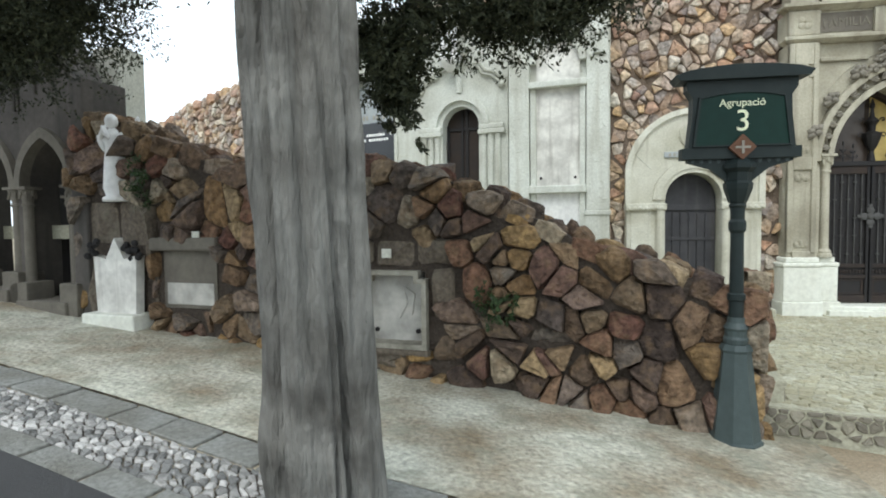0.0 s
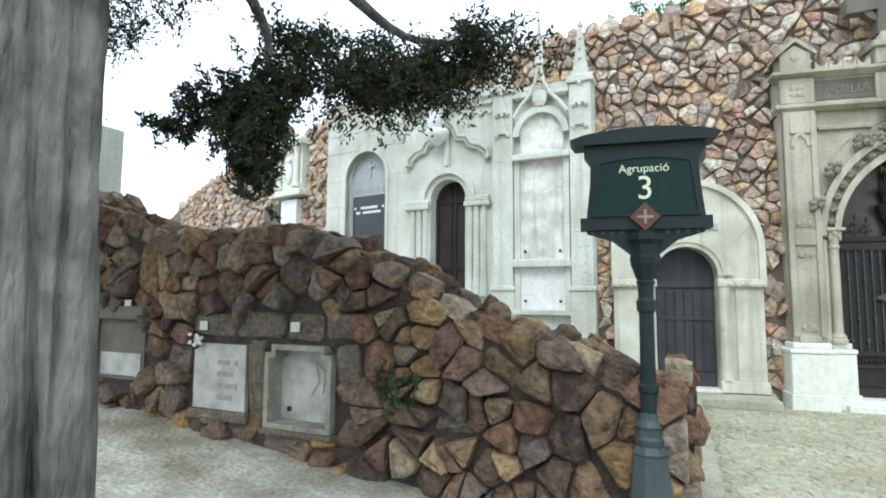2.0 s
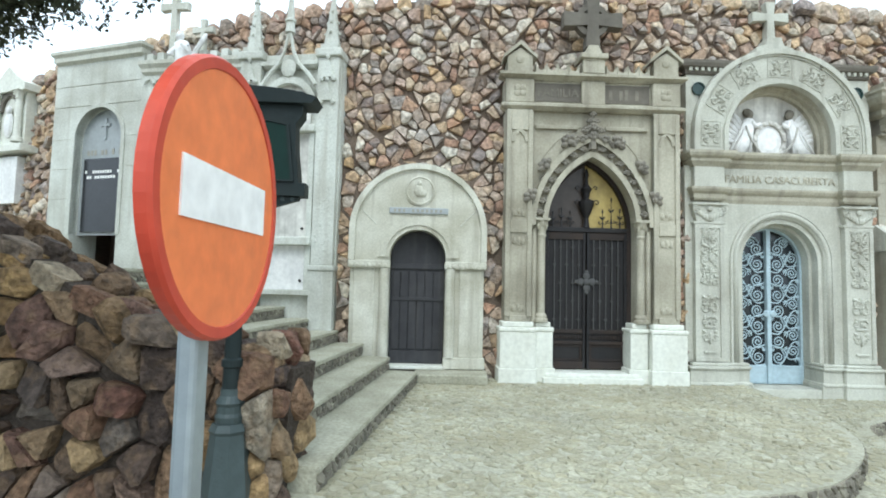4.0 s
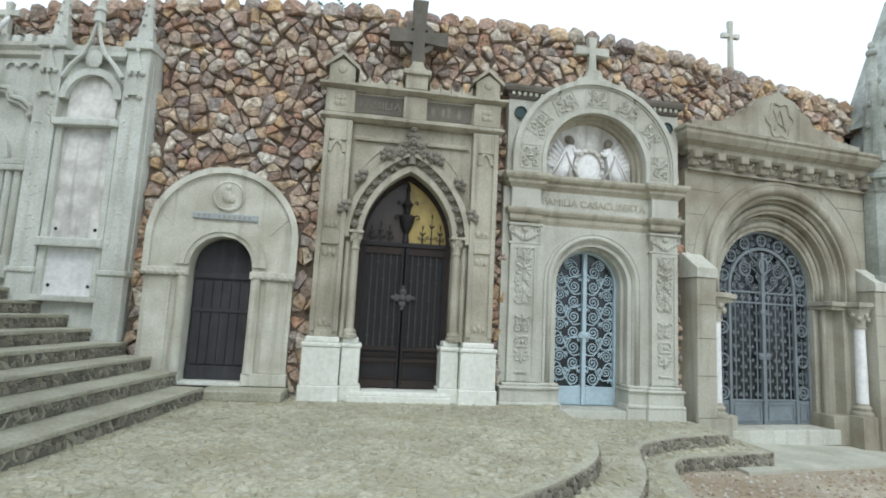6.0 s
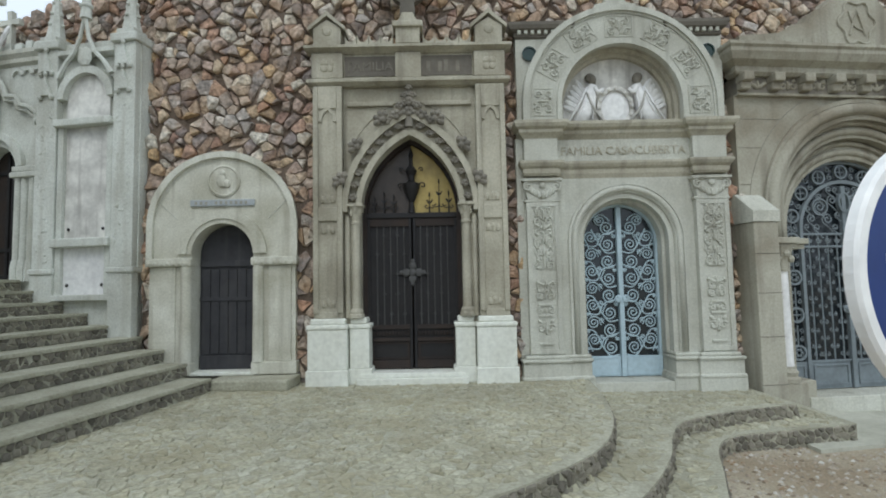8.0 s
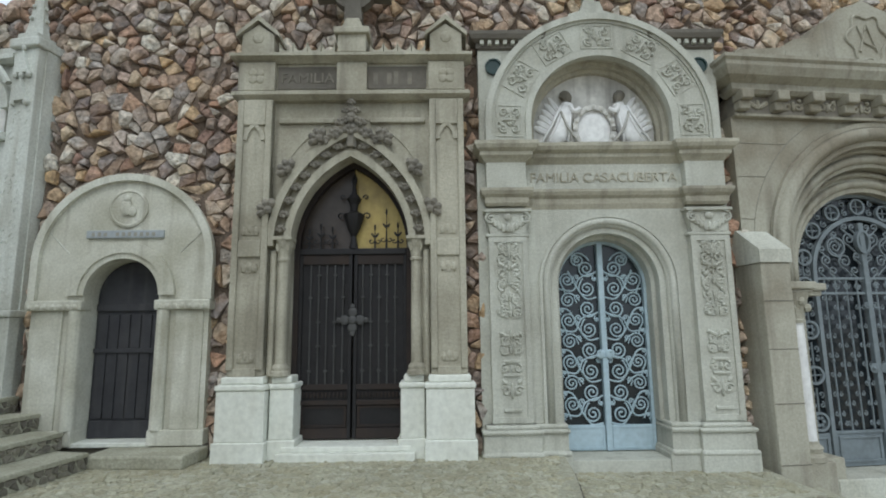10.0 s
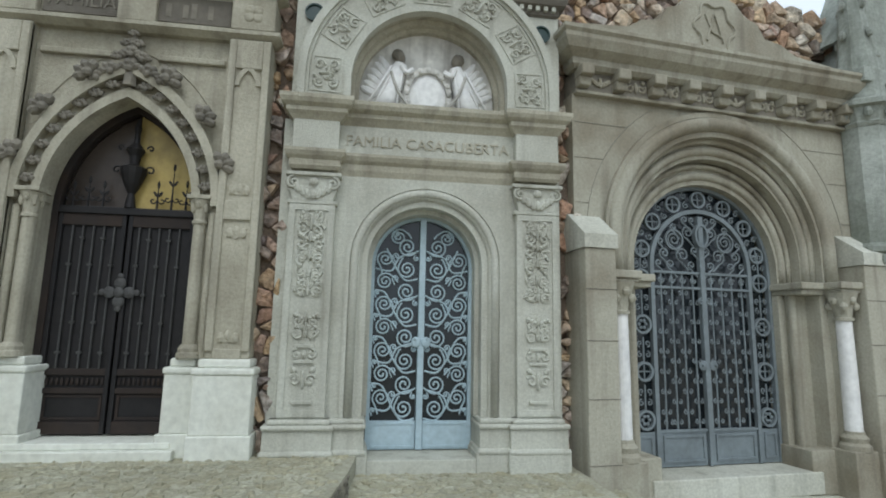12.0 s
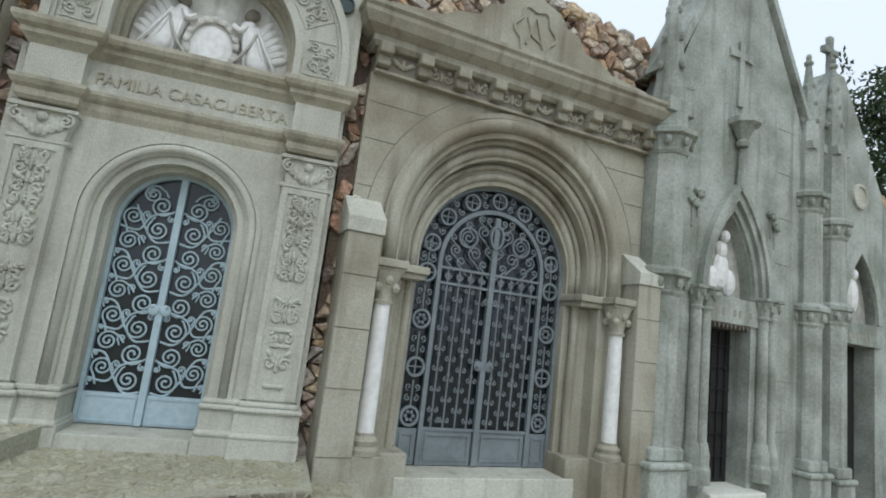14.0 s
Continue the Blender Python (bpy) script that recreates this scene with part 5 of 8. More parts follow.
def renaissance_tomb():
    st = grey_stone
    t = thing("tomb_front", pose(10.0, 7.90, 0), "light grey carved tomb front with round arch above a door", "tomb", "tombs of the mound")
    half, cz = 0.525, 1.67
    line = [(0.63, -0.4), (0.63, cz)] + arc(0, cz, 0.63, 0, 180, 24)[1:-1] + [(-0.63, cz), (-0.63, -0.4)]
    bm = bmesh.new()
    slab_with_opening(bm, -1.42, 1.37, -0.4, 3.05, line, 0.0, 0.5)
    part("wall_face", bm, st, t)

    def jamb(r):
        return [(r, 0.2), (r, cz)] + arc(0, cz, r, 0, 180, 24)[1:-1] + [(-r, cz), (-r, 0.2)]
    for r0, r1, y0, y1 in ((0.735, 0.77, -0.03, 0.02), (0.64, 0.738, -0.012, 0.05), (0.565, 0.642, 0.03, 0.24), (0.52, 0.57, 0.16, 0.42)):
        part("door_moulding", band(bmesh.new(), jamb(r0), jamb(r1), y0, y1), st, t)
    part("roll_moulding", tube(bmesh.new(), [(x, -0.005, z) for x, z in jamb(0.69)], 0.042, 10), st, t, smooth=True)
    for s in (-1, 1):
        X = lambda a, b: sorted((s * a, s * b))
        bm = bmesh.new()
        end = 1.42 if s < 0 else 1.38
        box(bm, *X(0.50, end), -0.10, 0.4, -0.5, -0.09, 0.012)
        box(bm, *X(0.535, end - 0.02), -0.075, 0.4, -0.09, 0.12, 0.008)
        box(bm, *X(0.51, end), -0.115, 0.4, -0.11, -0.055, 0.022)
        box(bm, *X(0.52, end - 0.01), -0.11, 0.4, 0.12, 0.165, 0.018)
        box(bm, *X(0.535, end - 0.03), -0.08, 0.4, 0.165, 0.21, 0.016)
        part("plinth", bm, st, t)
        courses("pilaster_plinth", [(*X(0.80, end + 0.02), -0.16, 0.4, -0.5, -0.09, 0.012),
            (*X(0.82, end), -0.135, 0.4, -0.09, 0.12, 0.008),
            (*X(0.80, end + 0.02), -0.17, 0.4, -0.11, -0.055, 0.022),
            (*X(0.80, end + 0.015), -0.165, 0.4, 0.12, 0.165, 0.018),
            (*X(0.84, end - 0.03), -0.13, 0.4, 0.165, 0.21, 0.016)], st, t)
        xc = s * 1.105
        pil = part("pilaster", block(xc - 0.21, xc + 0.21, -0.07, 0.1, 0.21, 2.2, 0.006), st, t)
        part("panel_frame", panelled(bmesh.new(), xc - 0.21, xc + 0.21, 0.23, 2.18, -0.07, 0.018, 0.055), st, pil)
        for z0, h, rows, sd in ((0.42, 0.26, 1, 4), (0.72, 0.12, 1, 6), (0.90, 0.3, 2, 9), (1.28, 0.84, 5, 2)):
            part("carving", shift(relief(0.28, h, sd, rows, 0.017), xc, -0.075, z0), st, pil)
        for zc, hh, sd in ((2.0, 0.26, 3), (1.72, 0.28, 5), (1.42, 0.24, 8), (1.02, 0.22, 11)):
            part("carving", shift(leafwork(0.25, hh, sd, 0.016), xc, -0.078, zc), st, pil)
        for z0 in (0.34, 0.70, 0.84):
            bm = bmesh.new()
            box(bm, xc - 0.09, xc + 0.09, -0.095, -0.07, z0, z0 + 0.03, 0.006)
            part("carved_urn", bm, st, pil)
        bm = bmesh.new()
        box(bm, xc - 0.235, xc + 0.235, -0.09, 0.1, 2.185, 2.22, 0.008)
        prism(bm, [(xc - 0.19, 2.22), (xc + 0.19, 2.22), (xc + 0.24, 2.46), (xc - 0.24, 2.46)], -0.09, 0.1)
        box(bm, xc - 0.26, xc + 0.26, -0.125, 0.1, 2.455, 2.49, 0.006)
        for e in (-1, 1):
            tube(bm, spiral(xc + e * 0.185, 2.385, 0.062, 1.5, math.pi / 2, -e, -0.105, 18), 0.014, 6)
            for k in range(3):
                lump(bm, xc + e * (0.05 + 0.05 * k), -0.10, 2.28 + 0.03 * k, 0.03, 0.022, 0.055, e * 0.3, 6, 4)
        lump(bm, xc, -0.105, 2.40, 0.045, 0.025, 0.04, 0, 7, 5)
        lump(bm, xc, -0.105, 2.28, 0.03, 0.022, 0.05, 0, 7, 5)
        part("capital", bm, st, t)
        prof = [(0.09, 2.53), (0.11, 2.56), (0.11, 2.62), (0.14, 2.65), (0.16, 2.69), (0.16, 2.72), (0.1, 2.73)]
        part("entablature_break", shift(moulding(bmesh.new(), xc - 0.13, xc + 0.13, prof)), gothic_stone, t)
        part("frieze_block", block(xc - 0.22, xc + 0.22, -0.10, 0.1, 2.72, 3.05, 0.006), st, t)
        prof = [(0.10, 3.02), (0.13, 3.06), (0.16, 3.09), (0.16, 3.13), (0.20, 3.16), (0.22, 3.20), (0.22, 3.24), (0.12, 3.25)]
        part("cornice_break", moulding(bmesh.new(), xc - 0.13, xc + 0.13, prof), gothic_stone, t)
        for z, r in ((4.21, 0.085),):
            bm = lathe(bmesh.new(), [(r * 1.15, -0.02), (r * 1.15, 0.03), (r * 0.95, 0.03), (r * 0.9, 0.012), (0.01, 0.012)], 0, 0, 20)
            for v in bm.verts:
                v.co = Vector((v.co.x + s * 1.2, -v.co.z + 0.02, v.co.y + z))
            part("roundel", bm, green_disc, t, "small dark green glass roundel")
        bm = moulding(bmesh.new(), *X(0.70, 1.37), [(0.0, 4.42), (0.03, 4.44), (0.03, 4.50), (0.09, 4.53), (0.11, 4.58), (0.11, 4.62), (0.05, 4.63)])
        part("dentil_cornice", shift(bm, 0, 0.03), slab_dark, t)
        for k in range(6):
            part("dentil", block(*X(0.86 + 0.09 * k, 0.905 + 0.09 * k), -0.04, 0.03, 4.47, 4.525, 0.003), st, t)
    prof = [(0.0, 2.50), (0.02, 2.56), (0.02, 2.62), (0.05, 2.65), (0.07, 2.69), (0.07, 2.72), (0.0, 2.73)]
    part("architrave", moulding(bmesh.new(), -0.9, 0.9, prof), gothic_stone, t)
    prof = [(0.0, 3.02), (0.03, 3.06), (0.06, 3.09), (0.06, 3.13), (0.11, 3.16), (0.13, 3.20), (0.13, 3.24), (0.0, 3.25)]
    part("cornice", moulding(bmesh.new(), -1.0, 1.0, prof), gothic_stone, t)
    lettering("FAMILIA CASACUBERTA", 0.155, 0.012, gothic_stone, t, pose(0.0, -0.002, 2.815, 90))
    # attic with the large arch
    az = 3.5
    line = [(0.86, 3.24), (0.86, az)] + arc(0, az, 0.86, 0, 180, 28)[1:-1] + [(-0.86, az), (-0.86, 3.24)]
    bm = bmesh.new()
    slab_with_opening(bm, -1.38, 1.40, 3.24, 4.60, line, 0.03, 0.5)
    part("attic_face", bm, st, t)

    def big(r):
        return [(r, 3.24), (r, az)] + arc(0, az, r, 0, 180, 32)[1:-1] + [(-r, az), (-r, 3.24)]
    part("arch_band", band(bmesh.new(), big(0.84), big(1.27), -0.05, 0.3), st, t)
    for r0, r1, y0 in ((1.245, 1.32, -0.10), (0.80, 0.865, -0.08), (1.215, 1.245, -0.07)):
        part("arch_fillet", band(bmesh.new(), big(r0), big(r1), y0, 0.02), st, t)
    bm = bmesh.new()
    steps = [(0.84, -0.02), (0.81, 0.03), (0.81, 0.10), (0.765, 0.115), (0.765, 0.19), (0.725, 0.205), (0.725, 0.28)]
    rings = [[bm.verts.new((x, y, z)) for x, z in big(r)] for r, y in steps]
    for a, b in zip(rings, rings[1:]):
        for i in range(len(a) - 1):
            bm.faces.new((a[i], a[i + 1], b[i + 1], b[i]))
    part("arch_reveal", bm, gothic_stone, t, "stepped arch reveal in darker brown-grey stone")
    for k in range(7):
        a = 90 + (k - 3) * 29.5
        zc, xc = (az + 1.045 * math.sin(radians(a)), 1.045 * math.cos(radians(a)))
        m = Matrix.Translation((xc, -0.052, zc)) @ Matrix.Rotation(radians(90 - a), 4, "Y")
        bm = panelled(bmesh.new(), -0.19, 0.19, -0.15, 0.15, 0.0, 0.008, 0.018)
        pan = part("arch_panel", bm, st, t, at=m)
        part("carving", shift(leafwork(0.34, 0.27, 40 + k, 0.015), 0, -0.004, 0), st, pan)
    tym = part("lunette", prism(bmesh.new(), [(0.74, 3.24), (0.74, az)] + arc(0, az, 0.74, 0, 180, 28)[1:-1] + [(-0.74, az), (-0.74, 3.24)], 0.27, 0.34), marble_stained, t, "stained white marble lunette with relief figures")
    oval = [k * math.pi / 16 for k in range(33)]
    bm = band(bmesh.new(), [(0.20 * math.cos(q), 3.52 + 0.24 * math.sin(q)) for q in oval], [(0.255 * math.cos(q), 3.52 + 0.30 * math.sin(q)) for q in oval], 0.20, 0.28)
    for q in oval[::2]:
        lump(bm, 0.228 * math.cos(q), 0.20, 3.52 + 0.27 * math.sin(q), 0.034, 0.02, 0.034, 0, 6, 4)
    part("wreath", bm, marble_stained, tym)
    part("shield", lathe(bmesh.new(), [(0.20, 0), (0.20, 0.02), (0.12, 0.045), (0.0001, 0.05)], 0, 0, 24), marble, tym, at=pose(0, 0.262, 3.52, 90) @ Matrix.Diagonal((1, 1.2, 1, 1)))
    for s in (-1, 1):
        bm = bmesh.new()
        lump(bm, s * 0.31, 0.22, 3.92, 0.062, 0.055, 0.075, s * 0.3, 9, 7)
        lump(bm, s * 0.33, 0.235, 3.95, 0.07, 0.05, 0.065, 0, 9, 7)
        part("carved_head", bm, dark_carving, tym)
        # a draped body leaning on the shield, its folds running down and outwards
        bm = bmesh.new()
        tube(bm, [(s * 0.30, 0.25, 3.84), (s * 0.34, 0.24, 3.68), (s * 0.40, 0.25, 3.48), (s * 0.52, 0.26, 3.28)], 0.10, 10, lambda k: 0.75 + 0.55 * k)
        for k in range(5):
            tube(bm, [(s * (0.27 + 0.03 * k), 0.19, 3.80), (s * (0.30 + 0.05 * k), 0.165, 3.58), (s * (0.34 + 0.085 * k), 0.17, 3.27)], 0.017, 5)
        part("carved_figure", bm, marble, tym, smooth=True)
        bm = bmesh.new()
        for k in range(6):
            lump(bm, s * (0.44 + 0.035 * k), 0.262, 3.80 - 0.055 * k, 0.045, 0.025, 0.17 - 0.012 * k, s * (0.55 + 0.12 * k), 7, 5)
        part("carving", bm, marble, tym)
        bm = bmesh.new()
        tube(bm, curve3([(s * 0.29, 0.18, 3.80), (s * 0.24, 0.155, 3.72), (s * 0.17, 0.17, 3.76)]), 0.03, 7)
        part("carved_arm", bm, marble, tym)
        bm = bmesh.new()
        tube(bm, curve3([(s * 0.40, 0.16, 3.72), (s * 0.32, 0.14, 3.50), (s * 0.14, 0.17, 3.27)]), 0.016, 6)
        part("carved_festoon", bm, niche_slab, tym)
    bm = bmesh.new()
    prism(bm, [(-0.30, 4.80), (0.30, 4.80), (0.28, 4.90), (0.14, 4.94), (0.10, 5.06), (-0.10, 5.06), (-0.14, 4.94), (-0.28, 4.90)], 0.05, 0.35)
    part("cross_pedestal", bm, st, t)
    stone_cross(t, 0, 0.2, 5.04, 5.66, 0.56, st, 0.62)
    # the door
    dz = -0.14
    bm = block(-0.499, 0.499, -0.09, 0.5, -0.5, -0.15, 0.006)
    part("sill", bm, st, t)
    frame_i, frame_o = [(0.487, dz), (0.487, cz)] + arc(0, cz, 0.487, 0, 180, 24)[1:-1] + [(-0.487, cz), (-0.487, dz)], [(half, dz), (half, cz)] + arc(0, cz, half, 0, 180, 24)[1:-1] + [(-half, cz), (-half, dz)]
    door = part("door", band(bmesh.new(), frame_i, frame_o, 0.31, 0.37), iron_blue, t, "pale blue iron double door with scrollwork")
    part("glass", prism(bmesh.new(), [(0.49, dz), (0.49, cz)] + arc(0, cz, 0.49, 0, 180, 24)[1:-1] + [(-0.49, cz), (-0.49, dz)], 0.365, 0.372), dark_glass, door)
    part("meeting_stile", block(-0.032, 0.032, 0.29, 0.37, dz, cz + 0.49, 0.008), iron_blue, door)
    for s in (-1, 1):
        pan = part("lower_panel", block(*sorted((s * 0.035, s * 0.49)), 0.32, 0.36, dz, dz + 0.27, 0.004), iron_blue, door)
        part("panel_moulding", panelled(bmesh.new(), *sorted((s * 0.045, s * 0.48)), dz + 0.02, dz + 0.255, 0.32, 0.008, 0.018), iron_blue, pan)
        scroll_leaf(door, s, 0.49, dz + 0.27, cz, iron_blue, 0.335)
        bm = bmesh.new()
        lump(bm, s * 0.05, 0.285, 0.90, 0.05, 0.02, 0.055, 0, 8, 6)
        lump(bm, s * 0.06, 0.28, 0.93, 0.02, 0.03, 0.02, 0, 8, 6)
        part("lock_plate", bm, iron_blue, door)


renaissance_tomb()


# -- round-arched tomb with the grey iron gate --
def great_arch_tomb():
    st = arch_stone
    t = thing("tomb_front", pose(11.5, 7.95, 0, 0, 0, 6.4), "weathered stone tomb front with a deep round arch", "tomb", "tombs of the mound")
    L, c = 3.92, 1.96

    def order(r, z, foot=-0.35, n=32):
        return [(c + r, foot), (c + r, z)] + arc(c, z, r, 0, 180, n)[1:-1] + [(c - r, z), (c - r, foot)]
    bm = bmesh.new()
    slab_with_opening(bm, 0.08, L - 0.06, -0.75, 3.62, [(c + 1.40, -0.75)] + order(1.40, 2.02)[1:-1] + [(c - 1.40, -0.75)], 0.05, 0.6)
    part("wall_face", bm, st, t)
    for r0, z0, r1, z1, y0, y1 in ((1.50, 2.04, 1.545, 2.055, 0.0, 0.08), (1.33, 1.98, 1.51, 2.045, 0.02, 0.25), (1.17, 1.92, 1.34, 2.0, 0.17, 0.42), (0.99, 1.83, 1.18, 1.93, 0.33, 0.62)):
        part("archivolt", band(bmesh.new(), order(r0, z0, 1.66), order(r1, z1, 1.66), y0, y1), st, t)
    for r, z, y, thick in ((1.435, 2.02, 0.02, 0.082), (1.31, 1.985, 0.14, 0.04), (1.235, 1.95, 0.175, 0.055), (1.14, 1.90, 0.31, 0.032), (1.06, 1.865, 0.335, 0.05)):
        part("roll_moulding", tube(bmesh.new(), [(px, y, pz) for px, pz in order(r, z, 1.66, 48)], thick, 12), st, t, smooth=True)
    bm = bmesh.new()
    tube(bm, [(x, 0.047, z) for x, z in arc(c, 2.05, 1.74, 0, 180, 32) if z < 3.62], 0.005, 4)
    for z in (0.6, 1.3, 2.4, 2.9, 3.3):
        for s in (-1, 1):
            r = 1.52 if z < 2.05 else math.sqrt(max(0, 1.74 ** 2 - (z - 2.05) ** 2))
            tube(bm, [(c + s * r, 0.047, z), (c + s * 1.86, 0.047, z)], 0.005, 4)
    part("masonry_joint", bm, joint_grey, t)
    for s in (-1, 1):
        X = lambda a, b: sorted((c + s * a, c + s * b))
        for a, b, y0 in ((1.40, 1.52, -0.02), (1.29, 1.42, 0.05), (1.09, 1.30, 0.24), (0.99, 1.10, 0.34)):
            part("jamb", block(*X(a, b), y0, 0.6, -0.35, 1.52, 0.012), st, t)
        part("jamb_shaft", lathe(bmesh.new(), [(0.05, -0.3), (0.05, 1.52)], c + s * 1.10, 0.26, 12), st, t)
        bm = bmesh.new()
        box(bm, *X(0.97, 1.66), -0.02, 0.6, 1.58, 1.66, 0.012)
        box(bm, *X(1.00, 1.63), 0.02, 0.6, 1.52, 1.58, 0.014)
        box(bm, *X(1.28, 1.66), -0.24, 0.3, 1.58, 1.66, 0.012)
        box(bm, *X(1.31, 1.63), -0.21, 0.3, 1.54, 1.58, 0.014)
        part("impost", bm, st, t)
        courses("pier_base", [(*X(0.96, 1.40), 0.02, 0.6, -0.7, -0.22, 0.014),
            (*X(1.28, 1.66), -0.22, 0.4, -0.75, -0.20, 0.014)], st, t)
        xc = c + s * 1.46
        part("column_base", lathe(bmesh.new(), [(0.155, -0.20), (0.155, -0.15), (0.12, -0.12), (0.135, -0.07), (0.10, -0.03), (0.10, 0.0)], xc, -0.08, 20), st, t)
        part("shaft", lathe(bmesh.new(), [(0.088, 0.0), (0.086, 0.6), (0.08, 1.22)], xc, -0.08, 20), marble, t, "white marble column shaft")
        bm = lathe(bmesh.new(), [(0.10, 1.22), (0.105, 1.25), (0.085, 1.26), (0.10, 1.36), (0.165, 1.54), (0.12, 1.54)], xc, -0.08, 16)
        for k in range(8):
            a = k * math.pi / 4
            lump(bm, xc + 0.125 * math.cos(a), -0.08 + 0.125 * math.sin(a), 1.45 - 0.07 * (k % 2), 0.045, 0.045, 0.05, 0, 6, 4)
        part("capital", bm, st, t)
        b = part("buttress", block(*X(1.60, 1.94), -0.27, 0.4, -0.75, 1.86, 0.014), st, t)
        bm = bmesh.new()
        x0, x1 = X(1.585, 1.955)
        v = [bm.verts.new(p) for p in ((x0, -0.29, 1.86), (x1, -0.29, 1.86), (x1, 0.3, 1.86), (x0, 0.3, 1.86), (x0, -0.29, 2.0), (x1, -0.29, 2.0), (x1, 0.06, 2.26), (x0, 0.06, 2.26), (x1, 0.3, 2.26), (x0, 0.3, 2.26))]
        for f in ((0, 1, 5, 4), (4, 5, 6, 7), (7, 6, 8, 9), (1, 2, 8, 6, 5), (0, 4, 7, 9, 3), (3, 9, 8, 2), (0, 3, 2, 1)):
            bm.faces.new([v[i] for i in f])
        part("buttress_cap", bm, pale_stone, t, "pale sloping buttress cap")
        bm = bmesh.new()
        for z in (-0.2, 0.4, 0.95, 1.45):
            tube(bm, [(x0 + 0.016, -0.272, z), (x1 - 0.016, -0.272, z)], 0.004, 4)
        part("buttress_joint", bm, slab_dark, t)
    # cornice, brackets, attic
    prof = [(0.06, 3.86), (0.10, 3.90), (0.10, 3.97), (0.20, 4.03), (0.25, 4.12), (0.25, 4.17), (0.28, 4.20), (0.28, 4.24), (0.1, 4.26)]
    part("cornice", moulding(bmesh.new(), 0.12, L - 0.12, prof), st, t)
    part("frieze", block(0.1, L - 0.1, 0.0, 0.5, 3.62, 3.88, 0.004), dark_carving, t, "darker carved frieze under the cornice")
    for k in range(9):
        x = 0.17 + k * (L - 0.34) / 8
        bm = bmesh.new()
        box(bm, x - 0.075, x + 0.075, -0.17, 0.02, 3.76, 3.88, 0.015)
        box(bm, x - 0.07, x + 0.07, -0.10, 0.02, 3.66, 3.77, 0.02)
        part("bracket", bm, st, t)
        if k < 8:
            bm = shift(relief(0.30, 0.2, 80 + k, 1, 0.014), x + (L - 0.34) / 16, -0.006, 3.65)
            part("carving", bm, st, t)
    part("lower_fillet", block(0.1, L - 0.1, -0.03, 0.1, 3.60, 3.635, 0.006), st, t)
    pts = [(0.18, 4.25), (L - 0.18, 4.25), (L - 0.18, 4.44), (3.15, 4.50), (2.95, 4.62), (2.70, 4.66), (2.60, 4.84), (2.42, 4.90), (2.30, 5.06), (2.12, 5.12), (c, 5.20)]
    pts += [(2 * c - x, z) for x, z in pts[-2:1:-1]]
    attic = part("attic", prism(bmesh.new(), pts, 0.0, 0.28), st, t)
    for s in (-1, 1):
        bars(attic, st, *sorted((c + s * 0.42, c + s * 1.55)), 4.31, 0.13, -0.004, 8, 30 + s, 0.45)
    bm = bmesh.new()
    ring = [(c + (0.26 + 0.035 * math.cos(6 * a)) * math.cos(a), (0.30 + 0.035 * math.cos(6 * a)) * math.sin(a) + 4.68) for a in [2 * math.pi * k / 48 for k in range(49)]]
    tube(bm, [(x, -0.01, z) for x, z in ring], 0.018, 6)
    tube(bm, [(c - 0.12, -0.01, 4.50), (c, -0.01, 4.86), (c + 0.12, -0.01, 4.50)], 0.016, 6)
    tube(bm, [(c - 0.12, -0.01, 4.84), (c - 0.04, -0.01, 4.62), (c + 0.1, -0.01, 4.56)], 0.014, 6)
    part("monogram", bm, st, attic)
    part("sill", block(c - 1.08, c + 1.08, 0.0, 0.7, -0.68, -0.44, 0.014), pale_stone, t, "pale worn stone threshold")
    # the gate
    y, z0, cz, R = 0.46, -0.43, 1.83, 0.99
    G = iron_grey
    fi, fo = [(c + 0.95, z0), (c + 0.95, cz)] + arc(c, cz, 0.95, 0, 180, 32)[1:-1] + [(c - 0.95, cz), (c - 0.95, z0)], [(c + R, z0), (c + R, cz)] + arc(c, cz, R, 0, 180, 32)[1:-1] + [(c - R, cz), (c - R, z0)]
    gate = part("gate_frame", band(bmesh.new(), fi, fo, y - 0.03, y + 0.03), G, t, "grey-blue wrought iron double gate with scrolls")
    part("dark_glass", prism(bmesh.new(), fi, y + 0.06, y + 0.07), dark_glass, gate)
    mi, mo = [(c + 0.66, z0), (c + 0.66, cz)] + arc(c, cz, 0.66, 0, 180, 28)[1:-1] + [(c - 0.66, cz), (c - 0.66, z0)], [(c + 0.71, z0), (c + 0.71, cz)] + arc(c, cz, 0.71, 0, 180, 28)[1:-1] + [(c - 0.71, cz), (c - 0.71, z0)]
    part("inner_frame", band(bmesh.new(), mi, mo, y - 0.03, y + 0.02), G, gate)
    part("meeting_stile", block(c - 0.035, c + 0.035, y - 0.045, y + 0.02, z0, cz + 0.62, 0.008), G, gate)
    for za, zb in ((1.74, 1.77), (1.56, 1.59), (-0.06, -0.03)):
        part("rail", block(c - 0.66, c + 0.66, y - 0.025, y + 0.02, za, zb, 0.004), G, gate)
    for xa, xb in ((-0.95, -0.72), (-0.65, -0.045), (0.045, 0.65), (0.72, 0.95)):
        pan = part("lower_panel", block(c + xa, c + xb, y - 0.01, y + 0.02, z0, -0.05, 0.004), G, gate)
        part("panel_moulding", panelled(bmesh.new(), c + xa + 0.03, c + xb - 0.03, z0 + 0.05, -0.09, y - 0.01, 0.016, 0.025), G, pan)
    bm = bmesh.new()
    for s in (-1, 1):
        tube(bm, spiral(s * 0.036, 0, 0.03, 1.1, math.pi / 2, -s, 0, 12), 0.0075, 5)
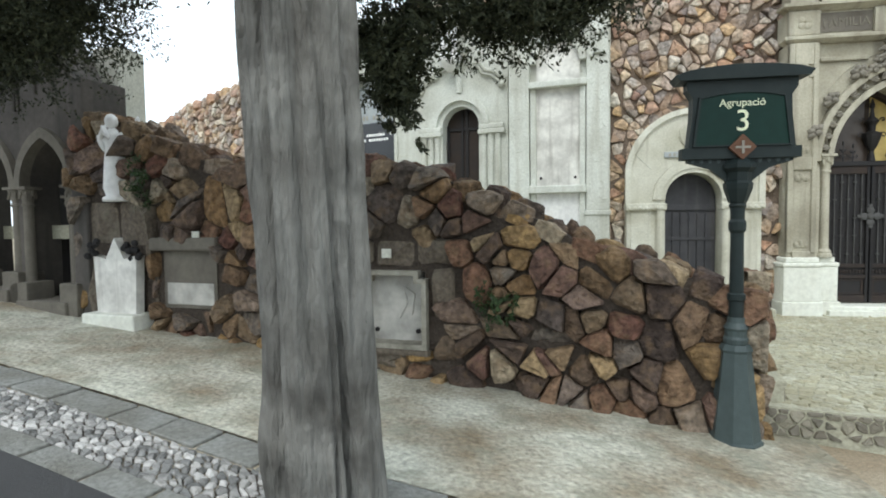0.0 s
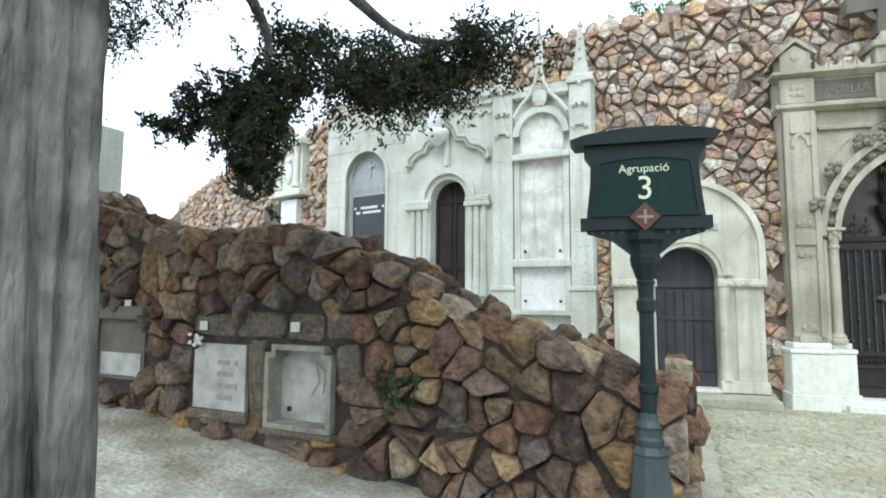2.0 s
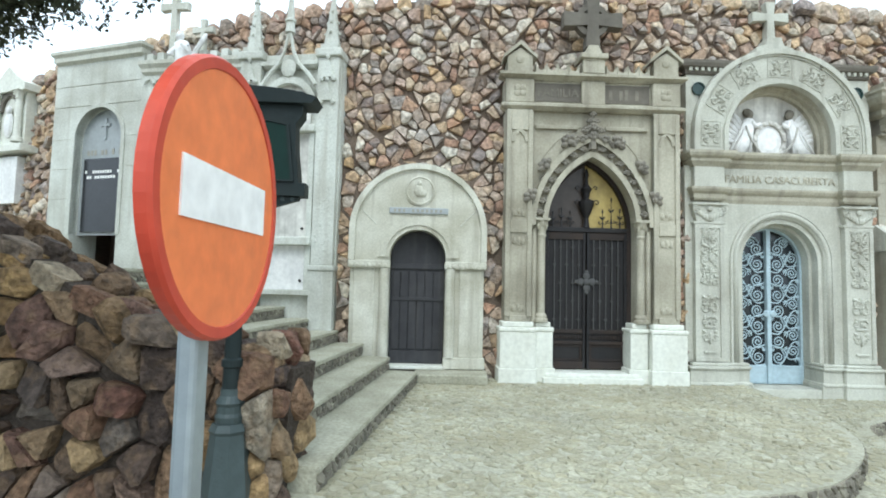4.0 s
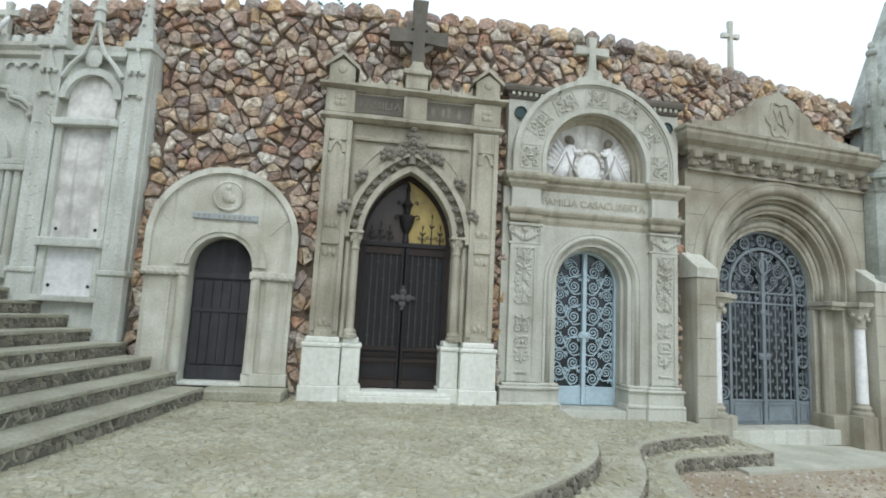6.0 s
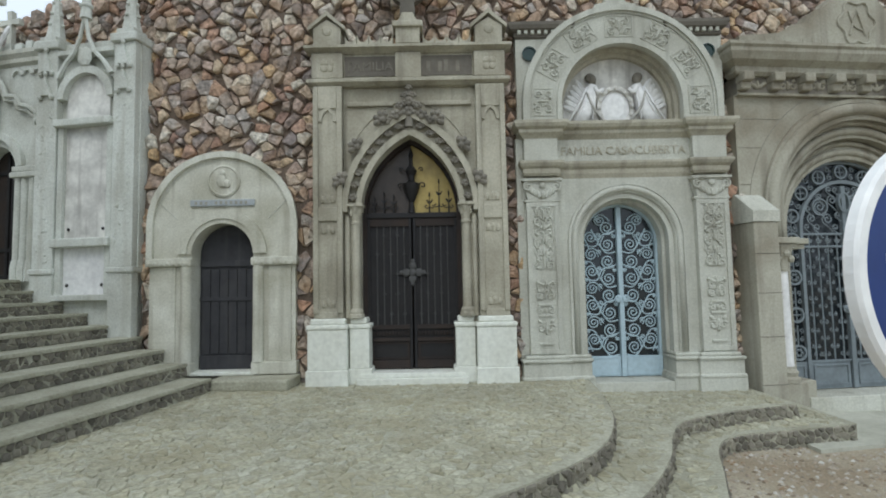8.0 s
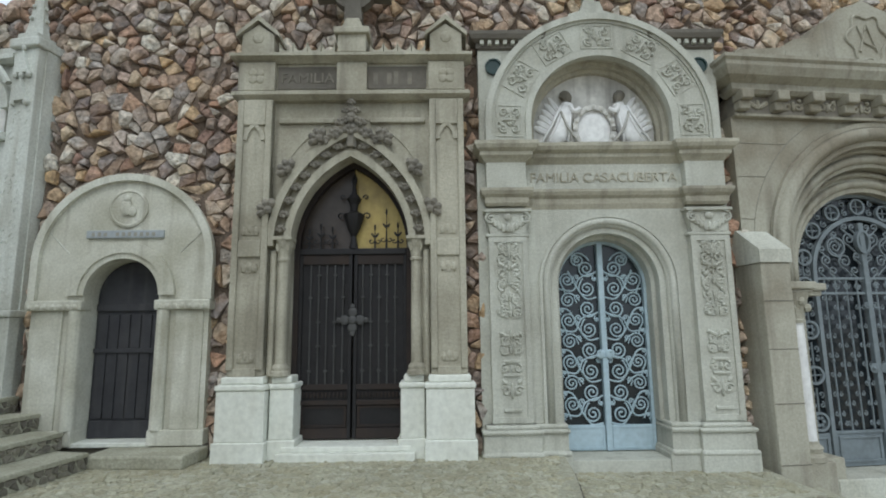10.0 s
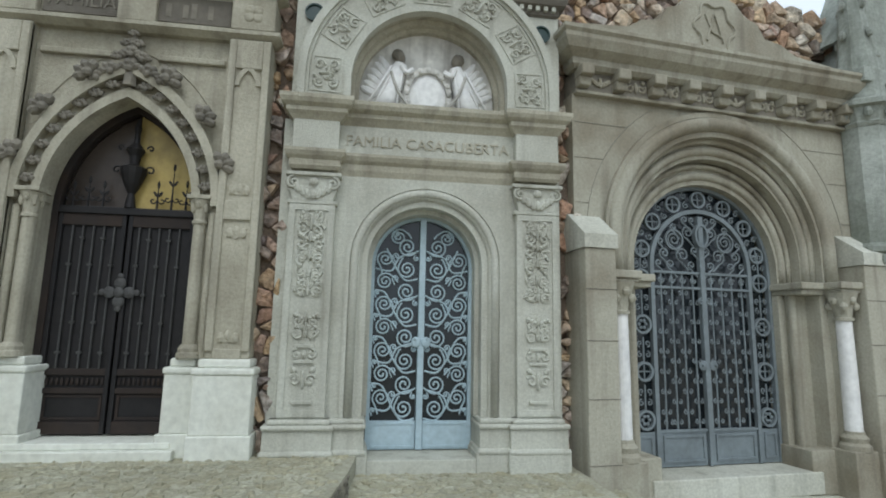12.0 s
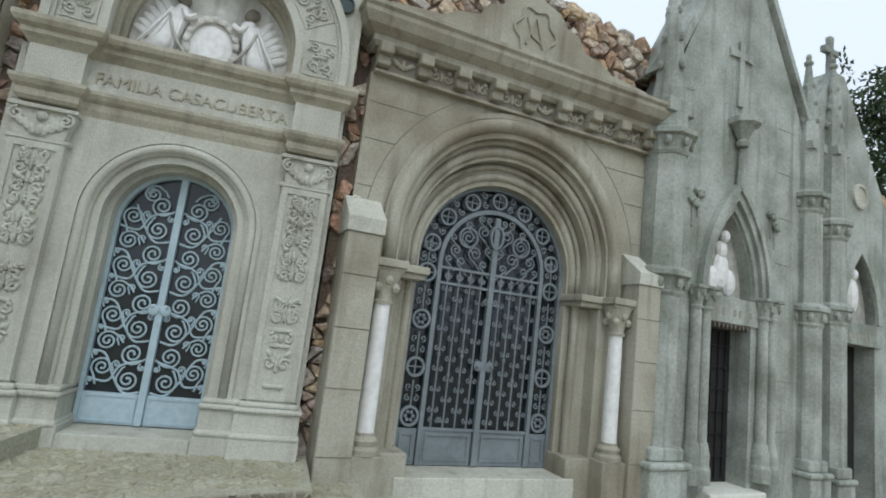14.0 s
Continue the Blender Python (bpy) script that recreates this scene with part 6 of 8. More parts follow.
    curl = part("curl", bm, G, gate, at=pose(c - 0.54, y - 0.02, 0.05)).data
    for s in (-1, 1):
        for k in range(4):
            x = c + s * (0.13 + 0.145 * k)
            bm = bmesh.new()
            tube(bm, [(x, y - 0.01, -0.05), (x, y - 0.01, 1.74)], 0.011, 6)
            lump(bm, x, y - 0.01, 0.55 + 0.22 * (k % 2), 0.02, 0.02, 0.03, 0, 6, 4)
            part("bar", bm, G, gate)
            for j in range(7):
                share("curl", curl, gate, pose(x, y - 0.022, 0.05 + 0.225 * j + 0.11 * (k % 2)))
            bm = bmesh.new()
            tube(bm, spiral(x, 1.665, 0.045, 1.6, 0.3, s, y - 0.015, 18), 0.009, 5)
            part("scroll", bm, G, gate)
        for j in range(4):
            z = 0.08 + 0.53 * j
            x = c + s * 0.83
            bm = band(bmesh.new(), arc(x, z, 0.085, 0, 360, 20), arc(x, z, 0.112, 0, 360, 20), y - 0.03, y + 0.01)
            if j % 2:
                tube(bm, [(x - 0.09, y - 0.01, z), (x + 0.09, y - 0.01, z)], 0.009, 5)
                tube(bm, [(x, y - 0.01, z - 0.09), (x, y - 0.01, z + 0.09)], 0.009, 5)
            else:
                for k in range(6):
                    lump(bm, x + 0.045 * math.cos(k * 1.047), y - 0.012, z + 0.045 * math.sin(k * 1.047), 0.022, 0.012, 0.022, 0, 6, 4)
            part("ring", bm, G, gate)
            bm = bmesh.new()
            tube(bm, [(x, y - 0.01, z + 0.115), (x, y - 0.01, z + 0.385)], 0.010, 5)
            for e in (-1, 1):
                tube(bm, spiral(x + e * 0.05, z + 0.19, 0.038, 1.1, math.pi / 2, -e, y - 0.015, 12), 0.008, 5)
                tube(bm, spiral(x + e * 0.05, z + 0.31, 0.038, 1.1, -math.pi / 2, e, y - 0.015, 12), 0.008, 5)
            part("baluster", bm, G, gate)
        for fx, fz, r, tn in ((0.16, 0.42, 0.085, 1.6), (0.36, 0.32, 0.09, 1.7), (0.50, 0.15, 0.075, 1.5), (0.25, 0.14, 0.095, 1.7), (0.08, 0.20, 0.05, 1.3), (0.36, 0.47, 0.05, 1.3), (0.54, 0.29, 0.045, 1.2), (0.10, 0.57, 0.04, 1.2), (0.42, 0.02, 0.06, 1.3), (0.13, 0.02, 0.055, 1.3), (0.58, 0.03, 0.045, 1.2), (0.20, 0.57, 0.05, 1.3)):
            x, z = c + s * fx, cz + fz
            a0 = -1.4 if s > 0 else math.pi + 1.4
            tail = [(x + r * math.cos(a0) - s * 0.09 * k, z + r * math.sin(a0) - 0.09 * k) for k in (1, 0.5)]
            bm = bmesh.new()
            tube(bm, spiral(x, z, r, tn, a0, s, y - 0.012, 22, tail), 0.010, 5)
            part("scroll", bm, G, gate)
        part("ring", band(bmesh.new(), arc(c + s * 0.36, cz + 0.32, 0.105, 0, 360, 24), arc(c + s * 0.36, cz + 0.32, 0.125, 0, 360, 24), y - 0.025, y + 0.005), G, gate)
        bm = bmesh.new()
        lump(bm, c + s * 0.07, y - 0.05, 0.68, 0.06, 0.012, 0.06, 0, 8, 5)
        lump(bm, c + s * 0.09, y - 0.065, 0.68, 0.02, 0.025, 0.02, 0, 8, 5)
        part("lock_plate", bm, G, gate)
        bm = bmesh.new()
        tube(bm, spiral(c + s * 0.05, 1.42, 0.04, 1.2, math.pi / 2, -s, y - 0.045, 14), 0.011, 5)
        part("scroll", bm, G, gate)
    part("cartouche", band(bmesh.new(), [(c + 0.07 * math.cos(q), cz + 0.38 + 0.12 * math.sin(q)) for q in [k * math.pi / 12 for k in range(25)]], [(c + 0.095 * math.cos(q), cz + 0.38 + 0.15 * math.sin(q)) for q in [k * math.pi / 12 for k in range(25)]], y - 0.06, y), G, gate)
    for k in range(7):
        a = radians(180 * (k + 0.5) / 7)
        x, z = c + 0.83 * math.cos(a), cz + 0.83 * math.sin(a)
        bm = band(bmesh.new(), arc(x, z, 0.08, 0, 360, 20), arc(x, z, 0.105, 0, 360, 20), y - 0.03, y + 0.01)
        tube(bm, [(x - 0.08, y - 0.01, z), (x + 0.08, y - 0.01, z)], 0.008, 5)
        tube(bm, [(x, y - 0.01, z - 0.08), (x, y - 0.01, z + 0.08)], 0.008, 5)
        part("ring", bm, G, gate)
        a2 = a + radians(90 / 7)
        bm = bmesh.new()
        for rr in (0.77, 0.89):
            tube(bm, spiral(c + rr * math.cos(a2), cz + rr * math.sin(a2), 0.045, 1.2, a2, 1, y - 0.012, 14), 0.009, 5)
        part("scroll", bm, G, gate)


great_arch_tomb()


# -- pale gothic chapels further along --
def chapel_pier(t, s, w, y, z0, caps, z1, st, top):
    courses("pier_base", [(s - w * 0.62, s + w * 0.62, y - w * 0.62, y + 0.5, z0, z0 + 0.62, 0.02),
        (s - w * 0.70, s + w * 0.70, y - w * 0.7, y + 0.5, z0 + 0.62, z0 + 0.70, 0.03),
        (s - w * 0.55, s + w * 0.55, y - w * 0.55, y + 0.5, z0 + 0.70, z0 + 0.86, 0.03)], st, t)
    part("pier", lathe(bmesh.new(), [(w * 0.54, z0 + 0.86), (w * 0.52, z1)], s, y, sq=8), st, t)
    for z in caps:
        bm = lathe(bmesh.new(), [(w * 0.55, z - 0.26), (w * 0.6, z - 0.22), (w * 0.56, z - 0.2), (w * 0.66, z - 0.04), (w * 0.78, z - 0.02), (w * 0.78, z + 0.04), (w * 0.55, z + 0.1)], s, y, sq=8)
        for k in range(8):
            lump(bm, s + w * 0.62 * math.cos(k * 0.785), y + w * 0.62 * math.sin(k * 0.785), z - 0.11, 0.05, 0.05, 0.07, 0, 6, 4)
        part("capital", bm, st, t)
    pinnacle(t, s, y, z1, top, w * 0.95, st)


def chapels():
    st = cool_stone
    t = thing("chapel_front", pose(15.25, 8.30, 0, 0, 0, 9.9), "pale grey gothic chapel front with a steep gable", "chapel", "tombs of the mound")
    c = 1.72
    door = [(c + 0.42, -0.75), (c + 0.42, 1.90)] + pointed(c, 2.0, 0.5, 1.2) + [(c - 0.42, 1.90), (c - 0.42, -0.75)]
    bm = bmesh.new()
    slab_with_opening(bm, 0.3, 3.35, -1.2, 5.2, door, 0.0, 0.5, [(3.35, 4.4), (3.2, 5.0), (c + 0.14, 7.55), (c, 7.75), (c - 0.14, 7.55), (0.42, 4.9), (0.3, 4.4)])
    part("wall_face", bm, st, t)
    for a, b, nm in (((3.28, 5.0), (c, 7.85), 1), ((0.30, 4.9), (c, 7.85), 0)):
        d = (0.09 if nm else -0.09)
        part("gable_coping", prism(bmesh.new(), [a, (a[0] + d, a[1]), (b[0] + d * 0.4, b[1] + 0.1), (b[0], b[1] - 0.1)][::1 if nm else -1], -0.09, 0.55), st, t)
    part("lintel", block(c - 0.60, c + 0.60, -0.03, 0.4, 1.60, 1.96, 0.01), st, t)
    bm = bmesh.new()
    for k in range(9):
        prism(bm, [(c - 0.38 + 0.085 * k, 1.60), (c - 0.30 + 0.085 * k, 1.60), (c - 0.34 + 0.085 * k, 1.52)][::-1], -0.01, 0.2)
    part("door_fringe", bm, slab_dark, t)
    bars(t, letter_grey, c - 0.45, c + 0.45, 1.70, 0.1, -0.031, 8, 5, 0.5)
    part("tympanum", prism(bmesh.new(), [(c + 0.5, 1.96)] + pointed(c, 2.0, 0.5, 1.2) + [(c - 0.5, 1.96)], 0.22, 0.3), niche_slab, t)
    bm = bmesh.new()
    for dx, z, r in ((0, 2.35, 0.2), (-0.18, 2.2, 0.15), (0.18, 2.2, 0.15), (0, 2.65, 0.12)):
        lump(bm, c + dx, 0.2, z, r * 0.8, 0.08, r * 1.3, 0, 8, 6)
    lump(bm, c, 0.14, 2.84, 0.07, 0.07, 0.09, 0, 8, 6)
    part("carved_group", bm, marble, t, "white marble relief in the tympanum")
    for h0, r0, h1, r1, y0, y1 in ((0.48, 1.16, 0.58, 1.34, 0.05, 0.3), (0.58, 1.34, 0.66, 1.48, -0.06, 0.1), (0.66, 1.48, 0.73, 1.60, -0.10, 0.02)):
        part("archivolt", band(bmesh.new(), pointed(c, 2.0, h0, r0, 14), pointed(c, 2.0, h1, r1, 14), y0, y1), st, t)
    bm = bmesh.new()
    tube(bm, [(c, -0.06, 3.5), (c, -0.06, 4.1)], 0.05, 6, lambda k: 1.3 - k * 0.8)
    lathe(bm, [(0.08, 4.12), (0.1, 4.18), (0.07, 4.22), (0.17, 4.40), (0.24, 4.44), (0.24, 4.52), (0.05, 4.55)], c, -0.08, sq=8)
    part("bracket", bm, st, t)
    stone_cross(t, c, 0.01, 4.75, 5.75, 0.5, st, 0.8, 0, "relief_cross")
    for s in (-1, 1):
        for dx in (0.60, 0.78):
            column(t, c + s * dx, -0.06, -0.45, 2.02, 0.075, st, st, 0.3, 0.5)
        for z, dx in ((3.25, 0.78), (3.1, 0.88)):
            bm = bmesh.new()
            crocket(bm, c + s * dx, -0.02, z, 0.1, 1.2)
            tube(bm, [(c + s * dx, -0.01, z - 0.3), (c + s * dx, -0.01, z)], 0.015, 5)
            part("carved_sprig", bm, st, t)
    for z in (0.2, 0.9, 2.6, 3.3, 4.0, 4.7):
        bm = bmesh.new()
        for s in (-1, 1):
            tube(bm, [(c + s * 0.95, -0.003, z), (c + s * 1.3, -0.003, z)], 0.005, 4)
        part("masonry_joint", bm, joint_grey, t)
    # slab painted near-black in place of the shaded opening behind the bars
    dr = part("door", block(c - 0.42, c + 0.42, 0.30, 0.36, -0.55, 1.6, 0.01), gloom, t, "painted-dark slab behind an iron grille")
    for k in range(5):
        part("bar", tube(bmesh.new(), [(c - 0.3 + 0.15 * k, 0.28, -0.5), (c - 0.3 + 0.15 * k, 0.28, 1.5)], 0.012, 6), iron, dr)
    for z in (-0.2, 0.1, 0.4, 0.7, 1.0, 1.3):
        part("bar", tube(bmesh.new(), [(c - 0.4, 0.275, z), (c + 0.4, 0.275, z)], 0.009, 6), iron, dr)
    part("sill", block(c - 0.55, c + 0.55, -0.2, 0.5, -0.95, -0.55, 0.015), plinth_white, t)
    chapel_pier(t, 0.30, 0.50, 0.0, -0.85, (2.05, 3.86), 4.15, st, 6.5)
    chapel_pier(t, 3.42, 0.40, 0.0, -1.0, (2.0, 3.75), 4.5, st, 6.2)
    # the second chapel
    t2 = thing("chapel_front", pose(15.25, 8.30, 0, 0, 0, 9.9), "small rough grey gothic chapel front with a niche", "chapel", "tombs of the mound")
    c = 5.0
    door = [(c + 0.46, -1.0), (c + 0.46, 1.90)] + pointed(c, 2.0, 0.5, 1.15) + [(c - 0.46, 1.90), (c - 0.46, -1.0)]
    bm = bmesh.new()
    slab_with_opening(bm, 3.72, 6.45, -1.4, 3.2, door, 0.05, 0.5, [(6.45, 3.1), (6.1, 3.7), (5.0, 5.5), (4.55, 6.2), (4.2, 6.2), (3.72, 5.2)])
    part("wall_face", bm, st, t2)
    part("lintel", block(c - 0.6, c + 0.6, 0.0, 0.4, 1.62, 1.98, 0.01), st, t2)
    bars(t2, letter_grey, c - 0.4, c + 0.4, 1.72, 0.1, -0.001, 7, 15, 0.5)
    part("tympanum", prism(bmesh.new(), [(c + 0.5, 1.98)] + pointed(c, 2.0, 0.5, 1.15) + [(c - 0.5, 1.98)], 0.2, 0.3), niche_slab, t2)
    part("archivolt", band(bmesh.new(), pointed(c, 2.0, 0.5, 1.15, 14), pointed(c, 2.0, 0.64, 1.4, 14), 0.0, 0.25), st, t2)
    bm = bmesh.new()
    lump(bm, c, 0.16, 2.45, 0.14, 0.08, 0.3, 0, 8, 6)
    lump(bm, c, 0.14, 2.8, 0.08, 0.08, 0.1, 0, 8, 6)
    part("carved_figure", bm, marble, t2)
    # the doorway's inner shade is put into this slab's black
    part("door", block(c - 0.46, c + 0.46, 0.35, 0.4, -0.9, 1.62, 0.01), gloom, t2, "painted-dark slab filling a recessed doorway")
    part("sill", block(c - 0.55, c + 0.8, -0.3, 0.5, -1.3, -0.9, 0.015), tread, t2)
    part("roundel", lathe(bmesh.new(), [(0.22, 0), (0.22, 0.04), (0.17, 0.05), (0.15, 0.02), (0.001, 0.02)], 0, 0, 20), pale_stone, t2, at=pose(5.0, 0.05, 4.15, 90))
    chapel_pier(t2, 4.12, 0.36, 0.0, -1.1, (2.1, 3.45), 4.6, st, 6.4)
    chapel_pier(t2, 6.2, 0.34, 0.0, -1.2, (2.1,), 2.4, st, 3.6)
    stone_cross(t2, 4.38, 0.2, 6.15, 6.95, 0.42, st, 0.66)


chapels()


# -- white tomb with three stacked slabs --
def slab_tomb():
    st = white_stone
    t = thing("tomb_front", pose(1.96, 8.26, 0, 0, 0, -10.2), "white gothic tomb front with stacked marble slabs", "tomb", "tombs of the mound")
    L = 1.58
    part("wall_face", block(0.0, L, 0.06, 0.5, 0.3, 4.62, 0.006), st, t)
    for a in (0.0, L - 0.36):
        bm = bmesh.new()
        box(bm, a, a + 0.36, -0.05, 0.2, 0.3, 1.38, 0.008)
        box(bm, a - 0.02, a + 0.38, -0.075, 0.2, 1.38, 1.46, 0.02)
        box(bm, a + 0.015, a + 0.345, -0.04, 0.2, 1.46, 4.52, 0.012)
        pil = part("pilaster", bm, st, t)
        bm = bmesh.new()
        g = random.Random(int(a * 10) + 3)
        for k in range(90):
            lump(bm, a + g.uniform(0.06, 0.30), -0.04, g.uniform(1.5, 3.75), g.uniform(0.012, 0.026), 0.009, g.uniform(0.012, 0.03), g.uniform(0, 3), 5, 4)
        part("vermiculation", bm, st, pil)
        bm = bmesh.new()
        for z in (3.86, 4.2):
            prism(bm, [(a + 0.08, z), (a + 0.28, z), (a + 0.18, z + 0.28)], -0.085, -0.03)
            lump(bm, a + 0.18, -0.07, z + 0.31, 0.035, 0.03, 0.035, 0, 6, 4)
            for e in (0.09, 0.27):
                lump(bm, a + e, -0.06, z - 0.02, 0.04, 0.035, 0.04, 0, 6, 4)
        part("gablet", bm, st, pil)
        part("pilaster_cap", block(a - 0.02, a + 0.38, -0.09, 0.3, 4.52, 4.64, 0.02), st, t)
        pinnacle(t, a + 0.18, 0.08, 4.64, 5.55, 0.26, st)
    c = L / 2
    part("cornice", moulding(bmesh.new(), 0.40, L - 0.40, [(0.0, 4.38), (0.05, 4.42), (0.05, 4.48), (0.0, 4.5)]), st, t)
    bm = bmesh.new()
    band(bm, arc(c, 3.80, 0.34, 0, 180, 20), arc(c, 3.80, 0.44, 0, 180, 20), -0.05, 0.1)
    part("arch_mould", bm, st, t)
    bm = bmesh.new()
    for s in (-1, 1):
        pts = [(c + s * 0.42, -0.05, 4.10), (c + s * 0.30, -0.06, 4.28), (c + s * 0.16, -0.07, 4.42), (c + s * 0.07, -0.07, 4.62), (c, -0.07, 4.95)]
        tube(bm, pts, 0.035, 6, lambda k: 1 - 0.3 * k)
    tube(bm, [(c, -0.05, 4.9), (c, -0.05, 5.75)], 0.075, 8, lambda k: 1 - 0.85 * k)
    lump(bm, c, -0.05, 5.08, 0.09, 0.09, 0.05, 0, 8, 5)
    lump(bm, c, -0.05, 4.36, 0.12, 0.04, 0.14, 0, 7, 5)
    part("ogee_hood", bm, st, t)
    part("arched_slab", prism(bmesh.new(), [(c + 0.34, 3.52), (c + 0.34, 3.80)] + arc(c, 3.80, 0.34, 0, 180, 20)[1:-1] + [(c - 0.34, 3.80), (c - 0.34, 3.52)], 0.03, 0.07), marble_stained, t, "stained arched marble slab")
    for z0, z1 in ((3.40, 3.50), (1.74, 1.86)):
        part("ledge", block(c - 0.45, c + 0.45, -0.10, 0.2, z0, z1, 0.016), st, t)
    for z0, z1, m_ in ((1.86, 3.40, marble_stained), (1.10, 1.74, marble)):
        for s in (-1, 1):
            part("slab_frame", block(*sorted((c + s * 0.34, c + s * 0.43)), -0.02, 0.1, z0, z1, 0.008), st, t)
        sl = part("marble_slab", block(c - 0.34, c + 0.34, 0.035, 0.07, z0, z1, 0.003), m_, t, "white marble burial slab with bolts")
        for s in (-1, 1):
            part("bolt", lathe(bmesh.new(), [(0.022, 0), (0.022, 0.012), (0.01, 0.02)], 0, 0, 8), iron, sl, at=pose(c + s * 0.27, 0.036, z0 + 0.13, 90))
    part("sill", block(c - 0.45, c + 0.45, -0.05, 0.2, 1.02, 1.10, 0.012), st, t)


slab_tomb()


# -- white tomb with crenellated cornice, ogee hood and statue --
def statue_tomb():
    st = white_stone
    t = thing("tomb_front", pose(0.22, 8.80, 0, 0, 0, -12.2), "white tomb front with crenellations and an arched door", "tomb", "tombs of the mound")
    L, c = 1.77, 0.93
    line = [(c + 0.33, 1.2), (c + 0.33, 2.95)] + arc(c, 2.95, 0.33, 0, 180, 20)[1:-1] + [(c - 0.33, 2.95), (c - 0.33, 1.2)]
    bm = bmesh.new()
    slab_with_opening(bm, 0, L, 0.9, 4.62, line, 0.0, 0.5)
    part("wall_face", bm, st, t)
    for r0, r1, y0, y1 in ((0.42, 0.52, -0.07, 0.02), (0.34, 0.43, 0.03, 0.2)):
        part("archivolt", band(bmesh.new(), arc(c, 2.95, r0, 0, 180, 22), arc(c, 2.95, r1, 0, 180, 22), y0, y1), st, t)
    for s in (-1, 1):
        bm = bmesh.new()
        box(bm, *sorted((c + s * 0.33, c + s * 0.80)), -0.09, 0.1, 2.78, 2.86, 0.015)
        box(bm, *sorted((c + s * 0.34, c + s * 0.78)), -0.07, 0.1, 2.86, 2.95, 0.02)
        part("impost", bm, st, t)
        for dx in (0.42, 0.54, 0.67):
            part("engaged_shaft", lathe(bmesh.new(), [(0.052, 1.60), (0.05, 2.78)], c + s * dx, -0.01, 12), st, t)
            part("shaft_base", lathe(bmesh.new(), [(0.075, 1.3), (0.075, 1.5), (0.06, 1.6)], c + s * dx, -0.01, 8), st, t)
    bm = bmesh.new()
    for s in (-1, 1):
        pts = [(c + s * 0.76, -0.05, 3.60), (c + s * 0.74, -0.06, 3.70), (c + s * 0.62, -0.07, 3.80), (c + s * 0.46, -0.08, 3.84), (c + s * 0.40, -0.08, 3.96), (c + s * 0.24, -0.09, 3.98), (c + s * 0.17, -0.1, 4.15), (c + s * 0.05, -0.1, 4.30), (c, -0.1, 4.36)]
        tube(bm, pts, 0.034, 6)
        tube(bm, [(x - s * 0.05, y + 0.03, z - 0.05) for x, y, z in pts], 0.03, 6)
        lump(bm, c + s * 0.76, -0.06, 3.58, 0.05, 0.05, 0.05, 0, 7, 5)
    tube(bm, [(c, -0.05, 3.5), (c, -0.05, 4.3)], 0.045, 6)
    part("ogee_hood", bm, st, t)
    part("cornice", moulding(bmesh.new(), 0.06, L - 0.06, [(0.0, 4.44), (0.05, 4.48), (0.05, 4.54), (0.09, 4.60), (0.09, 4.66), (0.0, 4.67)]), pale_stone, t)
    for k in range(9):
        x = 0.05 + k * (L - 0.16) / 8.6
        part("merlon", block(x, x + 0.12, 0.0, 0.14, 4.66, 4.80 + 0.02 * (k % 2), 0.01), st, t)
        if abs(x + 0.08 - c) > 0.25:
            part("corbel_arch", band(bmesh.new(), arc(x + 0.09, 4.30, 0.06, 0, 180, 8), arc(x + 0.09, 4.30, 0.095, 0, 180, 8), -0.04, 0.01), st, t)
    d = part("door", prism(bmesh.new(), line, 0.24, 0.28), iron_brown, t, "black iron and glass arched door")
    for s in (-1, 1):
        part("stile", block(*sorted((c + s * 0.02, c + s * 0.07)), 0.21, 0.245, 1.3, 3.26, 0.006), iron, d)
        part("stile", block(*sorted((c + s * 0.28, c + s * 0.33)), 0.21, 0.245, 1.3, 3.0, 0.006), iron, d)
    for z in (1.35, 1.75, 2.9):
        part("rail", block(c - 0.32, c + 0.32, 0.215, 0.245, z, z + 0.06, 0.006), iron, d)
    part("sill", block(c - 0.5, c + 0.5, -0.12, 0.4, 1.18, 1.33, 0.01), st, t)
    # the statue on its console
    bm = bmesh.new()
    lathe(bm, [(0.05, 3.84), (0.10, 3.90), (0.19, 3.98), (0.21, 4.06), (0.20, 4.10), (0.12, 4.11)], 0, 0, sq=8)
    tube(bm, [(-0.02, 0, 4.08), (-0.03, 0, 4.3), (0.03, -0.02, 4.5), (0.02, 0.0, 4.72), (-0.02, 0, 4.86)], 0.14, 12, lambda k: 1.05 - 0.35 * k + 0.12 * math.sin(9 * k))
    for k in range(7):
        a = -2.6 + 0.36 * k
        tube(bm, [(0.12 * math.cos(a), 0.12 * math.sin(a), 4.12), (0.11 * math.cos(a + 0.2), 0.10 * math.sin(a + 0.2), 4.4), (0.08 * math.cos(a + 0.5), 0.08 * math.sin(a + 0.5), 4.62)], 0.022, 5)
    lump(bm, -0.03, -0.03, 4.96, 0.06, 0.068, 0.08, 0.2, 9, 7)
    tube(bm, [(-0.09, -0.02, 4.80), (-0.16, -0.10, 4.66), (-0.06, -0.16, 4.62)], 0.035, 6)
    tube(bm, [(0.09, -0.02, 4.80), (0.17, -0.10, 4.70), (0.10, -0.17, 4.78)], 0.035, 6)
    for k in range(5):
        lump(bm, 0.14 + 0.035 * k, 0.09, 4.74 + 0.05 * k, 0.045, 0.028, 0.20 - 0.02 * k, 0.55, 7, 5)
        lump(bm, -0.12 - 0.012 * k, 0.10, 4.74 + 0.03 * k, 0.04, 0.025, 0.17 - 0.02 * k, -0.3, 7, 5)
